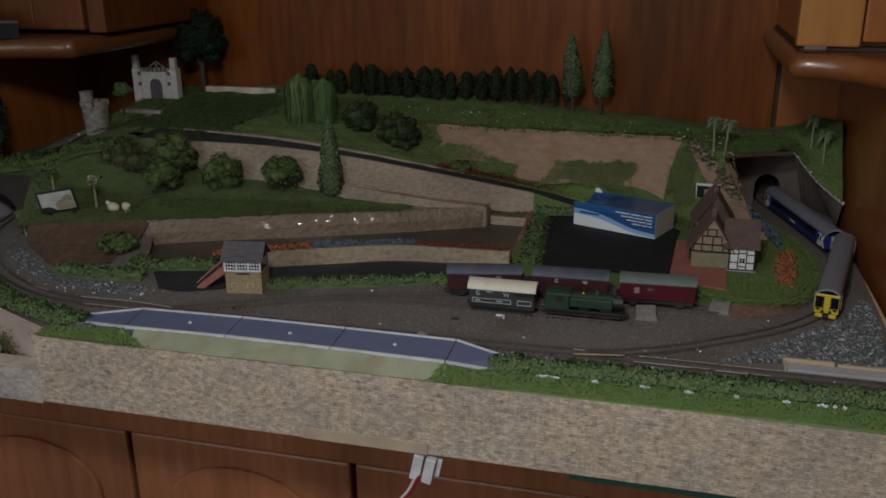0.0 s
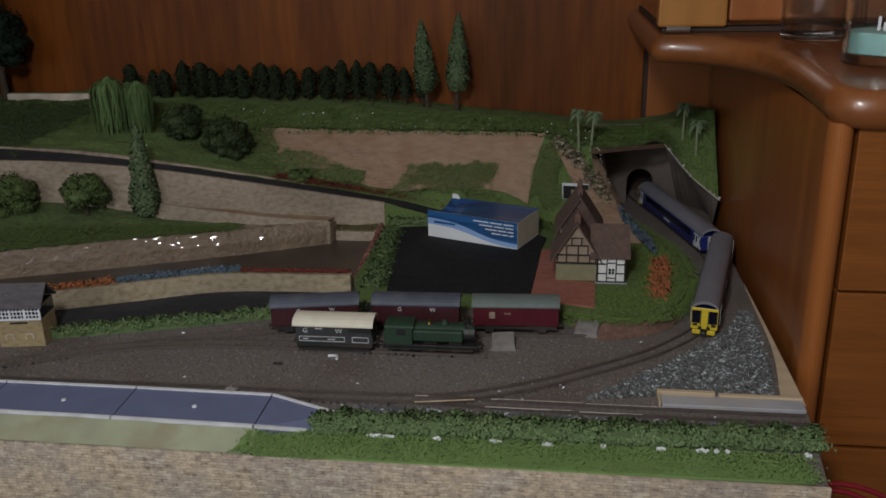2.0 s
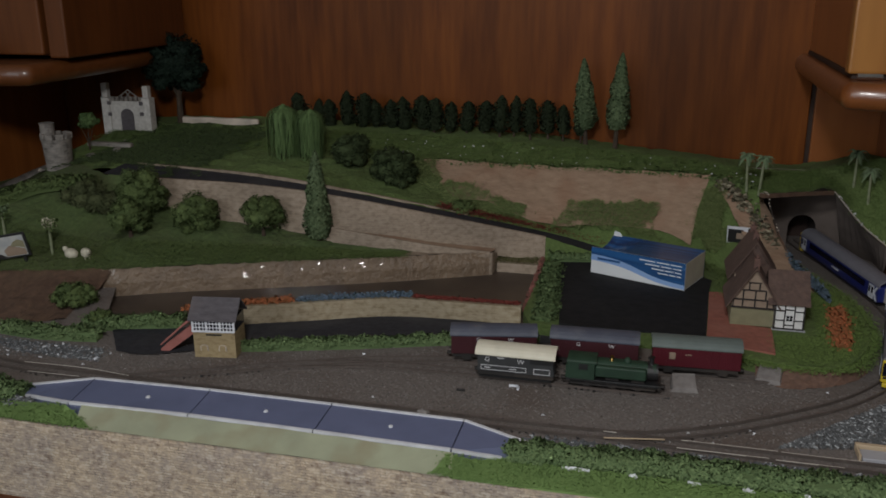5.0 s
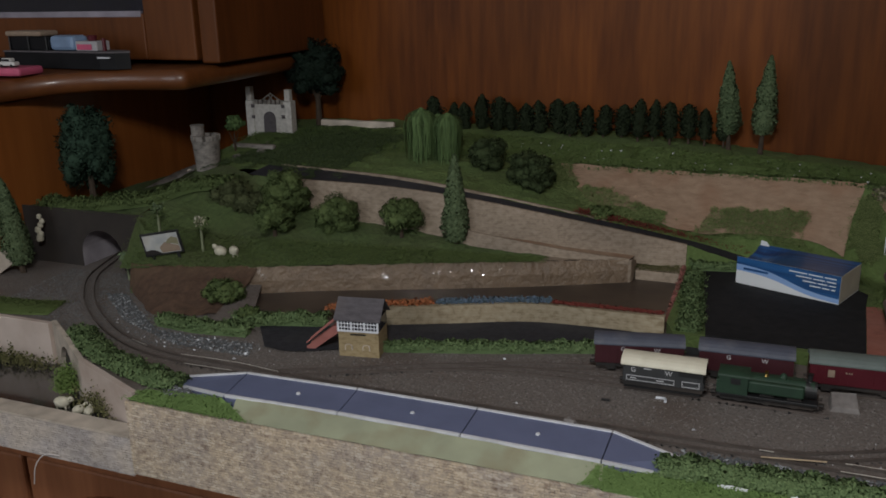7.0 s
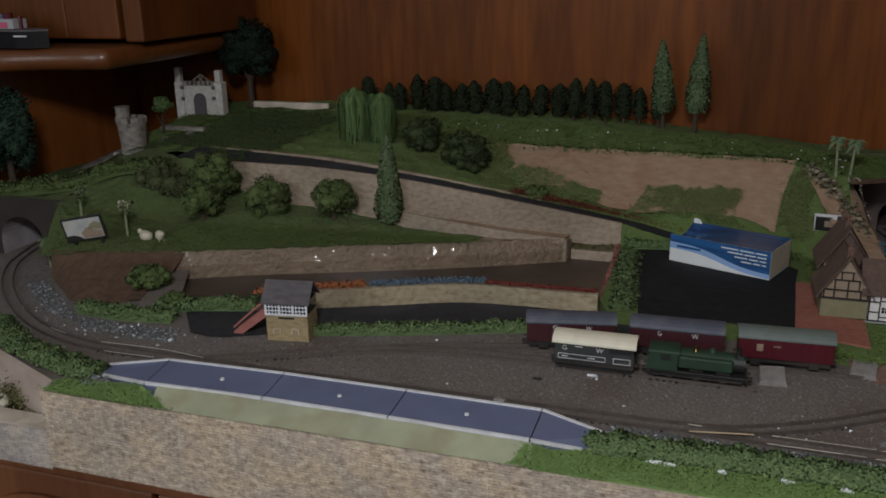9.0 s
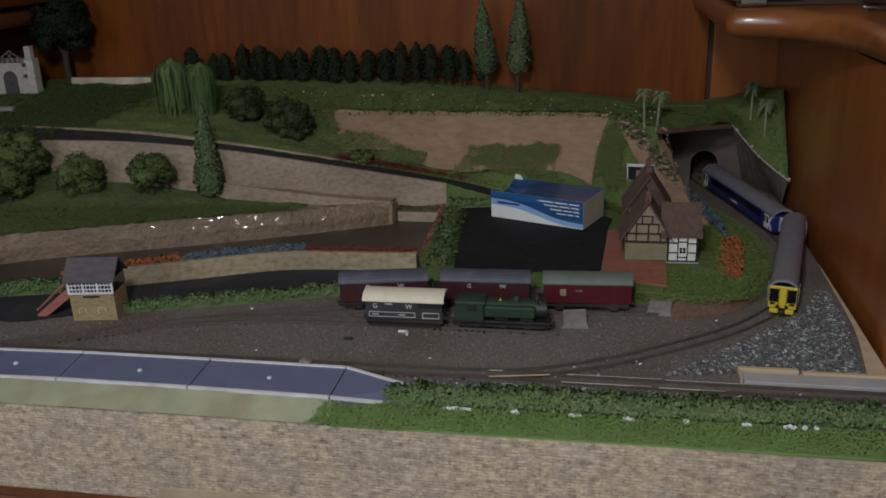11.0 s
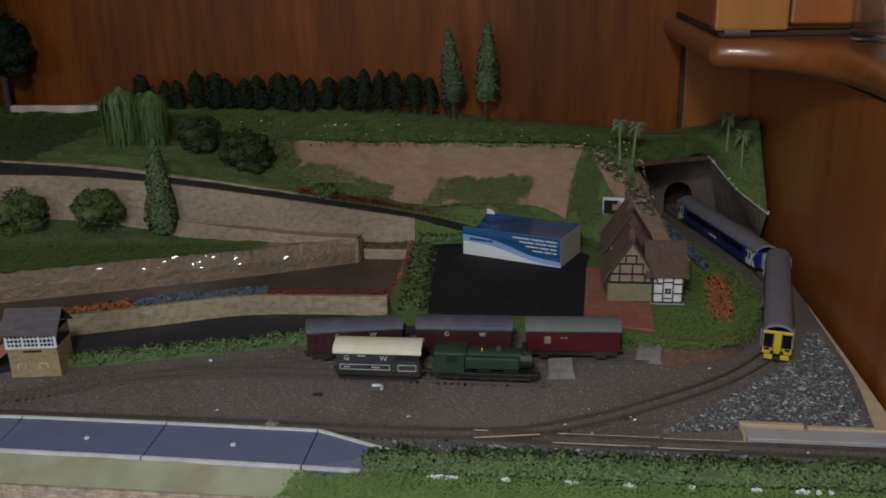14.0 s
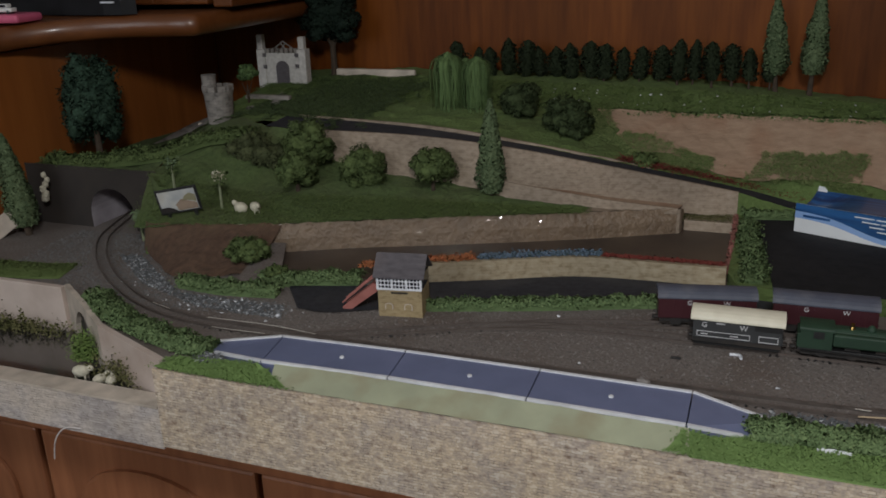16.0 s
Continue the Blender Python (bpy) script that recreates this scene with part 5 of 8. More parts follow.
flower_bed((-0.405, 0.690, 0.014), (-0.378, 0.700, 0.015), 300, 0.0016, "orange", "orange flowers on the canal wall")
flower_bed((-0.372, 0.7035, 0.0165), (-0.322, 0.7225, 0.017), 800, 0.0018, "orange", "orange flowers on the canal wall")
flower_bed((-0.318, 0.7245, 0.017), (-0.252, 0.7520, 0.017), 800, 0.0016, "blue", "pale blue flowers on the canal wall")
flower_bed((-0.250, 0.7525, 0.017), (-0.230, 0.7570, 0.017), 300, 0.0016, "blue", "pale blue flowers on the canal wall")
flower_bed((-0.228, 0.7570, 0.0168), (-0.139, 0.7600, 0.0168), 1300, 0.0014, "red", "dark red flowers on the canal wall", 0.003, 0.0014)
flower_bed((-0.1375, 0.770, 0.006), (-0.1375, 0.885, 0.016), 900, 0.0016, "pink", "pink and red flowers along the canal end", 0.002, 0.003)

# lower road behind the signal box
solid("lower_road", loft([[(-0.428, 0.630, 0.0012), (-0.40, 0.629, 0.0012), (-0.345, 0.655, 0.0012), (-0.26, 0.688, 0.0012), (-0.19, 0.708, 0.0012), (-0.10, 0.722, 0.0012)],
                          [(-0.462, 0.674, 0.0012), (-0.40, 0.684, 0.0012), (-0.345, 0.706, 0.0012), (-0.26, 0.7425, 0.0012), (-0.19, 0.752, 0.0012), (-0.10, 0.750, 0.0012)]], 50, 3, 0.0003), M["road"], "dark road behind the signal box", "road", kind="structure")

# yard plateau with the black forecourt and the cottage garden
LAWN = [(0.010, 0.712, 0.0), (0.030, 0.709, 0.0), (0.056, 0.7015, 0.0), (0.075, 0.7005, 0.0), (0.092, 0.7045, 0.0), (0.110, 0.722, 0.0), (0.126, 0.76, 0.0), (0.131, 0.80, 0.0), (0.126, 0.85, 0.0), (0.108, 0.905, 0.0), (0.085, 0.955, 0.0)]
GARDEN = [(-0.128, 0.737), (-0.105, 0.735), (0.008, 0.728)] + [(float(p[0]), float(p[1])) for p in spline(LAWN, 48)] + [(-0.136, 0.955), (-0.136, 0.76)]
solid("garden_plateau", prism(bmesh.new(), GARDEN, 0.0002, 0.0105), M["grass"], "raised green garden plateau", "ground", kind="structure")
solid("forecourt", prism(bmesh.new(), [(-0.104, 0.7365), (0.0070, 0.7370), (0.0100, 0.79), (0.0125, 0.84), (0.016, 0.870), (-0.02, 0.913), (-0.10, 0.922), (-0.122, 0.902)], 0.0100, 0.0122), M["asphalt"], "black card forecourt under the carton", "road", kind="structure")
solid("patio", prism(bmesh.new(), [(0.0074, 0.7370), (0.0085, 0.728), (0.0545, 0.7160), (0.0565, 0.7655), (0.026, 0.770), (0.0245, 0.842), (0.0128, 0.840), (0.0103, 0.79)], 0.0100, 0.0118), M["patio"], "red printed paving in front of the cottage", "paving", kind="structure")
solid("dirt_patch", loft([[(0.040, 0.6930, 0.0002), (0.059, 0.6835, 0.0002), (0.078, 0.6880, 0.0002), (0.094, 0.6965, 0.0002), (0.108, 0.7080, 0.0002), (0.119, 0.7240, 0.0002)],
                          [(0.040, 0.7060, 0.0075), (0.058, 0.7012, 0.0085), (0.076, 0.7002, 0.0085), (0.092, 0.7042, 0.0080), (0.104, 0.7150, 0.0060), (0.114, 0.7300, 0.0040)]], 24, 6, 0.0012, 120.0), M["dirt"], "reddish dirt sloping down from the garden edge", "dirt", kind="structure")
tufts("lawn_edge", (shifted(LAWN, 0.0, 0.0095), [(x + 0.004 * (x > 0.10), y - 0.0010 * (y < 0.75), 0.0035 + 0.0035 * (y < 0.715)) for x, y, z in LAWN]), 4200, 0.0013, "limegrass", "green flock skirting the raised lawn")
tufts("garden_tufts", ([(0.060, 0.704, 0.0106), (0.088, 0.706, 0.0106), (0.113, 0.735, 0.0106), (0.126, 0.79, 0.0106), (0.118, 0.86, 0.0106)], [(0.058, 0.755, 0.0106), (0.085, 0.755, 0.0106), (0.092, 0.765, 0.0106), (0.095, 0.80, 0.0106), (0.098, 0.86, 0.0106)]), 7000, 0.0010, "limegrass", "green flock lawn round the cottage")
tufts("garden_tufts", ([(-0.13, 0.915, 0.0116), (-0.07, 0.925, 0.0125), (0.0, 0.912, 0.0125), (0.028, 0.88, 0.0106), (0.022, 0.83, 0.0106)], [(-0.13, 0.905, 0.0116), (-0.09, 0.924, 0.0125), (-0.01, 0.918, 0.0125), (0.022, 0.905, 0.0125), (0.027, 0.85, 0.0106)]), 1600, 0.0013, "grassflock", "green flock edging the forecourt")
flower_bed((0.102, 0.738, 0.0115), (0.112, 0.818, 0.0125), 900, 0.0019, "orange", "orange-red flowers on the cottage lawn", 0.006, 0.004, 0.0036)

# dry stone ridge and tunnel hill
RIDGE = [(0.022, 0.952, 0.086), (0.045, 0.936, 0.066), (0.066, 0.922, 0.043), (0.078, 0.912, 0.028)]
R = spline(RIDGE, 200)
pts = R[rng.integers(0, 201, 420)] + rng.normal(size=(420, 3)) * (0.0035, 0.0035, 0.0025)
tagged(link_mesh("stone_ridge", bits_mesh("stone_ridge", pts, 0.0019, rng), M["stone"]), "row of loose pale stones down the slope", "stones", kind="stuff")
flower_bed((0.078, 0.912, 0.026), (0.108, 0.838, 0.013), 1500, 0.0019, "blue", "pale blue flowers along the cutting", 0.006, 0.008)
solid("ridge_slope", loft([[(0.016, 0.957, 0.082), (0.036, 0.930, 0.055), (0.050, 0.905, 0.030), (0.062, 0.885, 0.0106)], [(0.026, 0.960, 0.086), (0.050, 0.940, 0.066), (0.073, 0.924, 0.041), (0.10, 0.86, 0.0108)], [(0.030, 0.975, 0.086), (0.060, 0.955, 0.070), (0.083, 0.93, 0.030), (0.112, 0.862, 0.0)]], 30, 6, 0.002, 80), M["earth"], "tan earth slope beside the cutting", "slope")
HILL_F = [(0.055, 0.930, 0.080), (0.062, 0.931, 0.0795), (0.095, 0.951, 0.0785), (0.126, 0.971, 0.0765), (0.150, 0.956, 0.050), (0.1755, 0.938, 0.0310)]
HILL_M = [(0.055, 0.965, 0.085), (0.066, 0.968, 0.0835), (0.100, 0.985, 0.082), (0.132, 0.995, 0.0850), (0.155, 0.992, 0.086), (0.1760, 0.985, 0.0800)]
HILL_B = [(0.055, 1.0, 0.0858), (0.066, 1.005, 0.0852), (0.105, 1.010, 0.0858), (0.135, 1.012, 0.0920), (0.160, 1.010, 0.1010), (0.1762, 1.005, 0.1035)]
HILL_E = [(x, 1.086, z - 0.0065 - 0.030 * (x - 0.055)) for x, y, z in HILL_B]
solid("tunnel_hill", loft([HILL_F, HILL_M, HILL_B, HILL_E], 40, 8, 0.0022, 70), M["grass"], "green flock hill over the tunnel mouth", "hillside", kind="structure")
tufts("tunnel_hill_tufts", (shifted(HILL_F, 0.004, 0.001), HILL_B), 9000, 0.0011, "hillflock", "dense green flock on the tunnel hill")
solid("torn_card_edge", wall_strip(shifted(HILL_F[3:], -0.0012, 0.0005), shifted(HILL_F[3:], -0.0012, -0.0006), 20, 0.0012), M["palecard"], "torn pale card edge of the hill", "card")
solid("torn_card_edge", wall_strip(shifted(HILL_F[:4], -0.0012, 0.0005), shifted(HILL_F[:4], -0.0012, -0.0035), 20, 0.0012), M["brownbank"], "torn brown card edge over the tunnel", "card")

line = spline(shifted(HILL_F[3:], -0.0012, 0.0010), 60)
tagged(link_mesh("torn_plaster", bits_mesh("torn_plaster", line[rng.integers(0, 61, 46)] + rng.normal(scale=0.0006, size=(46, 3)), 0.0010, rng), M["whitepaint"]), "white plaster crumbs along the torn hill edge", "plaster", kind="stuff")
line = spline(shifted(HILL_F[:2], -0.0012, 0.0005) + [(0.066, 0.929, 0.066), (0.075, 0.926, 0.045)], 40)
tagged(link_mesh("torn_plaster", bits_mesh("torn_plaster", line[rng.integers(0, 41, 22)] + rng.normal(scale=0.0005, size=(22, 3)), 0.0009, rng), M["palecard"]), "pale plaster crumbs at the tunnel corner", "plaster", kind="stuff")
tagged(link_mesh("dark_chips", bits_mesh("dark_chips", spread([(-0.452, 0.531), (-0.425, 0.531), (-0.428, 0.541), (-0.447, 0.543)], 90, 0.0035), 0.0013, rng), M["dullballast"]), "dark stone chips in the turf by the platform ramp", "stones", kind="stuff")


def portal(name, label, x0, x1, y, z1, cx, w, h, mat, lining, depth):
    """A tunnel mouth: a wall with an arched opening and a lined bore behind it."""
    t = thing(name, label, "tunnel")
    arch = [(cx + w * math.cos(a), h - w + w * math.sin(a)) for a in np.linspace(0, math.pi, 15)]
    bm = bmesh.new()
    a_f = [bm.verts.new((x, y, z)) for x, z in [(cx + w, 0)] + arch + [(cx - w, 0)]]
    n = len(a_f)
    outer = [(x1, 0)] + [(x1 + (x0 - x1) * k / 14, z1) for k in range(15)] + [(x0, 0)]
    o_f = [bm.verts.new((x, y, z)) for x, z in outer]
    for i in range(n - 1):
        bm.faces.new((o_f[i], o_f[i + 1], a_f[i + 1], a_f[i]))
    part("face", bm, M[mat], t)
    bm = bmesh.new()
    f = [bm.verts.new((x, y, z)) for x, z in [(cx + w, 0)] + arch + [(cx - w, 0)]]
    g = [bm.verts.new((x, y + depth, z)) for x, z in [(cx + w, 0)] + arch + [(cx - w, 0)]]
    for i in range(n - 1):
        bm.faces.new((f[i], f[i + 1], g[i + 1], g[i]))
    bm.faces.new(g)
    part("bore", bm, M[lining], t)
    return t


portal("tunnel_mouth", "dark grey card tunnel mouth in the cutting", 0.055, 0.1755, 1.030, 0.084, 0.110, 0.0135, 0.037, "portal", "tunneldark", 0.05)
solid("cutting_wall", wall_strip([(0.062, 0.934, 0.078), (0.066, 0.98, 0.080), (0.070, 1.029, 0.080)], [(0.090, 0.925, 0.0), (0.080, 0.98, 0.0), (0.074, 1.029, 0.0)], 10, 0.0005), M["portal"], "dark grey sloping cutting wall", "wall")
solid("cutting_wall", wall_strip([(0.1755, 0.941, 0.029), (0.150, 0.962, 0.048), (0.128, 0.975, 0.0745)], [(0.1755, 0.960, 0.0), (0.1735, 1.0, 0.0), (0.150, 1.029, 0.0)], 10, 0.0005), M["portal"], "dark grey sloping cutting wall", "wall")

# left tunnel and its hill
portal("tunnel_mouth", "grey card tunnel mouth with pale lining", -0.798, -0.640, 0.752, 0.060, -0.697, 0.026, 0.040, "portaldark", "tunnelin", 0.10)
LF = [(-0.80, 0.7515, 0.0575), (-0.75, 0.7515, 0.0575), (-0.69, 0.7515, 0.0580), (-0.645, 0.7515, 0.0583)]
LB = [(-0.80, 0.79, 0.056), (-0.75, 0.79, 0.056), (-0.70, 0.79, 0.057), (-0.650, 0.80, 0.0672)]
LE = [(-0.80, 0.86, 0.044), (-0.75, 0.86, 0.045), (-0.70, 0.865, 0.060), (-0.652, 0.866, 0.0822)]
LX = [(-0.80, 1.086, 0.040), (-0.75, 1.086, 0.045), (-0.70, 1.086, 0.085), (-0.65, 1.086, 0.106)]
solid("castle_hill", loft([LF, LB, LE, LX], 40, 10, 0.003, 60), M["darkgrass"], "dark grassy hill over the tunnel", "hillside", kind="structure")
solid("road_shoulder", loft([[(-0.654, 0.799, 0.0675), (-0.61, 0.821, 0.0795), (-0.565, 0.832, 0.0795), (-0.54, 0.8345, 0.072)], [(-0.656, 0.866, 0.0822), (-0.62, 0.870, 0.0875), (-0.572, 0.842, 0.0866), (-0.54, 0.839, 0.0862)]], 24, 4, 0.0015, 80), M["darkgrass"], "grassy shoulder above the lower hill", "slope")
solid("castle_yard", loft([[(-0.735, 0.868, 0.0555), (-0.70, 0.868, 0.0650), (-0.662, 0.868, 0.0810)], [(-0.735, 0.925, 0.062), (-0.70, 0.925, 0.0760), (-0.662, 0.925, 0.0900)]], 16, 4, 0.0012, 90), M["castlestone"], "rough grey castle yard", "yard")
solid("tunnel_shoulder", loft([[(-0.648, 0.7515, 0.060), (-0.645, 0.748, 0.030), (-0.645, 0.745, 0.0)], [(-0.625, 0.735, 0.052), (-0.622, 0.715, 0.026), (-0.620, 0.700, 0.0)], [(-0.60, 0.75, 0.045), (-0.60, 0.72, 0.030), (-0.598, 0.699, 0.0)]], 12, 4, 0.002, 70), M["darkgrass"], "grassy shoulder beside the tunnel", "slope")
solid("brown_bank", loft([[(-0.626, 0.706, 0.001), (-0.590, 0.680, 0.001), (-0.556, 0.659, 0.001), (-0.502, 0.681, 0.001)], [(-0.622, 0.705, 0.014), (-0.580, 0.692, 0.014), (-0.545, 0.688, 0.012), (-0.505, 0.71, 0.008)], [(-0.618, 0.704, 0.028), (-0.565, 0.7135, 0.0275), (-0.525, 0.726, 0.027), (-0.50, 0.738, 0.0268)]], 30, 5, 0.002, 80), M["brownbank"], "bare brown felt bank below the hill", "bank")
solid("canal_ramp", loft([[(-0.502, 0.656, 0.0015), (-0.507, 0.69, 0.006), (-0.518, 0.737, 0.012)], [(-0.470, 0.670, 0.0020), (-0.481, 0.70, 0.006), (-0.500, 0.741, 0.012)]], 16, 3, 0.0008), M["ground"], "worn grey towpath ramp", "path")

# pit with the stream and bridge
solid("stream", prism(bmesh.new(), [(-0.799, FRONT + 0.010), (-0.474, FRONT + 0.010), (-0.478, 0.540), (-0.55, 0.570), (-0.625, 0.622), (-0.799, 0.618)], -0.0355, -0.0335), M["water"], "dark glossy stream below the bridge", "water", kind="structure")
bridge = thing("stone_bridge", "pinkish card bridge and wing walls over the stream", "bridge")
part("wing_wall", boxes([((-0.80, 0.606, -0.034), (-0.626, 0.6115, 0.004))], 0.0006), M["pinkcard"], bridge)


def slanted(p, q, outline, thick):
    """A wall from p to q in plan whose face has an outline of (share, z)."""
    p, q = Vector(p), Vector(q)
    d = q - p
    nrm = Vector((-d.y, d.x)).normalized() * thick
    bm = bmesh.new()
    a = [bm.verts.new((p.x + d.x * s, p.y + d.y * s, z)) for s, z in outline]
    b = [bm.verts.new((p.x + d.x * s + nrm.x, p.y + d.y * s + nrm.y, z)) for s, z in outline]
    n = len(a)
    bm.faces.new(a)
    bm.faces.new(b[::-1])
    for i in range(n):
        bm.faces.new((a[(i + 1) % n], a[i], b[i], b[(i + 1) % n]))
    return bm


arch = [(0.14 + 0.70 * k / 12, -0.034 + 0.030 * math.sin(math.pi * k / 12) ** 0.7) for k in range(13)]
part("parapet", slanted((-0.626, 0.610), (-0.548, 0.558), [(0, -0.034)] + arch + [(1, -0.034), (1, 0.003), (0.5, 0.0055), (0, 0.005)], 0.004), M["palecard"], bridge, "pale arched parapet")
# Thin black sheet stands in for the shade under the arch.
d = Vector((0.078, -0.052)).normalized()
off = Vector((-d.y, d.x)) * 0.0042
part("arch_shade", slanted((-0.626 + off.x, 0.610 + off.y), (-0.548 + off.x, 0.558 + off.y), arch, 0.0010), M["black"], bridge, "black sheet painting the shade under the arch")
part("wing_wall", slanted((-0.5475, 0.5578), (-0.4735, 0.5290), [(0, -0.034), (1, -0.034), (1.02, 0.001), (0, 0.003)], 0.004), M["pinkcard"], bridge)


def clump(name, centre, n, spread_r, size, mat, label, category="bush"):
    P = np.array(centre) + rng.normal(size=(n, 3)) * spread_r
    P[:, 2] = np.maximum(P[:, 2], centre[2] - spread_r[2] * 0.6)
    return tagged(link_mesh(name, flecks_mesh(name, P, size, rng), M[mat]), label, category, kind="stuff")


clump("stream_brush", (-0.70, 0.598, -0.030), 2200, (0.045, 0.004, 0.0045), 0.0013, "brush", "dry brush along the foot of the wing wall")
clump("stream_brush", (-0.512, 0.5480, -0.026), 2600, (0.015, 0.0040, 0.0060), 0.0010, "brush", "dry brush beside the stream")
clump("stream_bush", (-0.566, 0.561, -0.021), 2600, (0.0050, 0.0035, 0.0075), 0.0009, "limegrass", "bright green bush at the bridge foot")

# ---- hedges and trees ----


def hedge(points, width, height, n, label, mat="hedge", size=0.0011):
    """A clipped foam hedge that follows a line on the ground."""
    n = int(n * 2.0)
    line = spline(points, 80)
    idx = rng.integers(0, 81, n)
    P = line[idx].copy()
    d = np.gradient(line, axis=0)[idx]
    d /= np.linalg.norm(d[:, :2], axis=1)[:, None]
    a = rng.uniform(-1, 1, n)
    P[:, 0] += -d[:, 1] * a * width / 2 + rng.normal(scale=0.002, size=n)
    P[:, 1] += d[:, 0] * a * width / 2 + rng.normal(scale=0.001, size=n)
    lump = np.array([0.78 + 0.45 * noise.noise(Vector(p) * 90) + 0.25 * noise.noise(Vector(p) * 260) for p in P])
    top = height * lump * np.sqrt(np.clip(1 - 0.55 * a * a, 0, 1))
    P[:, 2] += top * rng.uniform(0.15, 1.0, n) ** 0.4
    nrm = np.column_stack([-d[:, 1] * a, d[:, 0] * a, np.full(n, 0.75)]) + rng.normal(scale=0.35, size=(n, 3))
    nrm /= np.linalg.norm(nrm, axis=1)[:, None]
    ob = thing("hedge", label, "hedge")
    part("stem_core", ribbon([(p[0], p[1], p[2] + height * 0.55) for p in points], width * 0.7, 30, height * 0.55), M[mat], ob)
    span = float(np.sum(np.linalg.norm(np.diff(line, axis=0), axis=1)))
    k = max(3, int(span / 0.022))
    which = np.minimum((idx / 81.0 + rng.normal(scale=0.10 / k, size=n)) * k, k - 1).astype(int)
    for c in range(k):
        m = which == c
        if m.any():
            link_mesh("foliage_clump", flecks_mesh("foliage_clump", P[m], size, rng, nrm=nrm[m]), M[mat], ob)
    return ob


hedge([(-0.109, 0.5490, 0), (-0.085, 0.5520, 0), (-0.03, 0.5540, 0), (0.07, 0.5555, 0), (0.171, 0.5590, 0)], 0.020, 0.0115, 16000, "long clipped green hedge along the board front")
hedge([(-0.446, 0.5475, 0), (-0.475, 0.5510, 0), (-0.505, 0.5600, 0), (-0.545, 0.5760, 0), (-0.590, 0.6040, 0)], 0.021, 0.0110, 5600, "clipped green hedge above the bridge")
hedge([(-0.337, 0.6560, 0), (-0.29, 0.6700, 0), (-0.24, 0.6860, 0), (-0.185, 0.7050, 0), (-0.12, 0.7180, 0)], 0.013, 0.0105, 4200, "low green hedge along the lower road")
hedge([(-0.540, 0.6450, 0), (-0.50, 0.6420, 0), (-0.455, 0.6480, 0)], 0.016, 0.0130, 2400, "green hedge beside the ballast")
hedge([(-0.480, 0.6660, 0), (-0.44, 0.6780, 0), (-0.405, 0.6880, 0)], 0.020, 0.0130, 2600, "green hedge behind the dark road")
hedge([(-0.1175, 0.742, 0.009), (-0.118, 0.78, 0.009), (-0.124, 0.83, 0.009), (-0.128, 0.885, 0.009)], 0.017, 0.0085, 3200, "green hedge beside the black forecourt")
hedge([(-0.132, 0.897, 0.012), (-0.105, 0.902, 0.012), (-0.080, 0.907, 0.012)], 0.018, 0.0100, 1800, "low green hedge behind the forecourt")
hedge([(-0.775, 0.764, 0.055), (-0.73, 0.764, 0.056), (-0.66, 0.784, 0.062), (-0.62, 0.808, 0.074), (-0.575, 0.823, 0.077)], 0.024, 0.0165, 6000, "dark green hedge on top of the tunnel hill", "leaf")
hedge([(-0.30, 0.9745, 0.084), (-0.20, 0.9750, 0.084), (-0.10, 0.9745, 0.084), (0.0, 0.9690, 0.084), (0.05, 0.950, 0.080)], 0.010, 0.0050, 2600, "rough green edge above the field", "leaf", 0.002)


def strip(points, width, n, label, mat="edgegrass"):
    line = spline(points, 60)
    P = line[rng.integers(0, 61, n)] + np.column_stack([rng.normal(scale=0.003, size=n), rng.uniform(-width / 2, width / 2, n), np.abs(rng.normal(scale=0.0008, size=n))])
    return tagged(link_mesh("grass_strip", flecks_mesh("grass_strip", P, 0.0007, rng, flat=0.4, core=ribbon(points, width, 12, 0.0012)), M[mat]), label, "grass", kind="stuff")


def verge_bank(front, back, n, label):
    """Sloping flock turf between two lines, with a ragged edge."""
    A, B = spline(front, 40), spline(back, 40)
    u, v = rng.integers(0, 41, n), rng.uniform(-0.1, 1.02, (n, 1))
    P = A[u] * (1 - v) + B[u] * v + rng.normal(size=(n, 3)) * (0.0022, 0.0008, 0.0005) + (0, 0, 0.0008)
    keep = np.array([noise.noise(Vector(p) * 150) for p in P]) > -0.55 + 0.9 * (np.abs(u / 20.0 - 1) ** 6)
    return tagged(link_mesh("grass_strip", flecks_mesh("grass_strip", P[keep], 0.0007, rng, flat=0.4, core=loft([front, back], 30, 3, 0.0008, 160)), M["edgegrass"]), label, "grass", kind="stuff")


strip([(-0.138, 0.5310, 0.0014), (-0.05, 0.5315, 0.0014), (0.06, 0.5325, 0.0014), (0.1600, 0.5335, 0.0014)], 0.026, 22000, "green flock strip along the front edge")
verge_bank([(-0.470, FRONT + 0.0005, 0.0012), (-0.42, FRONT - 0.0008, 0.0015), (-0.372, FRONT - 0.0008, 0.0022)], [(-0.463, 0.5345, 0.0015), (-0.432, 0.5345, 0.0030), (-0.398, 0.5318, 0.0075)], 9500, "green flock turf rising to the platform ramp")
verge_bank([(-0.150, FRONT - 0.0008, 0.0022), (-0.12, FRONT - 0.0008, 0.0015), (-0.095, FRONT - 0.0005, 0.0012)], [(-0.143, 0.5315, 0.0080), (-0.126, 0.5340, 0.0045), (-0.100, 0.5420, 0.0020)], 3000, "green flock turf beside the lower platform ramp")
strip([(-0.760, 0.632, 0.0014), (-0.715, 0.634, 0.0014), (-0.680, 0.638, 0.0014), (-0.655, 0.645, 0.0014)], 0.034, 3200, "green flock beside the track", "grassflock")


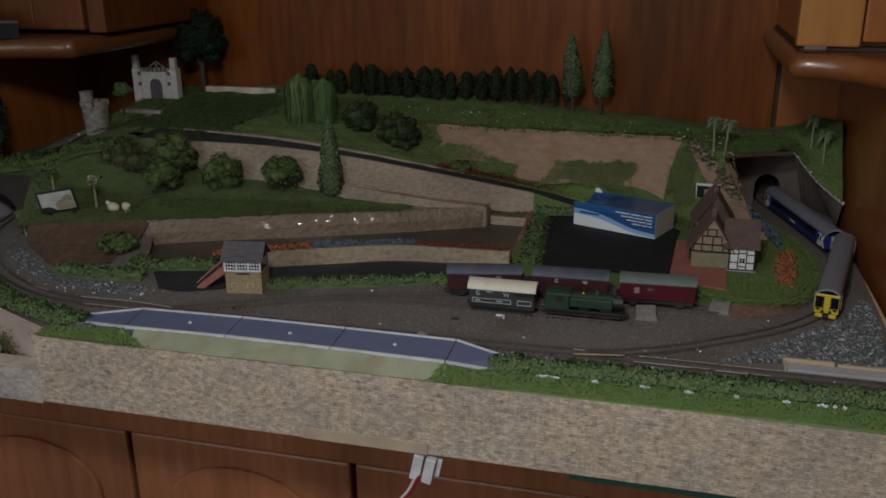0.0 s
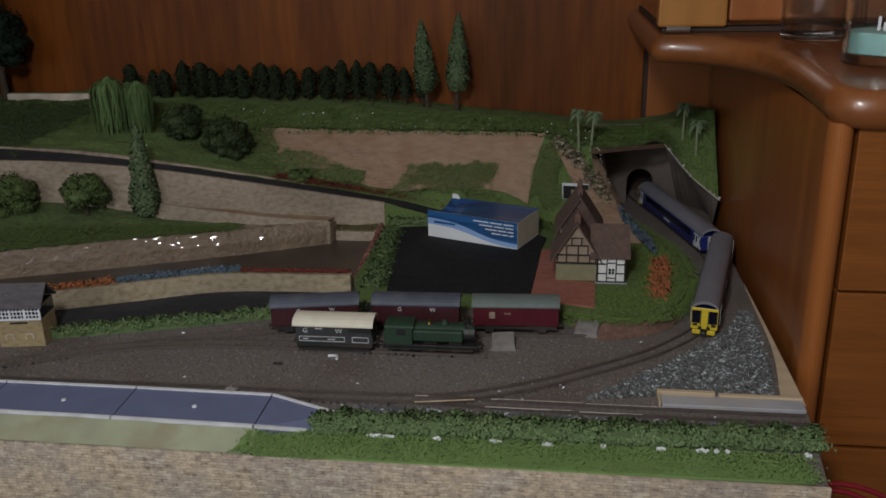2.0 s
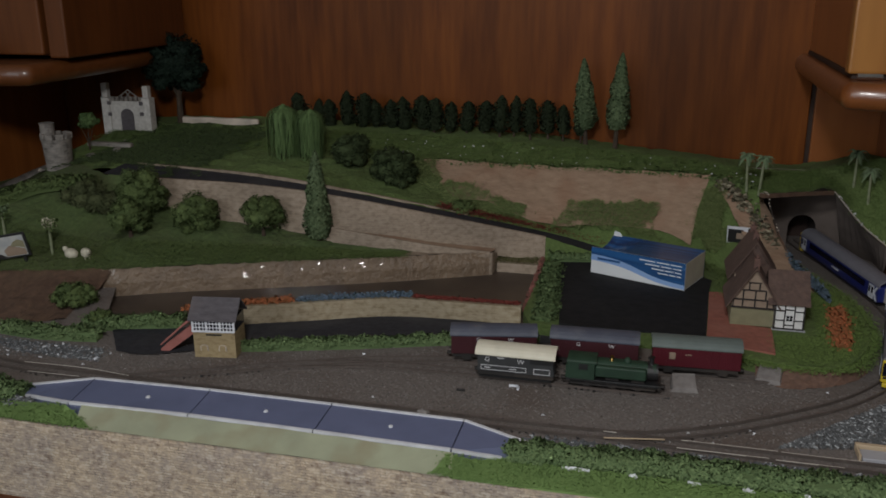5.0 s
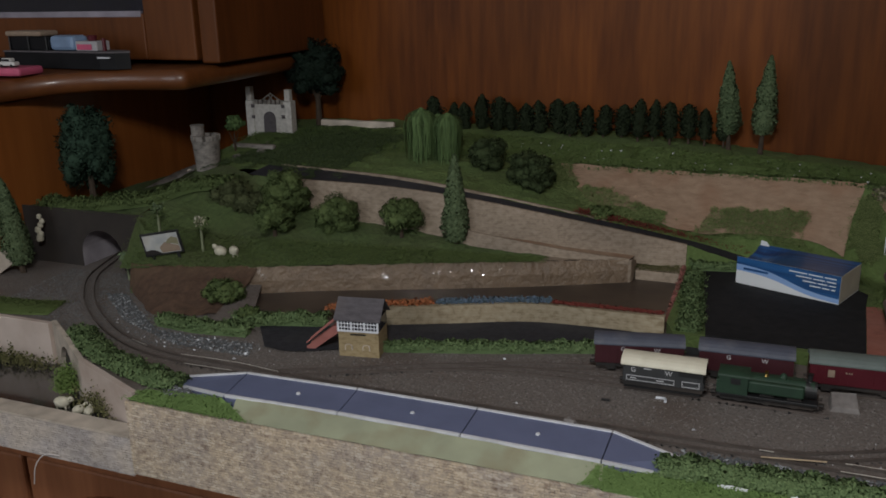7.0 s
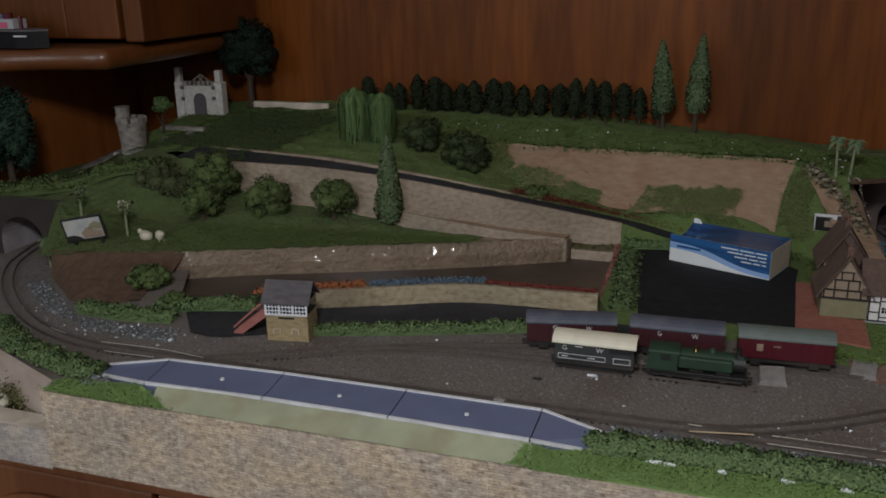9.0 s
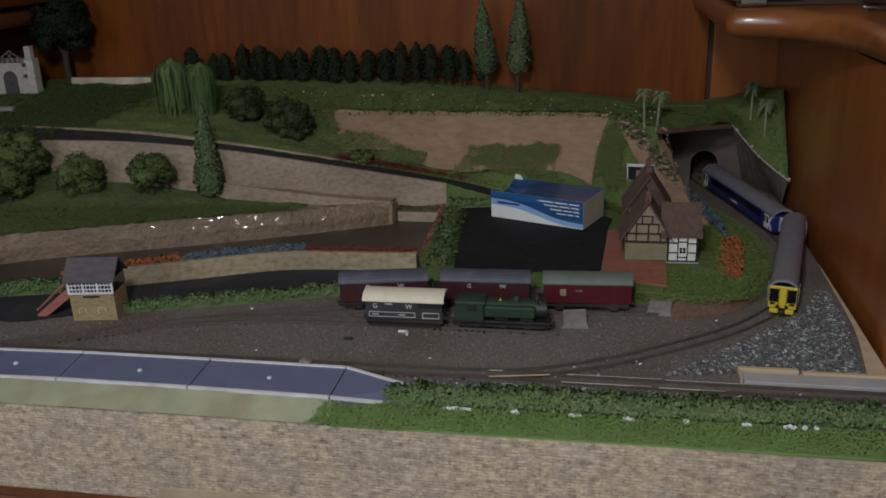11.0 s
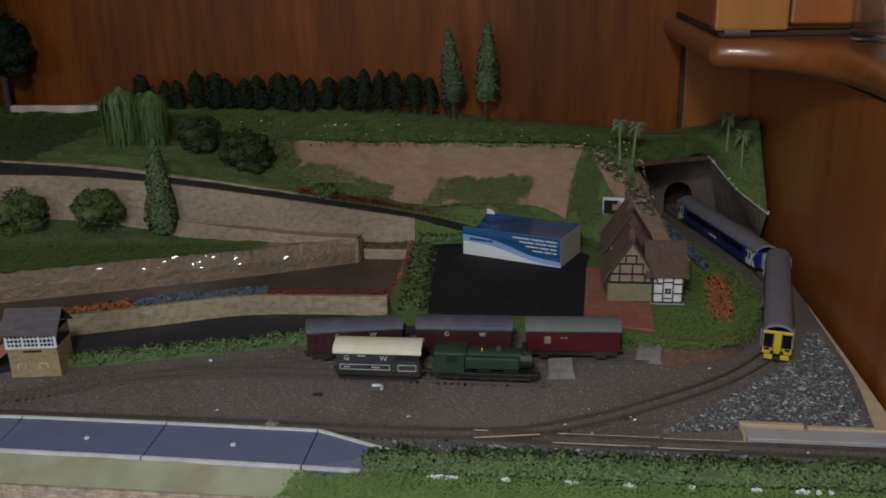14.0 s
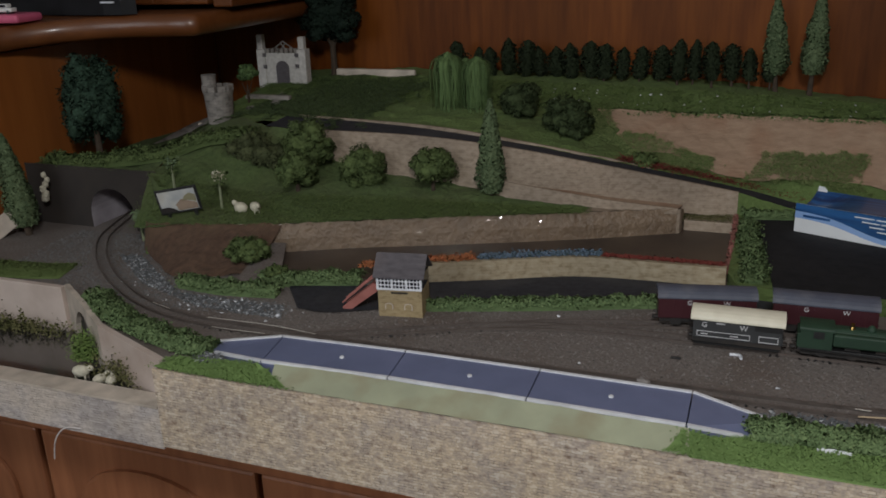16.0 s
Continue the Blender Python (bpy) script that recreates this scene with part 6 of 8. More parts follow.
def conifer(height, radius, mat, label, trunk=0.06, n=2600, group="", name="cypress_tree", blunt=1.6, rag=0.22):
    """A narrow bottle-brush cypress."""
    t = thing(name, label, "tree", group=group)
    b = height * trunk
    part("trunk", cyl(bmesh.new(), (0, 0, -0.004), (0, 0, height * 0.5), radius * 0.22, radius * 0.06, 8), M["trunk"], t)
    n = int(n * 1.6)
    seed = rng.uniform(0, 50)
    u = rng.uniform(0, 1, n) ** 0.8
    prof = radius * np.minimum(1, 0.62 + 2.4 * u) * (1 - u ** blunt) ** 0.8
    a = rng.uniform(0, 2 * math.pi, n)
    wob = np.array([1 + rag * (noise.noise(Vector((math.cos(p) * 1.2, math.sin(p) * 1.2, q * height * 75 + seed))) + 0.5 * noise.noise(Vector((math.cos(p) * 3, math.sin(p) * 3, q * height * 190 + seed)))) for p, q in zip(a, u)])
    r = prof * wob * (0.80 + (0.24 + 0.5 * (rag > 0.5) * u) * rng.uniform(0, 1, n))
    P = np.column_stack([r * np.cos(a), r * np.sin(a), b + u * (height - b)])
    Q = np.column_stack([np.cos(a), np.sin(a), np.full(n, 0.25)]) + rng.normal(scale=0.4, size=(n, 3))
    Q /= np.linalg.norm(Q, axis=1)[:, None]
    core = bmesh.new()
    lathe(core, [(radius * min(1, 0.62 + 2.4 * k) * (1 - k ** blunt) ** 0.8 * 0.78 + 0.0001, b + k * (height - b)) for k in np.linspace(0, 1, 9)], 10)
    link_mesh("crown", flecks_mesh("crown", P, 0.0014, rng, core=core, nrm=Q), M[mat], t)
    return t


def put(t, m):
    t.matrix_basis = m
    return t


cy = put(conifer(0.089, 0.0135, "blueleaf", "single tall green cypress on the lower hill", n=3000), pose(-0.3455, 0.839, 0.031))
pair = put(conifer(0.097, 0.0132, "blueleaf", "tall slender blue-green cypress against the back panel", 0.18, n=2600, group="pair of tall cypresses"), pose(-0.085, 1.050, 0.098, 0, 2, 0))
tall_b = put(conifer(0.091, 0.0130, "blueleaf", "slightly shorter blue-green cypress against the back panel", 0.18, n=2500, group="pair of tall cypresses"), pose(-0.117, 1.050, 0.098, 0, -3, 0))
lc = put(conifer(0.094, 0.0155, "blueleaf", "leaning green cypress at the board end", n=2600), pose(-0.768, 0.7150, 0.004, 2, -4, 0))


def foam(bm, c, r, squash=1.0, sub=3):
    """A lump of foam with a knobbly skin."""
    tmp = ball(bmesh.new(), (0, 0, 0), r, sub, (1, 1, squash))
    for v in tmp.verts:
        q = v.co + Vector(c)
        v.co *= 1 + 0.30 * noise.noise(q * 95) + 0.16 * noise.noise(q * 260)
        v.co += Vector(c)
    me = bpy.data.meshes.new("foam")
    tmp.to_mesh(me)
    tmp.free()
    bm.from_mesh(me)
    bpy.data.meshes.remove(me)
    return bm


def broadleaf(height, radius, mat, label, n=2400, trunk=0.25, squash=0.85, lobes=9, name="tree", leaf=0.0010, group=""):
    """A rounded foam tree of several lobes on a short forked trunk."""
    t = thing(name, label, "tree", group=group)
    bm = cyl(bmesh.new(), (0, 0, -0.006), (0, 0, height * 0.55), radius * 0.13, radius * 0.07, 8)
    for k in range(3):
        a = k * 2.1
        cyl(bm, (0, 0, height * 0.3), (radius * 0.5 * math.cos(a), radius * 0.5 * math.sin(a), height * 0.62), radius * 0.06, radius * 0.03, 6)
    part("trunk", bm, M["trunk"], t)
    zc = height * (trunk + (1 - trunk) / 2)
    zr = height * (1 - trunk) / 2
    P, Q, core = [], [], bmesh.new()
    for k in range(lobes * 4):
        a, e = k * 2.4 + rng.uniform(-0.6, 0.6), rng.uniform(-0.8, 1.2)
        out = rng.uniform(0.20, 0.60) if k < lobes else rng.uniform(0.60, 0.92)
        c = np.array([radius * out * math.cos(a) * math.cos(e), radius * out * math.sin(a) * math.cos(e), zc + zr * out * math.sin(e)])
        lr = radius * (rng.uniform(0.42, 0.60) if k < lobes else rng.uniform(0.16, 0.30))
        m = int((2.0 if k < lobes else 0.60) * n) // lobes
        v = rng.normal(size=(m, 3))
        v /= np.linalg.norm(v, axis=1)[:, None]
        w = c + v * lr * (1, 1, squash)
        bulge = np.array([1 + 0.34 * noise.noise(Vector(q) * 120) + 0.22 * noise.noise(Vector(q) * 330) for q in w])[:, None]
        P.append(c + (w - c) * bulge * (0.84 + 0.30 * rng.uniform(0, 1, (m, 1)) ** 1.3))
        Q.append(v * 0.6 + (w - (0, 0, zc)) / radius * 0.5 + rng.normal(scale=0.35, size=(m, 3)) + (0, 0, 0.2))
        foam(core, tuple(c), lr * 0.76, squash, 3 if k < lobes else 2)
    P, Q = np.concatenate(P), np.concatenate(Q)
    Q /= np.linalg.norm(Q, axis=1)[:, None]
    P[:, 2] = np.maximum(P[:, 2], 0.0)
    link_mesh("crown", flecks_mesh("crown", P, leaf, rng, core=core, nrm=Q, soft=0.82), M[mat], t)
    return t


put(broadleaf(0.050, 0.0225, "leaf", "rounded green foam tree on the lower hill", 3600, 0.20, name="foam_tree"), pose(-0.463, 0.820, 0.027))
put(broadleaf(0.047, 0.0195, "leaf", "rounded green foam tree beside the wall", 3400, 0.20, name="foam_tree"), pose(-0.396, 0.826, 0.032))
put(broadleaf(0.058, 0.0235, "leaf", "tall bushy green foam tree below the castle", 4200, 0.10, lobes=9, name="foam_tree"), pose(-0.516, 0.815, 0.044))
put(broadleaf(0.040, 0.0200, "leaf", "bushy green foam tree on the lower hill slope", 3400, 0.05, name="foam_tree"), pose(-0.512, 0.786, 0.037))
put(broadleaf(0.042, 0.0220, "dullleaf", "dull olive foam bush beside the hedge", 3000, 0.05, name="foam_bush"), pose(-0.580, 0.817, 0.046))
put(broadleaf(0.036, 0.0190, "dullleaf", "dull olive foam bush below the tower", 2600, 0.05, name="foam_bush"), pose(-0.550, 0.810, 0.044))
put(broadleaf(0.046, 0.0245, "darkleaf", "dark green foam bush beside the hill road", 4200, 0.02, name="foam_bush"), pose(-0.297, 0.924, 0.064))
put(broadleaf(0.042, 0.0205, "darkleaf", "dark green foam bush beside the willows", 3400, 0.02, name="foam_bush"), pose(-0.348, 0.940, 0.078))
put(broadleaf(0.012, 0.013, "leaf", "small green bush at the roadside", 600, 0.02, name="foam_bush"), pose(-0.222, 0.908, 0.050))
put(broadleaf(0.023, 0.019, "leaf", "green bush beside the towpath ramp", 1500, 0.02, name="foam_bush"), pose(-0.511, 0.696, 0.002))
put(broadleaf(0.014, 0.010, "leaf", "green bush beside the dark road", 500, 0.02, name="foam_bush"), pose(-0.468, 0.668, 0.002))
put(broadleaf(0.108, 0.035, "castledark", "large dark green tree behind the castle", 6000, 0.26, lobes=11, name="broadleaf_tree", leaf=0.0015), pose(-0.604, 1.045, 0.104))
put(broadleaf(0.102, 0.029, "tealleaf", "dark blue-green tree on the tunnel hill", 6500, 0.04, lobes=15, squash=1.5, name="broadleaf_tree", leaf=0.0015), pose(-0.745, 0.800, 0.057))


def finish_mesh(bm):
    me = bpy.data.meshes.new("strands")
    bm.to_mesh(me)
    bm.free()
    return me


def willow(height, radius, label):
    """A weeping willow with hanging strands."""
    t = thing("willow_tree", label, "tree", group="weeping willows")
    part("trunk", cyl(bmesh.new(), (0, 0, -0.006), (0, 0, height * 0.8), 0.0022, 0.0010, 8), M["trunk"], t)
    bm = bmesh.new()
    for k in range(300):
        a, r = rng.uniform(0, 6.28), radius * rng.uniform(0.10, 1.0)
        drop = height * rng.uniform(0.55, 0.92)
        prev, side = None, Vector((-math.sin(a), math.cos(a), 0))
        for u in np.linspace(0, 1, 9):
            rr = r * min(1, 0.22 + 1.9 * u ** 0.8) * (1 - 0.05 * u)
            c = Vector((rr * math.cos(a), rr * math.sin(a), height - 0.25 * r - drop * u ** 1.35 + 0.004 * math.sin(3.1 * min(1, 2.2 * u)))) + side * (0.0009 * math.sin(9 * u + k))
            w = 0.00085 * (1 - 0.5 * u) * (0.8 + 0.4 * math.sin(k))
            row = [bm.verts.new(c - side * w), bm.verts.new(c + side * w)]
            if prev:
                bm.faces.new((prev[0], prev[1], row[1], row[0]))
            prev = row
    link_mesh("weeping_foliage", finish_mesh(bm), M["willow"], t, "hanging pale green strands")
    core = bmesh.new()
    lathe(core, [(radius * 0.40, height * 0.40), (radius * 0.30, height * 0.6), (radius * 0.06, height * 0.88)], 9)
    P = np.clip(rng.normal(size=(700, 3)), -1.5, 1.3) * (radius * 0.30, radius * 0.30, height * 0.09) + (0, 0, height * 0.70)
    link_mesh("crown", flecks_mesh("crown", P, 0.0010, rng, core=core), M["blueleaf"], t)
    return t


put(willow(0.064, 0.020, "pale green weeping willow beside the road"), pose(-0.4235, 0.945, 0.082))
put(willow(0.060, 0.017, "pale green weeping willow with hanging strands"), pose(-0.393, 0.944, 0.082))
put(willow(0.050, 0.010, "narrow pale green weeping willow"), pose(-0.409, 0.957, 0.088))

# row of dark trees along the back
for k in range(19):
    x = -0.448 + 0.0180 * k + rng.uniform(-0.002, 0.002)
    tall = 0.043 + rng.uniform(-0.009, 0.007)
    put(conifer(tall, rng.uniform(0.0050, 0.0088), "rowleaf", "small ragged dark green tree in the row along the back", 0.10, 1100, "row of dark trees", "row_tree", rng.uniform(2.2, 6.0), 0.85), pose(x, 1.056 + rng.uniform(-0.006, 0.006), 0.103, rng.uniform(-5, 5), rng.uniform(-6, 6), 0))


def palm(height, label, lean=0.0):
    t = thing("palm_tree", label, "tree", group="palm trees")
    bm = cyl(bmesh.new(), (0, 0, -0.004), (lean, 0, height), 0.0013, 0.0010, 8)
    part("trunk", bm, M["palmtrunk"], t, "pale ringed trunk")
    for k in range(21):
        a = k * 2 * math.pi / 21 * 4.1 + 0.3
        up, droop = ((0.95, 1.15), (0.45, 1.2), (0.1, 1.1))[k % 3]
        L = height * (0.29 + 0.06 * math.sin(k * 2.7))
        bm = bmesh.new()
        prev = None
        for u in np.linspace(0, 1, 6):
            r, z = L * u, height + L * (up * u - droop * u * u)
            w = 0.0021 * math.sin(math.pi * (0.12 + 0.86 * u))
            c = Vector((lean + r * math.cos(a), r * math.sin(a), z))
            s = Vector((-math.sin(a), math.cos(a), 0)) * w
            row = [bm.verts.new(c - s + Vector((0, 0, -w * 0.6))), bm.verts.new(c), bm.verts.new(c + s + Vector((0, 0, -w * 0.6)))]
            if prev:
                for q in range(2):
                    bm.faces.new((prev[q], prev[q + 1], row[q + 1], row[q]))
            prev = row
        part("frond", bm, M["palm"], t)
    return t


put(palm(0.031, "small pale palm on the ridge beside the field", -0.002), pose(0.044, 0.938, 0.083))
put(palm(0.032, "small pale palm on the ridge over the cutting", 0.002), pose(0.055, 0.938, 0.080))
put(palm(0.036, "small pale palm on the tunnel hill"), pose(0.145, 0.985, 0.076))
put(palm(0.036, "small pale palm on the tunnel hill slope", -0.001), pose(0.157, 0.972, 0.062))
put(palm(0.023, "small pale palm at the tunnel mouth", -0.002), pose(-0.637, 0.720, 0.008))


def blossom(height, label, tone="whiteflock"):
    t = thing("blossom_tree", label, "tree")
    part("trunk", cyl(bmesh.new(), (0, 0, -0.003), (0, 0, height), 0.0014, 0.0010, 8), M["palmtrunk"], t)
    v = rng.normal(size=(110, 3)) * (0.0030, 0.0030, 0.0035) + (0, 0, height - 0.002)
    link_mesh("leaves", flecks_mesh("leaves", v, 0.0016, rng), M["leaf"], t)
    v = np.clip(rng.normal(size=(140, 3)), -1.6, 1.6) * (0.0030, 0.0028, 0.0026) + (0, 0, height + 0.001)
    link_mesh("blossom", flecks_mesh("blossom", v, 0.0013, rng), M[tone], t, "pale blossom")
    return t


put(blossom(0.036, "small tree with cream blossom on the hill"), pose(-0.563, 0.740, 0.027))
put(blossom(0.032, "small pale tree beside the billboard", "palm"), pose(-0.613, 0.742, 0.040))
put(broadleaf(0.050, 0.012, "willow", "slim pale yellowish tree beside the castle", 900, 0.58, lobes=5, name="slim_tree"), pose(-0.640, 0.915, 0.086))

# ---- buildings ----


def gable_roof(bm, x0, x1, y0, y1, eave, ridge, over=0.002, thick=0.0012, along="y"):
    """Two sloping roof slabs with a ridge along y or x."""
    if along == "y":
        c = (x0 + x1) / 2
        k = (ridge - eave) / (c - x0)
        out = [(x0 - over, eave - over * k), (c, ridge), (x1 + over, eave - over * k), (x1 + over, eave - over * k + thick), (c, ridge + thick * 1.4), (x0 - over, eave - over * k + thick)]
        extrude_y(bm, out, y0 - over, y1 + over)
    else:
        c = (y0 + y1) / 2
        k = (ridge - eave) / (c - y0)
        out = [(y0 - over, eave - over * k), (c, ridge), (y1 + over, eave - over * k), (y1 + over, eave - over * k + thick), (c, ridge + thick * 1.4), (y0 - over, eave - over * k + thick)]
        tmp = bmesh.new()
        extrude_y(tmp, out, 0, x1 - x0 + 2 * over)
        bmesh.ops.transform(tmp, matrix=Matrix(((0, 1, 0, x0 - over), (1, 0, 0, 0), (0, 0, 1, 0), (0, 0, 0, 1))), verts=tmp.verts[:])
        bmesh.ops.reverse_faces(tmp, faces=tmp.faces[:])
        me = bpy.data.meshes.new("tmp")
        tmp.to_mesh(me)
        bm.from_mesh(me)
        bpy.data.meshes.remove(me)
        tmp.free()
    return bm


cot = thing("timbered_cottage", "half-timbered cottage with brown tiled roofs and brick chimneys", "house", pose(0, 0, 0.0118))
G0 = 0.0118
bm = bmesh.new()
extrude_y(bm, [(0.0255, 0), (0.0570, 0), (0.0570, 0.0150), (0.0255, 0.0150)], 0.7680, 0.80)
part("lower_wall", bm, M["olivewall"], cot, "plain olive rendered lower wall")
bm = bmesh.new()
extrude_y(bm, [(0.0255, 0.0151), (0.0570, 0.0151), (0.0570, 0.022), (0.0413, 0.0455), (0.0255, 0.022)], 0.7670, 0.80)
part("gable_wall", bm, M["tanwall"], cot, "tan gable wall")
beams = [((0.0250, 0.7660, 0.0146), (0.0575, 0.7669, 0.0158)), ((0.0270, 0.7660, 0.0212), (0.0560, 0.7669, 0.0222)), ((0.0325, 0.7660, 0.0290), (0.0500, 0.7669, 0.0299)), ((0.0365, 0.7660, 0.0352), (0.0460, 0.7669, 0.0359))]
beams += [((x - 0.0005, 0.7661, 0.0158), (x + 0.0005, 0.7668, 0.0222)) for x in (0.0265, 0.0335, 0.0425, 0.0515, 0.0562)]
beams += [((x - 0.0005, 0.7661, 0.0222), (x + 0.0005, 0.7668, 0.0295)) for x in (0.0335, 0.0425, 0.0500)]
beams += [((x - 0.0005, 0.7661, 0.0299), (x + 0.0005, 0.7668, 0.0355)) for x in (0.0375, 0.0450)]
for lo, hi in beams:
    part("beam", boxes([(lo, hi)]), M["timber"], cot)
part("white_wing", boxes([((0.0575, 0.7660, 0.0002), (0.0790, 0.800, 0.0215))]), M["whitewall"], cot, "white rendered wing")
for lo, hi in [((0.0573, 0.7650, 0.0000), (0.0583, 0.7659, 0.0215)), ((0.0645, 0.7650, 0.0010), (0.0653, 0.7659, 0.0215)), ((0.0715, 0.7650, 0.0010), (0.0723, 0.7659, 0.0215)), ((0.0782, 0.7650, 0.0), (0.0794, 0.7659, 0.0215)),
               ((0.0583, 0.7651, 0.0), (0.0782, 0.7658, 0.0011)), ((0.0583, 0.7651, 0.0205), (0.0782, 0.7658, 0.0215)), ((0.0583, 0.7651, 0.0148), (0.0645, 0.7658, 0.0156)), ((0.0653, 0.7651, 0.0158), (0.0715, 0.7658, 0.0165)),
               ((0.0723, 0.7651, 0.0146), (0.0782, 0.7658, 0.0153)), ((0.0583, 0.7651, 0.0070), (0.0645, 0.7658, 0.0077)), ((0.0653, 0.7651, 0.0034), (0.0715, 0.7658, 0.0040)), ((0.0723, 0.7651, 0.0072), (0.0782, 0.7658, 0.0079))]:
    part("beam", boxes([(lo, hi)]), M["timber"], cot)
for dx in (0, 0.0024):
    for dz in (0, 0.0024):
        part("window_pane", boxes([((0.0663 + dx, 0.7650, 0.0072 + dz), (0.0681 + dx, 0.7657, 0.0090 + dz))]), M["window"], cot)
part("plinth", boxes([((0.0560, 0.7645, -0.0008), (0.0805, 0.7672, 0.0001))]), M["greypad"], cot)
part("front_roof", gable_roof(bmesh.new(), 0.0245, 0.0580, 0.766, 0.806, 0.0205, 0.0470, 0.0035), M["rooftile"], cot)
part("wing_roof", gable_roof(bmesh.new(), 0.0545, 0.0800, 0.766, 0.806, 0.0222, 0.0400, 0.0025, along="x"), M["rooftile"], cot)
part("rear_wall", boxes([((0.0285, 0.8005, 0), (0.0600, 0.846, 0.030))]), M["tanwall"], cot)
part("rear_gable", extrude_y(bmesh.new(), [(0.0285, 0.0301), (0.0600, 0.0301), (0.0440, 0.0550)], 0.8062, 0.845), M["rooftile"], cot)
part("rear_roof", gable_roof(bmesh.new(), 0.0270, 0.0610, 0.806, 0.848, 0.0300, 0.0560, 0.0035), M["rooftile"], cot)
for x, y, z in ((0.0415, 0.7700, 0.0440), (0.0440, 0.8200, 0.0500), (0.0440, 0.8440, 0.0500)):
    ch = part("chimney", boxes([((x - 0.0022, y - 0.0022, z), (x + 0.0022, y + 0.0022, z + 0.0105))], 0.0003), M["brickred"], cot, "red brick chimney")
    part("chimney_pot", cyl(bmesh.new(), (x, y, z + 0.0105), (x, y, z + 0.0130), 0.0010, 0.0008, 8), M["brickred"], ch)

card = thing("printed_card", "small black and white printed card behind the cottage", "card", pose(0.042, 0.925, 0.0295, 12, 0, -8))
part("board", boxes([((-0.0125, 0, 0), (0.0125, 0.0010, 0.020))]), M["whitepaint"], card)
part("dark_print", boxes([((-0.0115, -0.0005, 0.004), (0.002, -0.0001, 0.0175))]), M["black"], card)
part("dark_print", boxes([((0.006, -0.0005, 0.001), (0.0122, -0.0001, 0.0195))]), M["black"], card)
part("tan_print", boxes([((-0.004, -0.0009, 0.008), (0.003, -0.0006, 0.014))]), M["tanwall"], card)

# signal box
sb = thing("signal_box", "small buff signal box with grey roof and red steps", "signal box", pose(-0.3505, 0.6495, 0.0, 0, 0, 9))
part("lower_wall", boxes([((-0.0160, -0.0115, 0), (0.0160, 0.0115, 0.0205))], 0.0003), M["boxwood"], sb, "buff plank lower storey")
part("cabin", boxes([((-0.0160, -0.0115, 0.0207), (0.0160, 0.0115, 0.0305))]), M["window"], sb, "glazed cabin")
for k in range(13):
    x, w = -0.0156 + 0.0026 * k, 0.0008 if k % 4 == 0 else 0.00028
    part("glazing_bar", boxes([((x - w, -0.0123, 0.0210), (x + w, -0.0116, 0.0305))]), M["whitepaint"], sb)
for z, w in ((0.0213, 0.0007), (0.0243, 0.0003), (0.0273, 0.0003), (0.0301, 0.0006)):
    part("glazing_bar", boxes([((-0.0163, -0.0126, z - w), (0.0163, -0.0117, z + w))]), M["whitepaint"], sb)
part("name_board", boxes([((-0.006, -0.0123, 0.0180), (0.006, -0.0116, 0.0190))]), M["black"], sb)
for x in (-0.008, 0.006):
    for r, d, mat, name in ((0.0030, 0.0005, "palecard", "window_surround"), (0.0022, 0.0008, "boxwood", "lower_window")):
        out = [(x - r, 0.0055)] + [(x - r * math.cos(a), 0.0088 + 0.55 * r * math.sin(a)) for a in np.linspace(0, math.pi, 9)] + [(x + r, 0.0055)]
        part(name, extrude_y(bmesh.new(), out[::-1], -0.0116 - d, -0.01155), M[mat], sb)
bm = bmesh.new()
gable_roof(bm, -0.0172, 0.0172, -0.0128, 0.0128, 0.0308, 0.0425, 0.0012, along="x")
part("roof", bm, M["roofslate"], sb, "dark slate roof")
bm = bmesh.new()
for k in range(8):
    u = k / 7
    box(bm, (-0.0175 - 0.022 * u, -0.004, 0.0185 * (1 - u)), (-0.0215 - 0.022 * u, 0.004, 0.0185 * (1 - u) + 0.0012))
part("steps", bm, M["stepred"], sb, "red wooden steps")
for y in (-0.0045, 0.0045):
    part("handrail", tube([(-0.016, y, 0.0265), (-0.022, y, 0.0255), (-0.045, y, 0.0060)], 0.0007, 12), M["stepred"], sb)
    bm = bmesh.new()
    extrude_y(bm, [(-0.0170, 0.0170), (-0.0170, 0.0215), (-0.0215, 0.0215), (-0.0450, 0.0030), (-0.0450, 0.0), (-0.0400, 0.0)], y - 0.0004, y + 0.0004)
    part("stringer", bm, M["stepred"], sb)
part("landing", boxes([((-0.0205, -0.006, 0.0185), (-0.0162, 0.006, 0.0200))]), M["stepred"], sb)

# castle
cg = thing("castle_gatehouse", "whitewashed castle gatehouse with battlements and arched door", "castle", pose(-0.6465, 1.0, 0.1000, 0, 0, 4) @ Matrix.Scale(0.94, 4))
arch = [(0.0085 * math.cos(a), 0.0205 + 0.0085 * math.sin(a)) for a in np.linspace(0, math.pi, 11)]
part("front_wall", boxes([((-0.030, 0.0, -0.006), (0.029, 0.010, 0.038))], 0.0006), M["castlewhite"], cg)
part("door", extrude_y(bmesh.new(), ([(0.0085, 0.0)] + arch + [(-0.0085, 0.0)])[::-1], -0.0010, -0.0001), M["roofslate"], cg, "dark arched door")
for x in (-0.030, 0.024):
    part("turret", boxes([((x - 0.003, -0.002, -0.006), (x + 0.008, 0.012, 0.0425))], 0.0008), M["castlewhite"], cg)
for x, z in ((-0.0295, 0.060), (0.0255, 0.057)):
    part("turret_top", boxes([((x - 0.003, 0.0, 0.0426), (x + 0.0045, 0.008, z))], 0.0006), M["castlewhite"], cg)
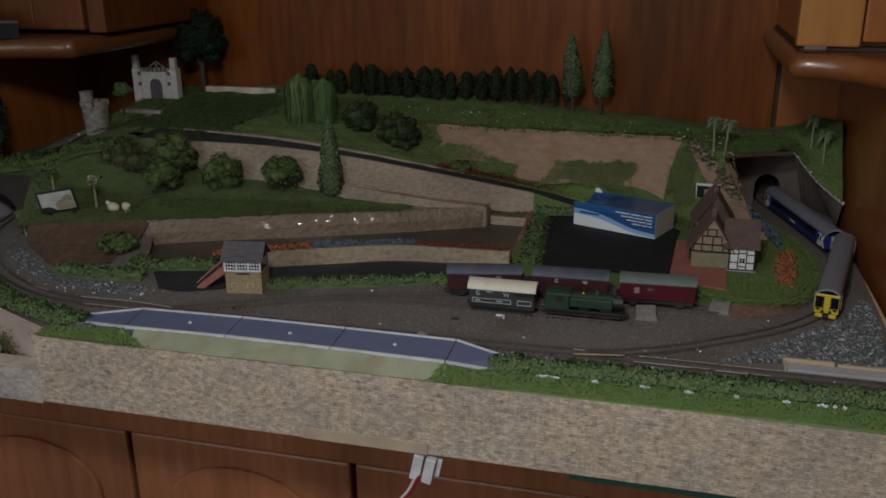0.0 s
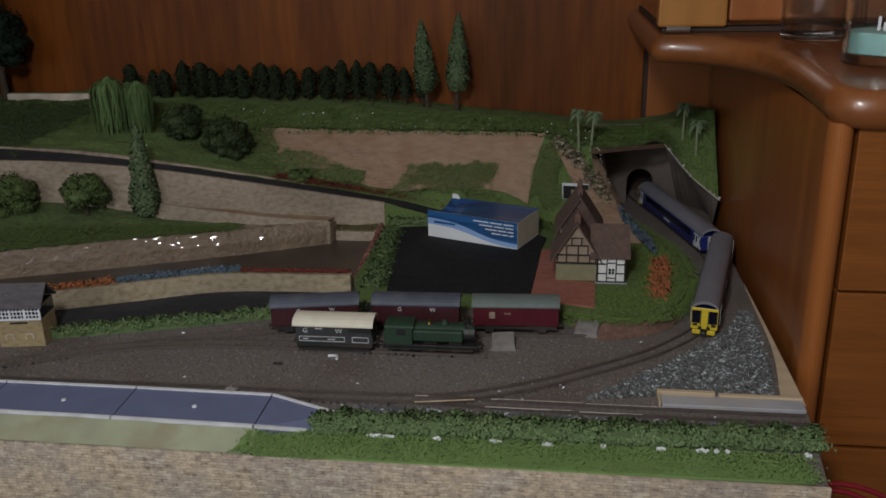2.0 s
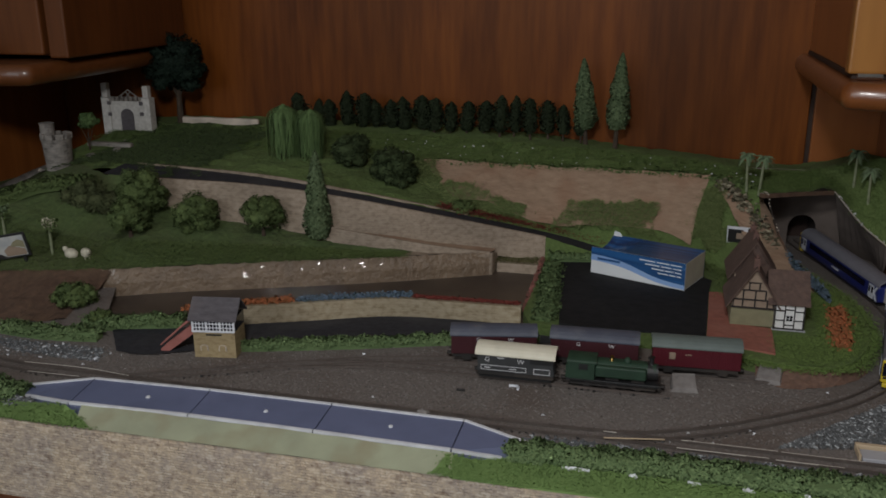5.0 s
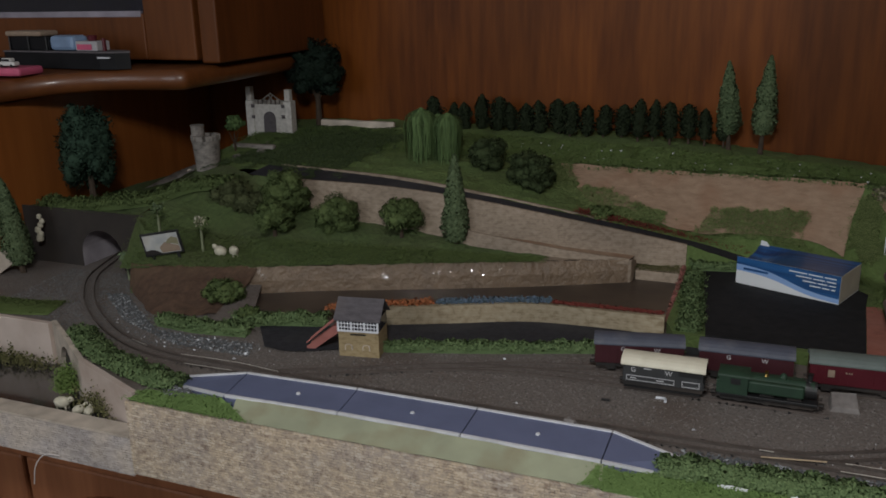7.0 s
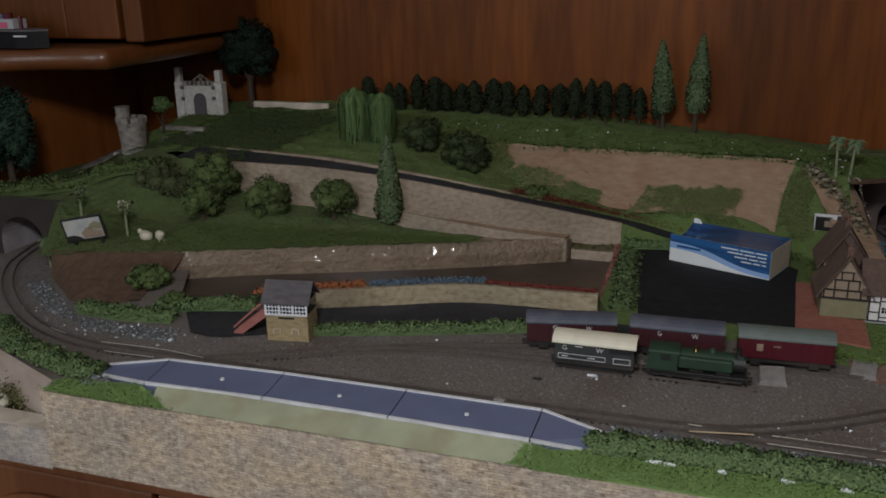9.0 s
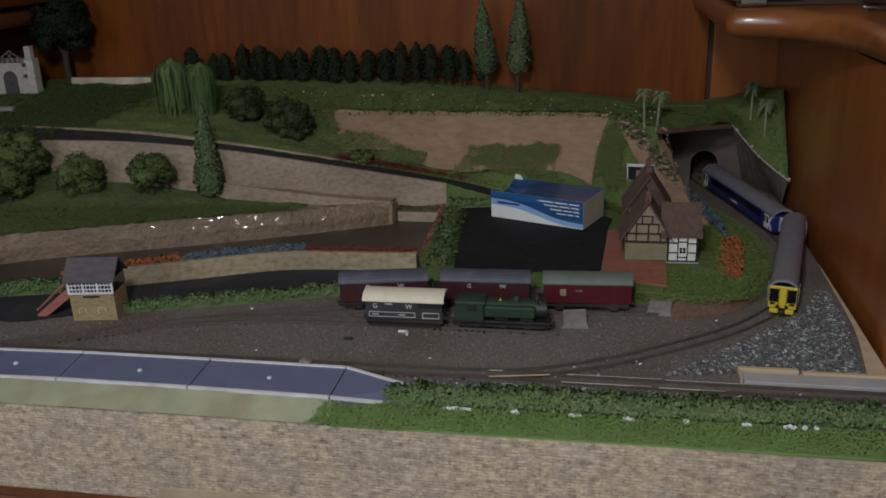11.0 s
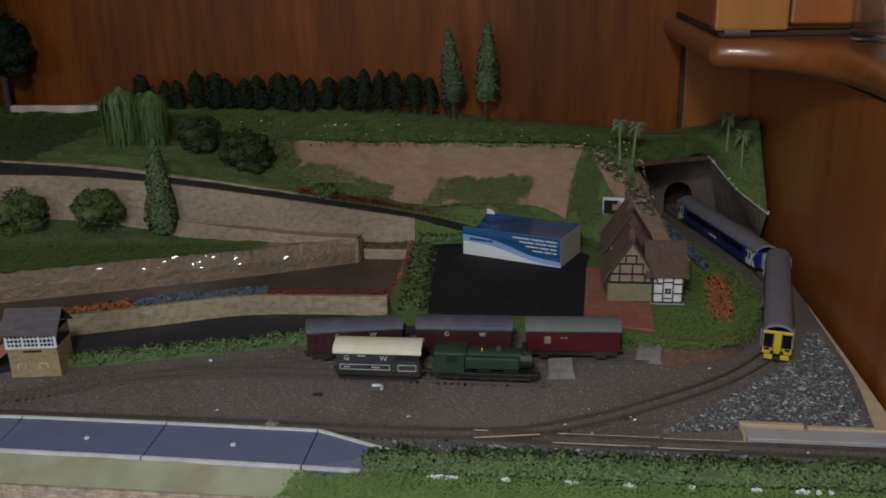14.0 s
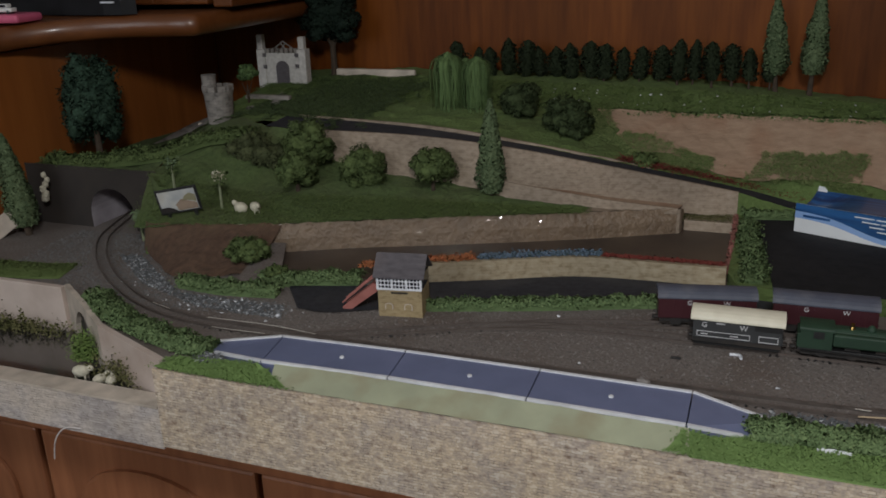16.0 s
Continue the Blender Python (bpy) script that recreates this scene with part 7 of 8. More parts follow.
for k in range(7):
    x = -0.0185 + 0.0062 * k
    part("merlon", boxes([((x - 0.0020, 0.0, 0.0381), (x + 0.0020, 0.004, 0.0435))], 0.0003), M["castlestone"], cg)
for p, q in (((-0.016, 0.0405), (0.0, 0.0515)), ((0.0, 0.0515), (0.016, 0.0405)), ((-0.009, 0.0385), (-0.009, 0.0450)), ((0.009, 0.0385), (0.009, 0.0450)), ((-0.006, 0.0390), (0.003, 0.0490)), ((0.006, 0.0390), (-0.003, 0.0490))):
    part("gable_strut", cyl(bmesh.new(), (p[0], 0.006, p[1]), (q[0], 0.006, q[1]), 0.0008, 0.0008, 6), M["castlestone"], cg, "thin broken gable strut")
for x, z in ((-0.022, 0.020), (0.021, 0.021), (-0.022, 0.034), (0.021, 0.034)):
    part("slit_window", boxes([((x - 0.0022, -0.0034, z), (x + 0.0022, -0.0021, z + 0.0042))]), M["roofslate"], cg)
part("rubble_base", boxes([((-0.036, -0.010, -0.012), (0.034, 0.012, -0.0062))], 0.002), M["castlestone"], cg)

tw = thing("castle_tower", "round grey stone castle tower with broken battlements", "tower", pose(-0.6470, 0.872, 0.070))
part("shaft", lathe(bmesh.new(), [(0.0128, -0.006), (0.0132, 0.020), (0.0145, 0.040), (0.0155, 0.0445)], 24), M["castlestone"], tw)
for k in range(9):
    a = k * 2 * math.pi / 9
    c = Vector((0.0133 * math.cos(a), 0.0133 * math.sin(a), 0.002))
    bm = box(bmesh.new(), (-0.0022, -0.0036, 0.0424), (0.0022, 0.0036, 0.0480), 0.0004)
    bmesh.ops.transform(bm, matrix=Matrix.Translation(c) @ Matrix.Rotation(a, 4, "Z"), verts=bm.verts[:])
    part("merlon", bm, M["castlestone"], tw)
part("stair_turret", lathe(bmesh.new(), [(0.0075, 0.0), (0.0072, 0.0), (0.0072, 0.014), (0.0080, 0.016)], 16, (-0.0080, -0.002, 0.0445)), M["castlestone"], tw)
solid("castle_rubble", boxes([((-0.655, 0.93, 0.082), (-0.60, 0.938, 0.100))], 0.002), M["castlestone"], "low ruined grey castle walls", "ruin")
solid("plaster_edge", boxes([((-0.60, 1.040, 0.098), (-0.500, 1.046, 0.1135))], 0.002), M["palecard"], "strip of white plaster behind the hedge", "plaster")

spots = [(-0.690, 0.895, 0.0735), (-0.683, 0.905, 0.0765), (-0.675, 0.900, 0.0790), (-0.668, 0.915, 0.0820), (-0.632, 0.905, 0.0900), (-0.622, 0.915, 0.0915), (-0.612, 0.925, 0.0930), (-0.640, 0.945, 0.0940), (-0.626, 0.960, 0.0965)]
for x, y, z in spots:
    bm = ball(bmesh.new(), (0, 0, 0), 0.0042 * rng.uniform(0.6, 1.2), 2, (1.4, 1.0, 0.7))
    for v in bm.verts:
        v.co *= 1 + 0.35 * noise.noise(v.co * 420 + Vector((x, y, z)) * 90)
    ob = solid("rubble_stone", bm, M["palecard" if rng.uniform() < 0.4 else "castlestone"], "broken pale stone lying in the castle yard", "stone", "castle yard stones")
    ob.matrix_basis = pose(x, y, z, 0, 0, rng.uniform(0, 180))

# billboard
bb = thing("billboard", "small framed billboard on two posts", "billboard", pose(-0.588, 0.7180, 0.0310, 8, -8, 20) @ Matrix.Diagonal((0.92, 0.92, 0.92, 1)))
part("frame", boxes([((-0.020, 0, 0.005), (0.020, 0.0016, 0.030))], 0.0003), M["black"], bb)
part("picture", boxes([((-0.0178, -0.0008, 0.0072), (0.0178, -0.0001, 0.0278))]), M["signphoto"], bb, "faded landscape print")
for name, mat, out in (("dark_print", "timber", [(-0.0176, 0.0074), (-0.0020, 0.0074), (-0.0060, 0.0105), (-0.0110, 0.0125), (-0.0176, 0.0120)]),
                       ("tan_print", "tanwall", [(-0.0015, 0.0080), (0.0172, 0.0080), (0.0172, 0.0135), (0.0090, 0.0165), (0.0030, 0.0190), (-0.0030, 0.0140)]),
                       ("olive_print", "olivewall", [(0.0040, 0.0170), (0.0095, 0.0172), (0.0172, 0.0145), (0.0172, 0.0215), (0.0120, 0.0240), (0.0070, 0.0215)])):
    part(name, extrude_y(bmesh.new(), out, -0.0013, -0.0009), M[mat], bb)
for x in (-0.013, 0.013):
    part("post", boxes([((x - 0.0015, 0.0, -0.008), (x + 0.0015, 0.0022, 0.0049))]), M["black"], bb)


def sheep_at(x, y, z, turn, size=1.0):
    s = thing("sheep_shape", "tiny cream sheep-shaped figure", "sheep", pose(x, y, z, 0, 0, turn) @ Matrix.Diagonal((size, size, size, 1)))
    bm = ball(bmesh.new(), (0, 0, 0.0050), 0.0038, 2, (1.5, 1.0, 1.0))
    ball(bm, (0.0062, 0, 0.0072), 0.0020, 2, (1.2, 0.8, 1.0))
    for a, b in ((-0.003, -0.0015), (-0.003, 0.0015), (0.003, -0.0015), (0.003, 0.0015)):
        cyl(bm, (a, b, 0), (a, b, 0.0035), 0.0007, 0.0007, 6)
    for v in bm.verts:
        v.co += v.normal * 0.0003 * noise.noise(v.co * 900)
    part("fleece", bm, M["sheep"], s, smooth=True)
    return s


sheep_at(-0.5450, 0.742, 0.0290, 160, 1.35)
sheep_at(-0.5330, 0.7465, 0.0300, -40, 1.2)
# sheep shapes stand in for three pale lumps beside the stream
sheep_at(-0.556, 0.5440, -0.0335, 10, 1.2)
sheep_at(-0.5365, 0.5405, -0.0335, 70, 0.95)
sheep_at(-0.5275, 0.5415, -0.0335, 120, 0.95)

bm = bmesh.new()
for k in range(6):
    ball(bm, (0.0015 * math.sin(k * 2.1), 0.001 * math.cos(k * 1.7), 0.004 * k), 0.0042 - 0.0003 * k, 1)
rock = solid("plaster_rock", bm, M["sheep"], "rough cream plaster lump beside the tunnel", "rock")
rock.matrix_basis = pose(-0.764, 0.738, 0.030, 0, 14, 0) @ Matrix.Diagonal((1.0, 1.0, 1.2, 1))
bm = bmesh.new()
box(bm, (-0.022, -0.002, -0.003), (0.022, 0.002, 0.014), 0.001)
tile = solid("plaster_offcut", bm, M["palecard"], "pale plaster offcut leaning by the tree", "offcut")
tile.matrix_basis = pose(-0.785, 0.700, 0.004, 0, -35, 35)

# yard end pad, loose rail
pad = thing("siding_pad", "grey card pad with plywood kerb at the board corner", "pad")
part("slab", boxes([((0.091, 0.5925, 0.0003), (0.1735, 0.6040, 0.0030))], 0.0005), M["greypad"], pad)
part("kerb", boxes([((0.089, 0.6045, 0.0003), (0.1235, 0.6080, 0.0052))], 0.0005), M["balsa"], pad)
part("kerb", boxes([((0.1255, 0.6045, 0.0003), (0.1745, 0.6080, 0.0040))], 0.0005), M["balsa"], pad)
part("end_kerb", boxes([((0.0890, 0.5930, 0.0003), (0.0905, 0.6043, 0.0045))], 0.0005), M["balsa"], pad)
for x, y, turn in ((-0.009, 0.6680, 4), (0.049, 0.6945, -14)):
    bs = thing("buffer_stop", "grey sloping buffer stop at the siding end", "buffer stop", pose(x, y, 0, 0, 0, turn))
    bm = bmesh.new()
    v = [bm.verts.new(p) for p in ((-0.009, -0.007, 0), (0.009, -0.007, 0), (0.009, 0.007, 0), (-0.009, 0.007, 0), (-0.0075, -0.006, 0.0030), (-0.0078, 0.0060, 0.0080), (0.0074, 0.0065, 0.0086), (0.0078, -0.006, 0.0034))]
    for f in ((0, 3, 2, 1), (4, 7, 6, 5), (0, 1, 7, 4), (3, 5, 6, 2), (0, 4, 5, 3), (1, 2, 6, 7)):
        bm.faces.new([v[k] for k in f])
    part("block", bm, M["bufferstop"], bs)
bm = tube([(-0.057, 0.5810, 0.0029), (-0.039, 0.5842, 0.0029), (-0.021, 0.5875, 0.0029)], 0.00045, 8, 5)
solid("rail_offcut", bm, M["balsa"], "loose pale rail offcut lying by the points", "rail offcut")
bm = ball(bmesh.new(), (-0.1700, 0.5765, 0.0085), 0.0034, 2, (1.3, 0.8, 0.6))
for v in bm.verts:
    v.co += v.normal * 0.0012 * noise.noise(v.co * 500)
solid("plaster_lump", bm, M["bufferstop"], "small pale lump of plaster at the platform edge", "lump")
solid("black_scrap", boxes([((-0.1605, 0.6265, 0.0004), (-0.1545, 0.6283, 0.0016))], 0.0003), M["black"], "small black scrap on the ballast", "scrap")
bm = tube([(-0.1265, 0.6415, 0.001), (-0.1225, 0.6420, 0.001), (-0.1200, 0.6410, 0.0012), (-0.1195, 0.6370, 0.0012)], 0.0010, 10, 6)
solid("white_scrap", bm, M["trainwhite"], "bright white hooked scrap on the ballast", "scrap")
for x0, x1 in ((-0.078, -0.062), (-0.040, -0.035), (-0.008, -0.001), (0.021, 0.0275), (0.053, 0.056), (0.083, 0.088), (0.104, 0.111), (0.1135, 0.1165), (0.1195, 0.122), (0.1605, 0.1645)):
    bm = bmesh.new()
    y = 0.5423 + 0.018 * max(0.0, x0) + rng.uniform(-0.0006, 0.0006)
    top = [(x, y + (0.0010 + rng.uniform(-0.0008, 0.0008)) * math.sin(math.pi * (0.08 + 0.84 * k / 8))) for k, x in enumerate(np.linspace(x0, x1, 9))]
    low = [(x, y - (0.0009 + rng.uniform(-0.0007, 0.0009)) * math.sin(math.pi * (0.08 + 0.84 * k / 8))) for k, x in enumerate(np.linspace(x1, x0, 9))]
    prism(bm, low + top, 0.0008, 0.0028)
    for v in bm.verts:
        v.co.z += 0.55 * (v.co.y - y) + 0.0006 * noise.noise(v.co * 700)
    solid("plaster_scrap", bm, M["whitepaint"], "torn flake of bare white plaster in the grass strip", "plaster", "white plaster bits")

# ---- rolling stock ----


def wheelset(parent, x, y_half=0.0045, r=0.0032):
    bm = bmesh.new()
    cyl(bm, (x, -y_half - 0.0008, r + 0.003), (x, y_half + 0.0008, r + 0.003), 0.0007, 0.0007, 8)
    for s in (-1, 1):
        cyl(bm, (x, s * y_half - 0.0008, r + 0.003), (x, s * y_half + 0.0008, r + 0.003), r, r, 16)
    return part("wheelset", bm, M["darkmetal"], parent)


def arc_roof(bm, x0, x1, half, z, rise, thick=0.0010, n=9):
    out = [(half * math.cos(a), z + rise * math.sin(a)) for a in np.linspace(0, math.pi, n)]
    tmp = out + [(c, d - thick) for c, d in out[::-1]]
    a = [bm.verts.new((x0, -y, q)) for y, q in tmp]
    b = [bm.verts.new((x1, -y, q)) for y, q in tmp]
    n = len(tmp)
    h = n // 2
    for i in range(n):
        bm.faces.new((a[i], a[(i + 1) % n], b[(i + 1) % n], b[i]))
    for r in (a, b):
        for i in range(h - 1):
            bm.faces.new((r[i], r[i + 1], r[n - 2 - i], r[n - 1 - i]))
    return bm


def couplings(t, half):
    for s in (-1, 1):
        bm = boxes([((s * half, -0.0012, 0.0050), (s * (half + 0.0035), 0.0012, 0.0068))])
        part("coupling", bm, M["darkmetal"], t)
        for y in (-0.0048, 0.0048):
            part("buffer", cyl(bmesh.new(), (s * half, y, 0.0078), (s * (half + 0.0024), y, 0.0078), 0.0009, 0.0011, 8), M["darkmetal"], t)


def goods_van(label, body, roof, half, m, marks=True, hatch=False):
    t = thing("goods_van", label, "wagon", m, "three maroon vans")
    part("body", boxes([((-half, -0.0085, 0.0085), (half, 0.0085, 0.0235))], 0.0004), M[body], t)
    part("underframe", boxes([((-half + 0.001, -0.0070, 0.0055), (half - 0.001, 0.0070, 0.0084))]), M["darkmetal"], t)
    part("roof", arc_roof(bmesh.new(), -half - 0.0008, half + 0.0008, 0.0094, 0.0236, 0.0050), M[roof], t)
    for x in (-half * 0.62, half * 0.62):
        wheelset(t, x)
        part("axle_guard", boxes([((x - 0.0032, -0.0078, 0.0035), (x + 0.0032, -0.0068, 0.0084))]), M["darkmetal"], t)
    n = 12
    for k in range(n + 1):
        x = -half + 2 * half * k / n
        part("rib", boxes([((max(-half, x - 0.0004), -0.0089, 0.0088), (min(half, x + 0.0004), -0.00855, 0.0232))]), M[body], t)
    part("door", boxes([((-half * 0.20, -0.0092, 0.0092), (half * 0.20, -0.00895, 0.0228))]), M[body], t)
    couplings(t, half)
    if marks:
        for ch, x in (("G", -half * 0.36), ("W", half * 0.40)):
            letters(ch, 0.0043, M["letter"], t, pose(x, -0.0094, 0.0200, 90, 0, 0))
    if hatch:
        part("white_panel", boxes([((-half * 0.62, -0.0095, 0.0145), (-half * 0.48, -0.0091, 0.0195))]), M["tanwall"], t)
        for x in (-0.26, -0.20, -0.15):
            part("stencil_bar", boxes([((half * x, -0.0096, 0.0178), (half * (x + 0.03), -0.0093, 0.0190))]), M["tanwall"], t)
    return t


goods_van("maroon goods van with grey roof and white letters", "maroon", "vanroof", 0.0310, pose(-0.1455, 0.6830, 0, 0, 0, 11))
goods_van("maroon goods van with grey roof and white letters", "maroon", "vanroof", 0.0310, pose(-0.0725, 0.6905, 0, 0, 0, 1.5))
goods_van("crimson goods van with green-grey roof", "crimson", "vanroof2", 0.0300, pose(-0.0018, 0.6930, 0, 0, 0, 3), False, True)

toad = thing("brake_van", "dark grey brake van with cream roof and white letters", "wagon", pose(-0.1235, 0.6550, 0, 0, 0, 0.5))
part("body", boxes([((-0.0265, -0.0082, 0.0080), (0.0265, 0.0082, 0.0215))], 0.0003), M["toadgrey"], toad)
# no recess here: a black plate on the body paints its shade
part("veranda", boxes([((0.0105, -0.0087, 0.0165), (0.0260, -0.0083, 0.0212))]), M["black"], toad, "black panel for the shade inside the veranda opening")
part("roof", arc_roof(bmesh.new(), -0.0280, 0.0280, 0.0100, 0.0217, 0.0048), M["toadroof"], toad, "cream curved roof")
part("underframe", boxes([((-0.0265, -0.0075, 0.0050), (0.0265, 0.0075, 0.0079))]), M["darkmetal"], toad)
part("footboard", boxes([((-0.0255, -0.0098, 0.0045), (0.0255, -0.0076, 0.0052))]), M["black"], toad)
for x in (-0.015, 0.015):
    wheelset(toad, x)
for x0, x1, z0, z1 in ((-0.0240, 0.0080, 0.0095, 0.0128), (0.0130, 0.0245, 0.0092, 0.0130)):
    for lo, hi in (((x0, z0), (x1, z0 + 0.0004)), ((x0, z1), (x1, z1 + 0.0004)), ((x0, z0), (x0 + 0.0004, z1)), ((x1 - 0.0004, z0), (x1, z1 + 0.0004))):
        part("white_rail", boxes([((lo[0], -0.0091, lo[1]), (hi[0], -0.0088, hi[1]))]), M["letter"], toad)
part("end_rail", boxes([((0.0267, -0.008, 0.0080), (0.0272, 0.008, 0.0130))]), M["toadgrey"], toad)
for ch, x in (("G", -0.0195), ("W", 0.0040)):
    letters(ch, 0.0048, M["letter"], toad, pose(x, -0.0086, 0.0172, 90, 0, 0))
part("number_bar", boxes([((-0.0125, -0.0086, 0.0184), (-0.0075, -0.0083, 0.0191))]), M["letter"], toad)
part("number_bar", boxes([((-0.0215, -0.0086, 0.0107), (-0.0175, -0.0083, 0.0114))]), M["letter"], toad)
part("number_bar", boxes([((-0.004, -0.0086, 0.0107), (0.001, -0.0083, 0.0114))]), M["letter"], toad)
couplings(toad, 0.0265)

loco = thing("tank_locomotive", "small green pannier tank steam locomotive", "locomotive", pose(-0.0570, 0.6550, 0, 0, 0, 0))
part("frame", boxes([((-0.0310, -0.0080, 0.0075), (0.0310, 0.0080, 0.0092))], 0.0003), M["black"], loco)
part("buffer_beam", boxes([((0.0311, -0.0085, 0.0060), (0.0318, 0.0085, 0.0094))]), M["darkmetal"], loco)
part("chassis", boxes([((-0.0290, -0.0045, 0.0035), (0.0290, 0.0045, 0.0074))]), M["darkmetal"], loco)
for s in (-1, 1):
    part("pannier_tank", boxes([((-0.0115, min(s * 0.0040, s * 0.0086), 0.0118), (0.0225, max(s * 0.0040, s * 0.0086), 0.0200))], 0.0012), M["locogreen"], loco)
part("boiler", cyl(bmesh.new(), (-0.012, 0, 0.0160), (0.0285, 0, 0.0160), 0.0056, 0.0056, 24), M["locogreen"], loco, smooth=False)
part("smokebox", cyl(bmesh.new(), (0.0230, 0, 0.0158), (0.0300, 0, 0.0158), 0.0059, 0.0056, 24), M["black"], loco)
part("chimney", lathe(bmesh.new(), [(0.0022, 0.0), (0.0016, 0.0015), (0.0016, 0.0055), (0.0021, 0.0065)], 14, (0.0255, 0, 0.0205)), M["black"], loco)
part("dome", lathe(bmesh.new(), [(0.0026, 0.0), (0.0026, 0.0015), (0.0020, 0.0032), (0.0006, 0.0042)], 14, (0.0095, 0, 0.0208)), M["locogreen"], loco)
part("safety_valve", lathe(bmesh.new(), [(0.0017, 0.0), (0.0010, 0.0022), (0.0012, 0.0042)], 12, (-0.0010, 0, 0.0208)), M["brass"], loco, "brass safety valve")
part("cab_side", boxes([((-0.0300, -0.0086, 0.0093), (-0.0118, -0.0080, 0.0218))], 0.0002), M["locogreen"], loco)
part("cab_side", boxes([((-0.0300, 0.0080, 0.0093), (-0.0118, 0.0086, 0.0218))], 0.0002), M["locogreen"], loco)
part("cab_end", boxes([((-0.0124, -0.0079, 0.0093), (-0.0118, 0.0079, 0.0218))]), M["locogreen"], loco)
# black plate on the cab side paints the dark of its opening
part("cab_opening_shade", boxes([((-0.0225, -0.0090, 0.0165), (-0.0165, -0.0087, 0.0208))]), M["black"], loco)
part("bunker", boxes([((-0.0315, -0.0080, 0.0093), (-0.0260, 0.0080, 0.0185))], 0.0004), M["locogreen"], loco)
part("cab_roof", arc_roof(bmesh.new(), -0.0305, -0.0108, 0.0090, 0.0218, 0.0022), M["locogreen"], loco)
for x in (-0.017, 0.0, 0.017):
    wheelset(loco, x, r=0.0048)
part("coupling_rod", boxes([((-0.0185, -0.0066, 0.0068), (0.0185, -0.0058, 0.0078))]), M["rail"], loco)
couplings(loco, 0.0318)

# passenger train on the curve into the tunnel
LINE = spline([(x, y, 0.0) for x, y in MAIN], 1600)
ARC = np.concatenate(([0], np.cumsum(np.linalg.norm(np.diff(LINE, axis=0), axis=1))))


def on_line(s):
    return np.array([np.interp(s, ARC, LINE[:, k]) for k in range(3)])


def coach(front, length, label, cab_first):
    """A railcar coach whose ends stand on the line at arc lengths front and front + length."""
    a, b = on_line(front + length * 0.14), on_line(front + length * 0.86)
    d = a - b
    mid = (a + b) / 2
    t = thing("railcar_coach", label, "train", pose(mid[0], mid[1], 0, 0, 0, math.degrees(math.atan2(d[1], d[0]))), "two-coach blue train")
    h = length / 2
    W = 0.0093
    part("body", boxes([((-h, -W, 0.0070), (h, W, 0.0210))], 0.0012), M["carblue"], t)
    bm = arc_roof(bmesh.new(), -h + 0.0006, h - 0.0006, W * 0.985, 0.0208, 0.0062, 0.0020, 11)
    part("roof", bm, M["carroof"], t, "pale grey ribbed roof")
    for s in (-1, 1):
        y0, y1 = sorted((s * (W + 0.0001), s * (W + 0.0004)))
        part("lower_band", boxes([((-h * 0.80, y0, 0.0072), (h * 0.80, y1, 0.0096))]), M["carlight"], t)
        part("window_band", boxes([((-h * 0.70, y0, 0.0135), (h * 0.70, y1, 0.0185))]), M["window"], t)
        for x in (-h * 0.86, h * 0.86):
            y2, y3 = sorted((s * (W + 0.0005), s * (W + 0.0008)))
            for dx in (-0.0025, 0.0025):
                dd = part("door_leaf", boxes([((x + dx - 0.0022, y2, 0.0078), (x + dx + 0.0022, y3, 0.0198))], 0.0001), M["trainwhite"], t, "pale sliding door leaf")
                y4, y5 = sorted((s * (W + 0.0009), s * (W + 0.0011)))
                part("door_window", boxes([((x + dx - 0.0012, y4, 0.0130), (x + dx + 0.0012, y5, 0.0185))]), M["window"], dd)
        y2, y3 = sorted((s * (W + 0.0005), s * (W + 0.0007)))
        part("title_bar", boxes([((-0.006, y2, 0.0105), (0.008, y3, 0.0122))]), M["trainwhite"], t, "small white title bar")
        inner = -1 if cab_first else 1
        bm = bmesh.new()
        x = inner * h
        q = [bm.verts.new(p) for p in ((x * 0.985, s * (W + 0.0006), 0.020), (x * 0.93, s * (W + 0.0006), 0.0140), (x * 0.985, s * (W + 0.0006), 0.0080), (x * 0.955, s * (W + 0.0006), 0.0080), (x * 0.90, s * (W + 0.0006), 0.0140), (x * 0.955, s * (W + 0.0006), 0.020))]
        bm.faces.new(q)
        r = bmesh.ops.extrude_face_region(bm, geom=bm.faces[:])
        bmesh.ops.translate(bm, vec=(0, -s * 0.0004, 0), verts=[v for v in r["geom"] if isinstance(v, bmesh.types.BMVert)])
        part("chevron", bm, M["trainwhite"], t, "white chevron")
    part("underframe", boxes([((-h * 0.94, -0.0070, 0.0042), (h * 0.94, 0.0070, 0.0069))], 0.0004), M["darkmetal"], t)
    for x in (-h * 0.72, h * 0.72):
        for dx in (-0.008, 0.008):
            wheelset(t, x + dx)
        part("bogie_frame", boxes([((x - 0.0125, -0.0078, 0.0040), (x + 0.0125, -0.0064, 0.0066))], 0.0004), M["darkmetal"], t)
        part("bogie_frame", boxes([((x - 0.0125, 0.0064, 0.0040), (x + 0.0125, 0.0078, 0.0066))], 0.0004), M["darkmetal"], t)
    c = 1 if cab_first else -1
    cab = part("cab_front", boxes([((min(c * h, c * (h + 0.0010)), -0.0090, 0.0066), (max(c * h, c * (h + 0.0010)), 0.0090, 0.0225))], 0.0006), M["trainyellow"], t, "yellow cab front")
    xf = sorted((c * (h + 0.0011), c * (h + 0.0014)))
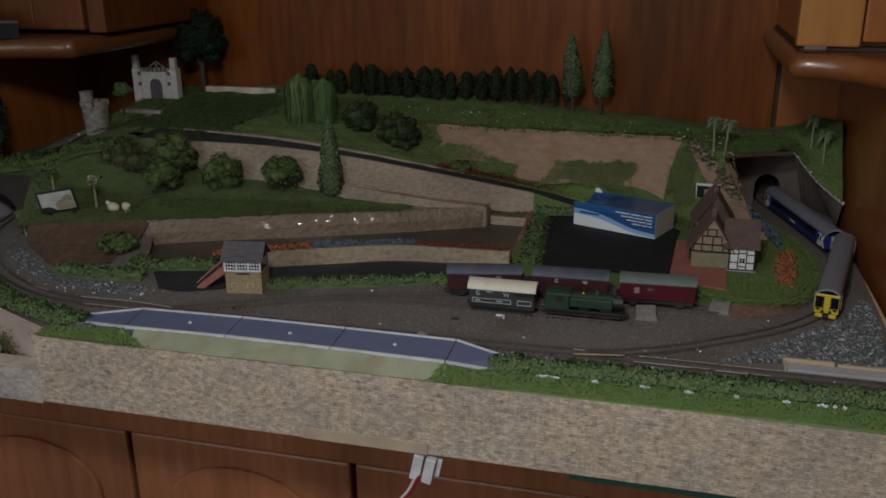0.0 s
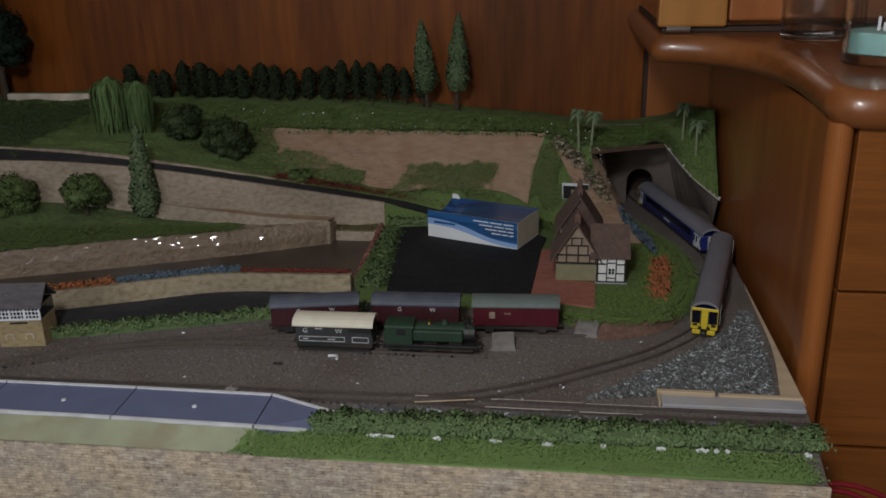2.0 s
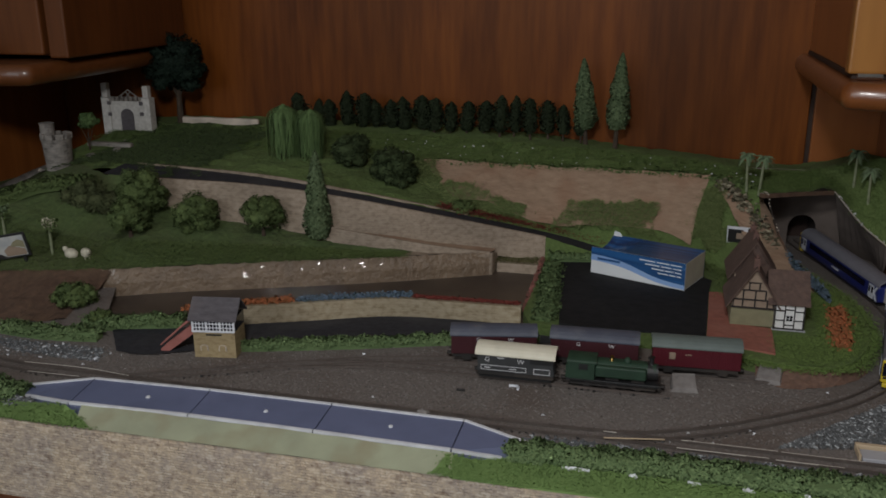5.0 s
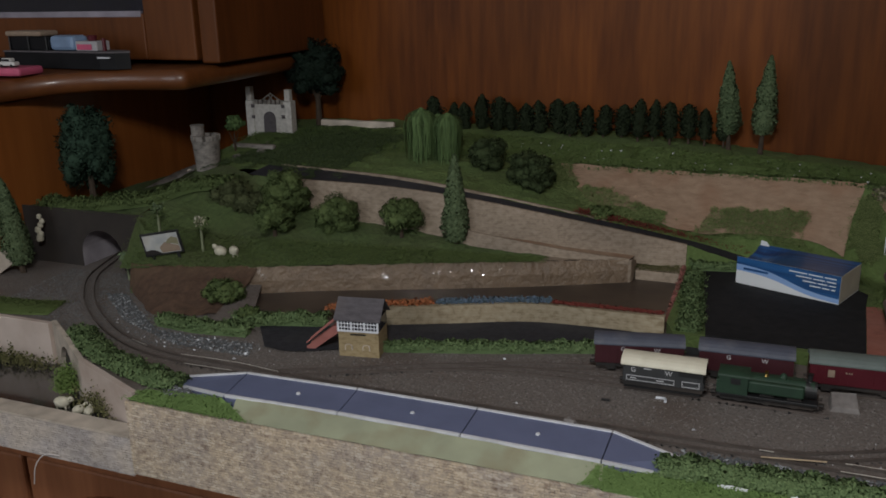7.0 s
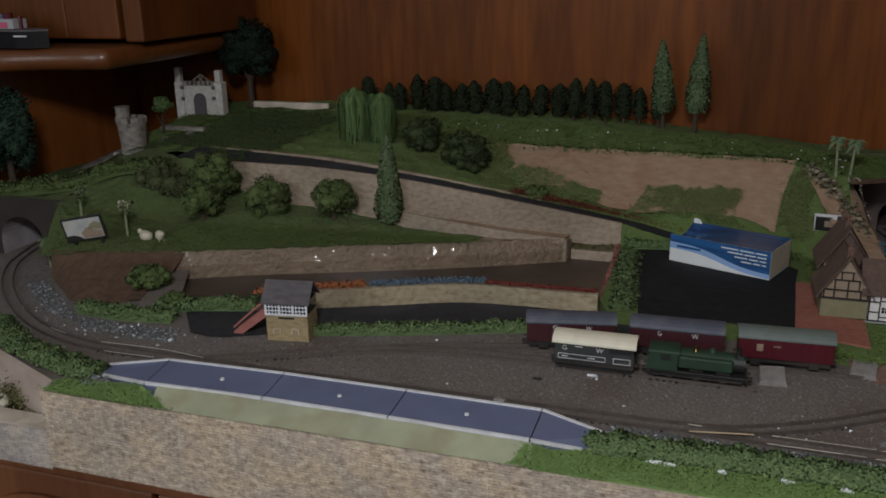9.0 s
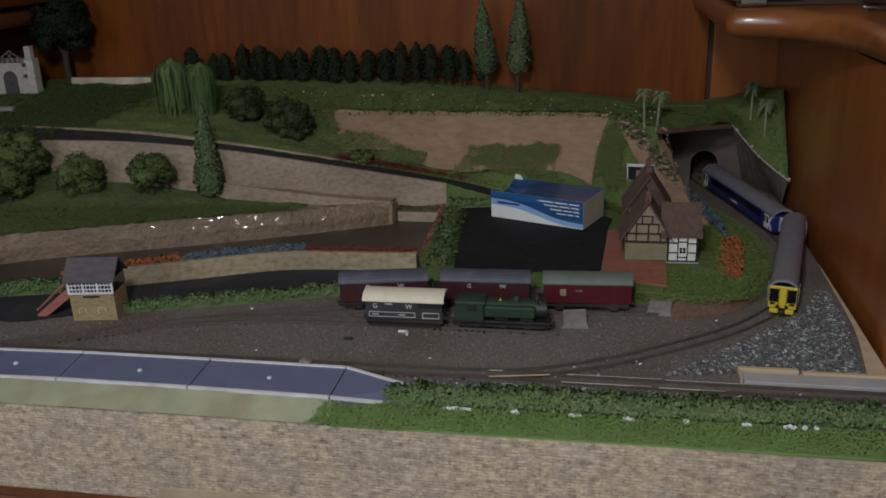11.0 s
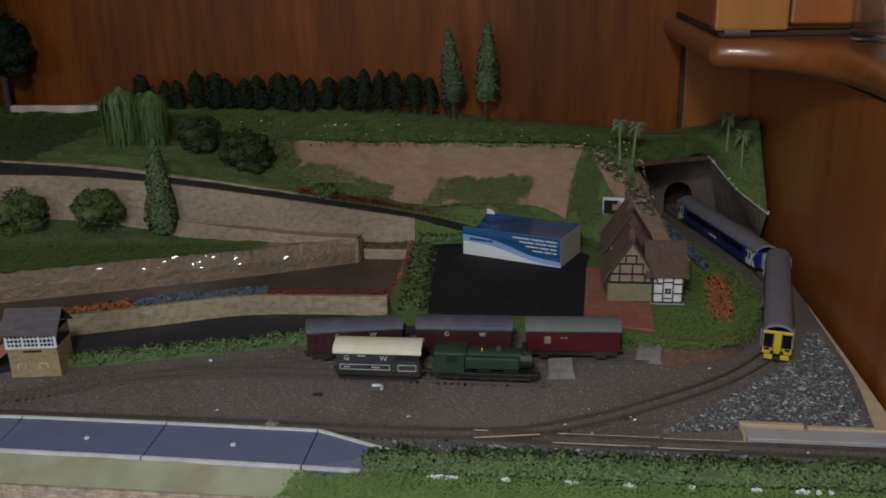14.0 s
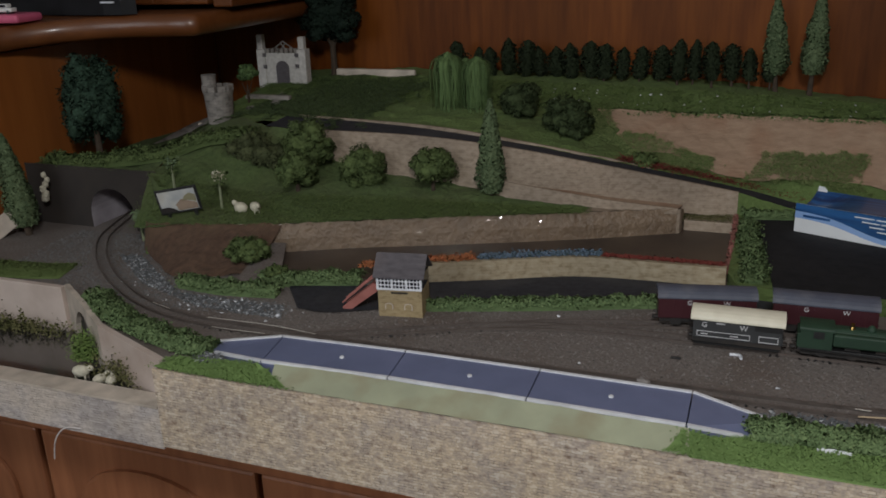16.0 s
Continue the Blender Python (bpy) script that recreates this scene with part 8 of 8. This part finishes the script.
    for y0, y1 in ((-0.0085, -0.0030), (0.0030, 0.0085)):
        part("windscreen", boxes([((xf[0], y0, 0.0112), (xf[1], y1, 0.0206))]), M["window"], cab)
    part("end_door", boxes([((xf[0], -0.0024, 0.0075), (xf[1], 0.0024, 0.0205))]), M["trainyellow"], cab)
    for y in (-0.0026, 0.0026):
        part("door_gap", boxes([((xf[0], y - 0.0003, 0.0072), (xf[1] + 0.0003, y + 0.0003, 0.0210))]), M["black"], cab)
    for y in (-0.0062, 0.0062):
        part("headlight", boxes([((xf[0], y - 0.0016, 0.0092), (xf[1] + 0.0003, y + 0.0016, 0.0108))]), M["black"], cab)
    for y0, y1 in ((-0.0078, -0.0022), (0.0022, 0.0078)):
        part("front_skirt", boxes([((min(c * (h - 0.002), c * (h + 0.0026)), y0, 0.0032), (max(c * (h - 0.002), c * (h + 0.0026)), y1, 0.0064))], 0.0006), M["trainyellow"], t, "yellow snow plough half")
    part("coupling", boxes([((min(c * (h - 0.001), c * (h + 0.005)), -0.0018, 0.0035), (max(c * (h - 0.001), c * (h + 0.005)), 0.0018, 0.0060))], 0.0004), M["black"], t)
    for y in (-0.0028, 0.0028):
        part("jumper_box", boxes([((xf[0], y - 0.0012, 0.0068), (xf[1] + 0.0004, y + 0.0012, 0.0088))]), M["black"], cab)
    part("gangway", boxes([((min(-c * h, -c * (h + 0.0035)), -0.0040, 0.0075), (max(-c * h, -c * (h + 0.0035)), 0.0040, 0.0205))], 0.0004), M["greypad"], t, "grey gangway end")
    return t


NOSE = float(ARC[np.argmin(np.hypot(LINE[:, 0] - 0.121, LINE[:, 1] - 0.700))])
coach(NOSE, 0.162, "dark blue railcar coach with yellow cab front", True)
coach(NOSE + 0.169, 0.162, "dark blue railcar coach entering the tunnel", False)

# carton on the forecourt
carton = thing("blue_carton", "open blue and white printed carton lying on the forecourt", "box", pose(-0.041, 0.874, 0.0124, 0, 0, -21.5))
CL, CD, CH = 0.0445, 0.0235, 0.0245
bm = bmesh.new()
rows = []
for u in np.linspace(-1, 1, 13):
    dip = 0.0080 * math.exp(-((u + 0.8) / 0.35) ** 2)
    rows.append([bm.verts.new((u * CL, v * CD, CH - dip * (1 - v * v) - 0.0012 * (1 - v * v))) for v in np.linspace(-1, 1, 7)])
for a, b in zip(rows, rows[1:]):
    for k in range(6):
        bm.faces.new((a[k], b[k], b[k + 1], a[k + 1]))
part("top_panel", bm, M["boxblue"], carton, "glossy blue sagging top")
part("back_panel", boxes([((-CL, CD - 0.0006, 0), (CL, CD, CH - 0.0002))]), M["boxblue"], carton)
part("bottom_panel", boxes([((-CL, -CD, 0), (CL, CD - 0.0007, 0.0006))]), M["boxwhite"], carton)


def curve_band(lo, hi, y, mat, name):
    """A printed band on the carton front, between two curves of height along its length."""
    bm = bmesh.new()
    prev = None
    for u in np.linspace(-1, 1, 21):
        p = [bm.verts.new((u * CL, y, CH * lo(u))), bm.verts.new((u * CL, y, CH * hi(u)))]
        if prev:
            bm.faces.new((prev[0], p[0], p[1], prev[1]))
        prev = p
    return part(name, bm, M[mat], carton)


def wave(a, b):
    return lambda u: a + (b - a) / (1 + math.exp(-4.0 * (u - 0.05)))


part("front_panel", boxes([((-CL, -CD, 0.0007), (CL, -CD + 0.0006, CH - 0.0002))]), M["boxwhite"], carton, "printed front panel")
curve_band(wave(0.50, 0.02), wave(0.62, 0.10), -CD - 0.0002, "boxlight", "pale_band")
curve_band(wave(0.62, 0.10), wave(0.78, 0.22), -CD - 0.0003, "boxlight", "mid_band")
curve_band(wave(0.74, 0.18), lambda u: 0.995, -CD - 0.0004, "boxblue", "blue_band")
for k in range(4):
    z = CH * (0.84 - 0.13 * k)
    for x0, x1 in ((0.002 + 0.006 * k, 0.017 + 0.004 * k), (0.0185 + 0.004 * k, 0.030 + 0.002 * k), (0.0315 + 0.002 * k, 0.041)):
        if x1 > x0:
            part("print_bar", boxes([((x0, -CD - 0.0008, z), (x1, -CD - 0.0005, z + 0.0009))]), M["boxwhite"], carton)
part("print_bar", boxes([((-0.038, -CD - 0.0005, CH * 0.55), (-0.016, -CD - 0.0004, CH * 0.63))]), M["boxblue"], carton)
part("end_panel", boxes([((CL - 0.0006, -CD + 0.0007, 0.0007), (CL, CD - 0.0007, CH - 0.0005))]), M["cream"], carton, "bare grey-cream end flap")
bm = bmesh.new()
extrude_y(bm, [(-CL - 0.001, CH - 0.010), (-CL + 0.006, CH - 0.008), (-CL + 0.0085, CH + 0.0005), (-CL + 0.006, CH + 0.0035), (-CL + 0.001, CH + 0.0040)], CD - 0.0012, CD - 0.0007)
part("torn_flap", bm, M["boxwhite"], carton, "white torn flap")

# ---- things on the cabinet tops ----
SLAB = 0.1872
cand = thing("jar_candle", "mint green candle in a thick clear glass jar", "candle", pose(0.230, 0.712, SLAB))
part("jar", lathe(bmesh.new(), [(0.0255, 0.0), (0.0275, 0.002), (0.0280, 0.070), (0.0252, 0.070), (0.0246, 0.0066), (0.0100, 0.0062)], 56), M["glass"], cand)
part("wax", lathe(bmesh.new(), [(0.0232, 0.0068), (0.0240, 0.0075), (0.0240, 0.0195), (0.0232, 0.0202)], 40), M["wax"], cand, "mint green wax")
for x, h, w in ((-0.0150, 0.0085, 0.0009), (-0.0118, 0.0050, 0.0013), (-0.0088, 0.0075, 0.0008), (-0.0052, 0.0045, 0.0014), (-0.0018, 0.0088, 0.0008), (0.0016, 0.0055, 0.0012), (0.0052, 0.0078, 0.0009), (0.0086, 0.0048, 0.0013)):
    y = -math.sqrt(0.0283 ** 2 - x * x)
    part("title_bar", boxes([((x - w, y - 0.0003, 0.0225), (x + w, y, 0.0225 + h))], 0.0002), M["whitepaint"], cand)
tumb = thing("glass_tumbler", "empty clear glass tumbler on the cabinet top", "glass", pose(0.207, 0.800, SLAB + 0.0062))
part("bowl", lathe(bmesh.new(), [(0.021, 0.0), (0.0225, 0.002), (0.0255, 0.085), (0.0245, 0.085), (0.0212, 0.008), (0.009, 0.006)], 56), M["glass"], tumb)
gran = thing("granite_board", "speckled dark granite board on the cabinet top", "board", pose(0.363, 0.742, SLAB + 0.0005, 0, 0, -4))
part("stone", boxes([((-0.085, -0.085, 0.0), (0.085, 0.085, 0.012))], 0.001), M["granite"], gran)
bowl = thing("china_bowl", "white china bowl standing on the granite board", "bowl", pose(0.368, 0.755, SLAB + 0.0127))
part("body", lathe(bmesh.new(), [(0.030, 0.0), (0.034, 0.002), (0.055, 0.012), (0.075, 0.035), (0.085, 0.065), (0.082, 0.065), (0.070, 0.036), (0.030, 0.010)], 48), M["china"], bowl, smooth=True)

boat = thing("model_narrowboat", "dark model canal boat with red and blue cabin", "model boat", pose(-0.765, 0.820, SLAB + 0.0076, 0, 0, -3))
out = [(-0.085, -0.014), (0.050, -0.014), (0.068, -0.010), (0.078, 0.0), (0.068, 0.010), (0.050, 0.014), (-0.085, 0.014)]
part("hull", prism(bmesh.new(), out, 0.0, 0.016), M["boathull"], boat)
part("gunwale", prism(bmesh.new(), [(x * 1.01, y * 1.05) for x, y in out], 0.0161, 0.0175), M["roofslate"], boat, "grey gunwale")
for px in (-0.078, -0.050, -0.024):
    part("canopy_post", cyl(bmesh.new(), (px, -0.011, 0.0176), (px, -0.011, 0.0322), 0.0009, 0.0009, 6), M["black"], boat)
part("cabin", boxes([((-0.080, -0.0095, 0.0178), (-0.022, 0.0095, 0.0318))], 0.001), M["boathull"], boat)
part("blue_panel", boxes([((-0.020, -0.011, 0.0178), (0.014, 0.011, 0.0330))], 0.004), M["bluepaint"], boat)
part("grey_hatch", boxes([((0.0145, -0.009, 0.0178), (0.044, 0.009, 0.0275))], 0.001), M["greypad"], boat)
part("red_hatch", boxes([((0.017, -0.0096, 0.0190), (0.037, -0.0091, 0.0245))]), M["pinkslab"], boat)
part("red_vent", cyl(bmesh.new(), (0.030, 0, 0.0276), (0.030, 0, 0.033), 0.004, 0.005, 10), M["crimson"], boat)
part("white_stripe", boxes([((0.048, -0.0146, 0.011), (0.064, -0.0126, 0.0125))]), M["trainwhite"], boat)
part("canopy", boxes([((-0.082, -0.0125, 0.0322), (-0.030, 0.0125, 0.0375))], 0.002), M["tanwall"], boat)
part("bow_post", cyl(bmesh.new(), (0.045, 0, 0.0162), (0.045, 0, 0.030), 0.002, 0.002, 8), M["crimson"], boat)
pk = solid("pink_case", boxes([((-0.045, -0.018, 0.0), (0.046, 0.018, 0.008))], 0.003), M["pinkslab"], "glossy pink plastic case on the cabinet top", "case")
pk.matrix_basis = pose(-0.815, 0.762, SLAB + 0.005, 0, 0, 6)
toy = thing("toy_car", "tiny white toy car on the pink case", "toy car", pose(-0.788, 0.757, SLAB + 0.0133, 0, 0, 5))
bm = boxes([((-0.010, -0.004, 0.0015), (0.010, 0.004, 0.0055)), ((-0.006, -0.0036, 0.0054), (0.005, 0.0036, 0.0090))], 0.001)
part("body", bm, M["china"], toy)
for x in (-0.006, 0.006):
    part("wheel", cyl(bmesh.new(), (x, -0.0042, 0.0016), (x, 0.0042, 0.0016), 0.0016, 0.0016, 10), M["black"], toy)
part("window", boxes([((-0.0052, -0.0039, 0.0060), (0.0042, -0.0037, 0.0082))]), M["window"], toy)

# plug, wires
plug = thing("wire_connector", "white plastic connector with red and white wires under the board", "connector", pose(-0.155, 0.5190, -0.0710, 0, 12, 0))
for dx in (-0.0075, 0.0015):
    part("block", boxes([((dx, -0.004, -0.008), (dx + 0.0075, 0.004, 0.0125))], 0.0008), M["plug"], plug)
part("clip", boxes([((0.0095, 0.0, -0.002), (0.0130, 0.006, 0.0125))], 0.0005), M["plug"], plug)
part("white_wire", tube([(-0.003, -0.002, -0.008), (-0.006, -0.003, -0.020), (-0.014, -0.003, -0.040), (-0.020, 0.0, -0.075)], 0.0016, 20), M["wirewhite"], plug)
part("red_wire", tube([(-0.0005, -0.003, -0.003), (-0.004, -0.0055, -0.018), (-0.013, -0.0055, -0.038), (-0.019, -0.003, -0.075)], 0.0013, 20), M["wirered"], plug)
solid("red_wire", tube([(0.165, 0.590, -0.052), (0.193, 0.600, -0.0505), (0.217, 0.602, -0.0545), (0.233, 0.604, -0.068), (0.246, 0.610, -0.12)], 0.0017, 24), M["wirered"], "red wire hanging beside the board end", "wire")
solid("red_wire", tube([(0.165, 0.592, -0.054), (0.193, 0.598, -0.0535), (0.213, 0.600, -0.0590), (0.226, 0.603, -0.074), (0.236, 0.61, -0.14)], 0.0017, 24), M["wirered"], "red wire hanging beside the board end", "wire")
solid("loose_thread", tube([(-0.536, FRONT - 0.0035, -0.0545), (-0.548, FRONT - 0.006, -0.0545), (-0.559, FRONT - 0.006, -0.066), (-0.566, FRONT - 0.004, -0.084)], 0.0005, 16, 5), M["wirewhite"], "loose pale thread under the board", "thread")
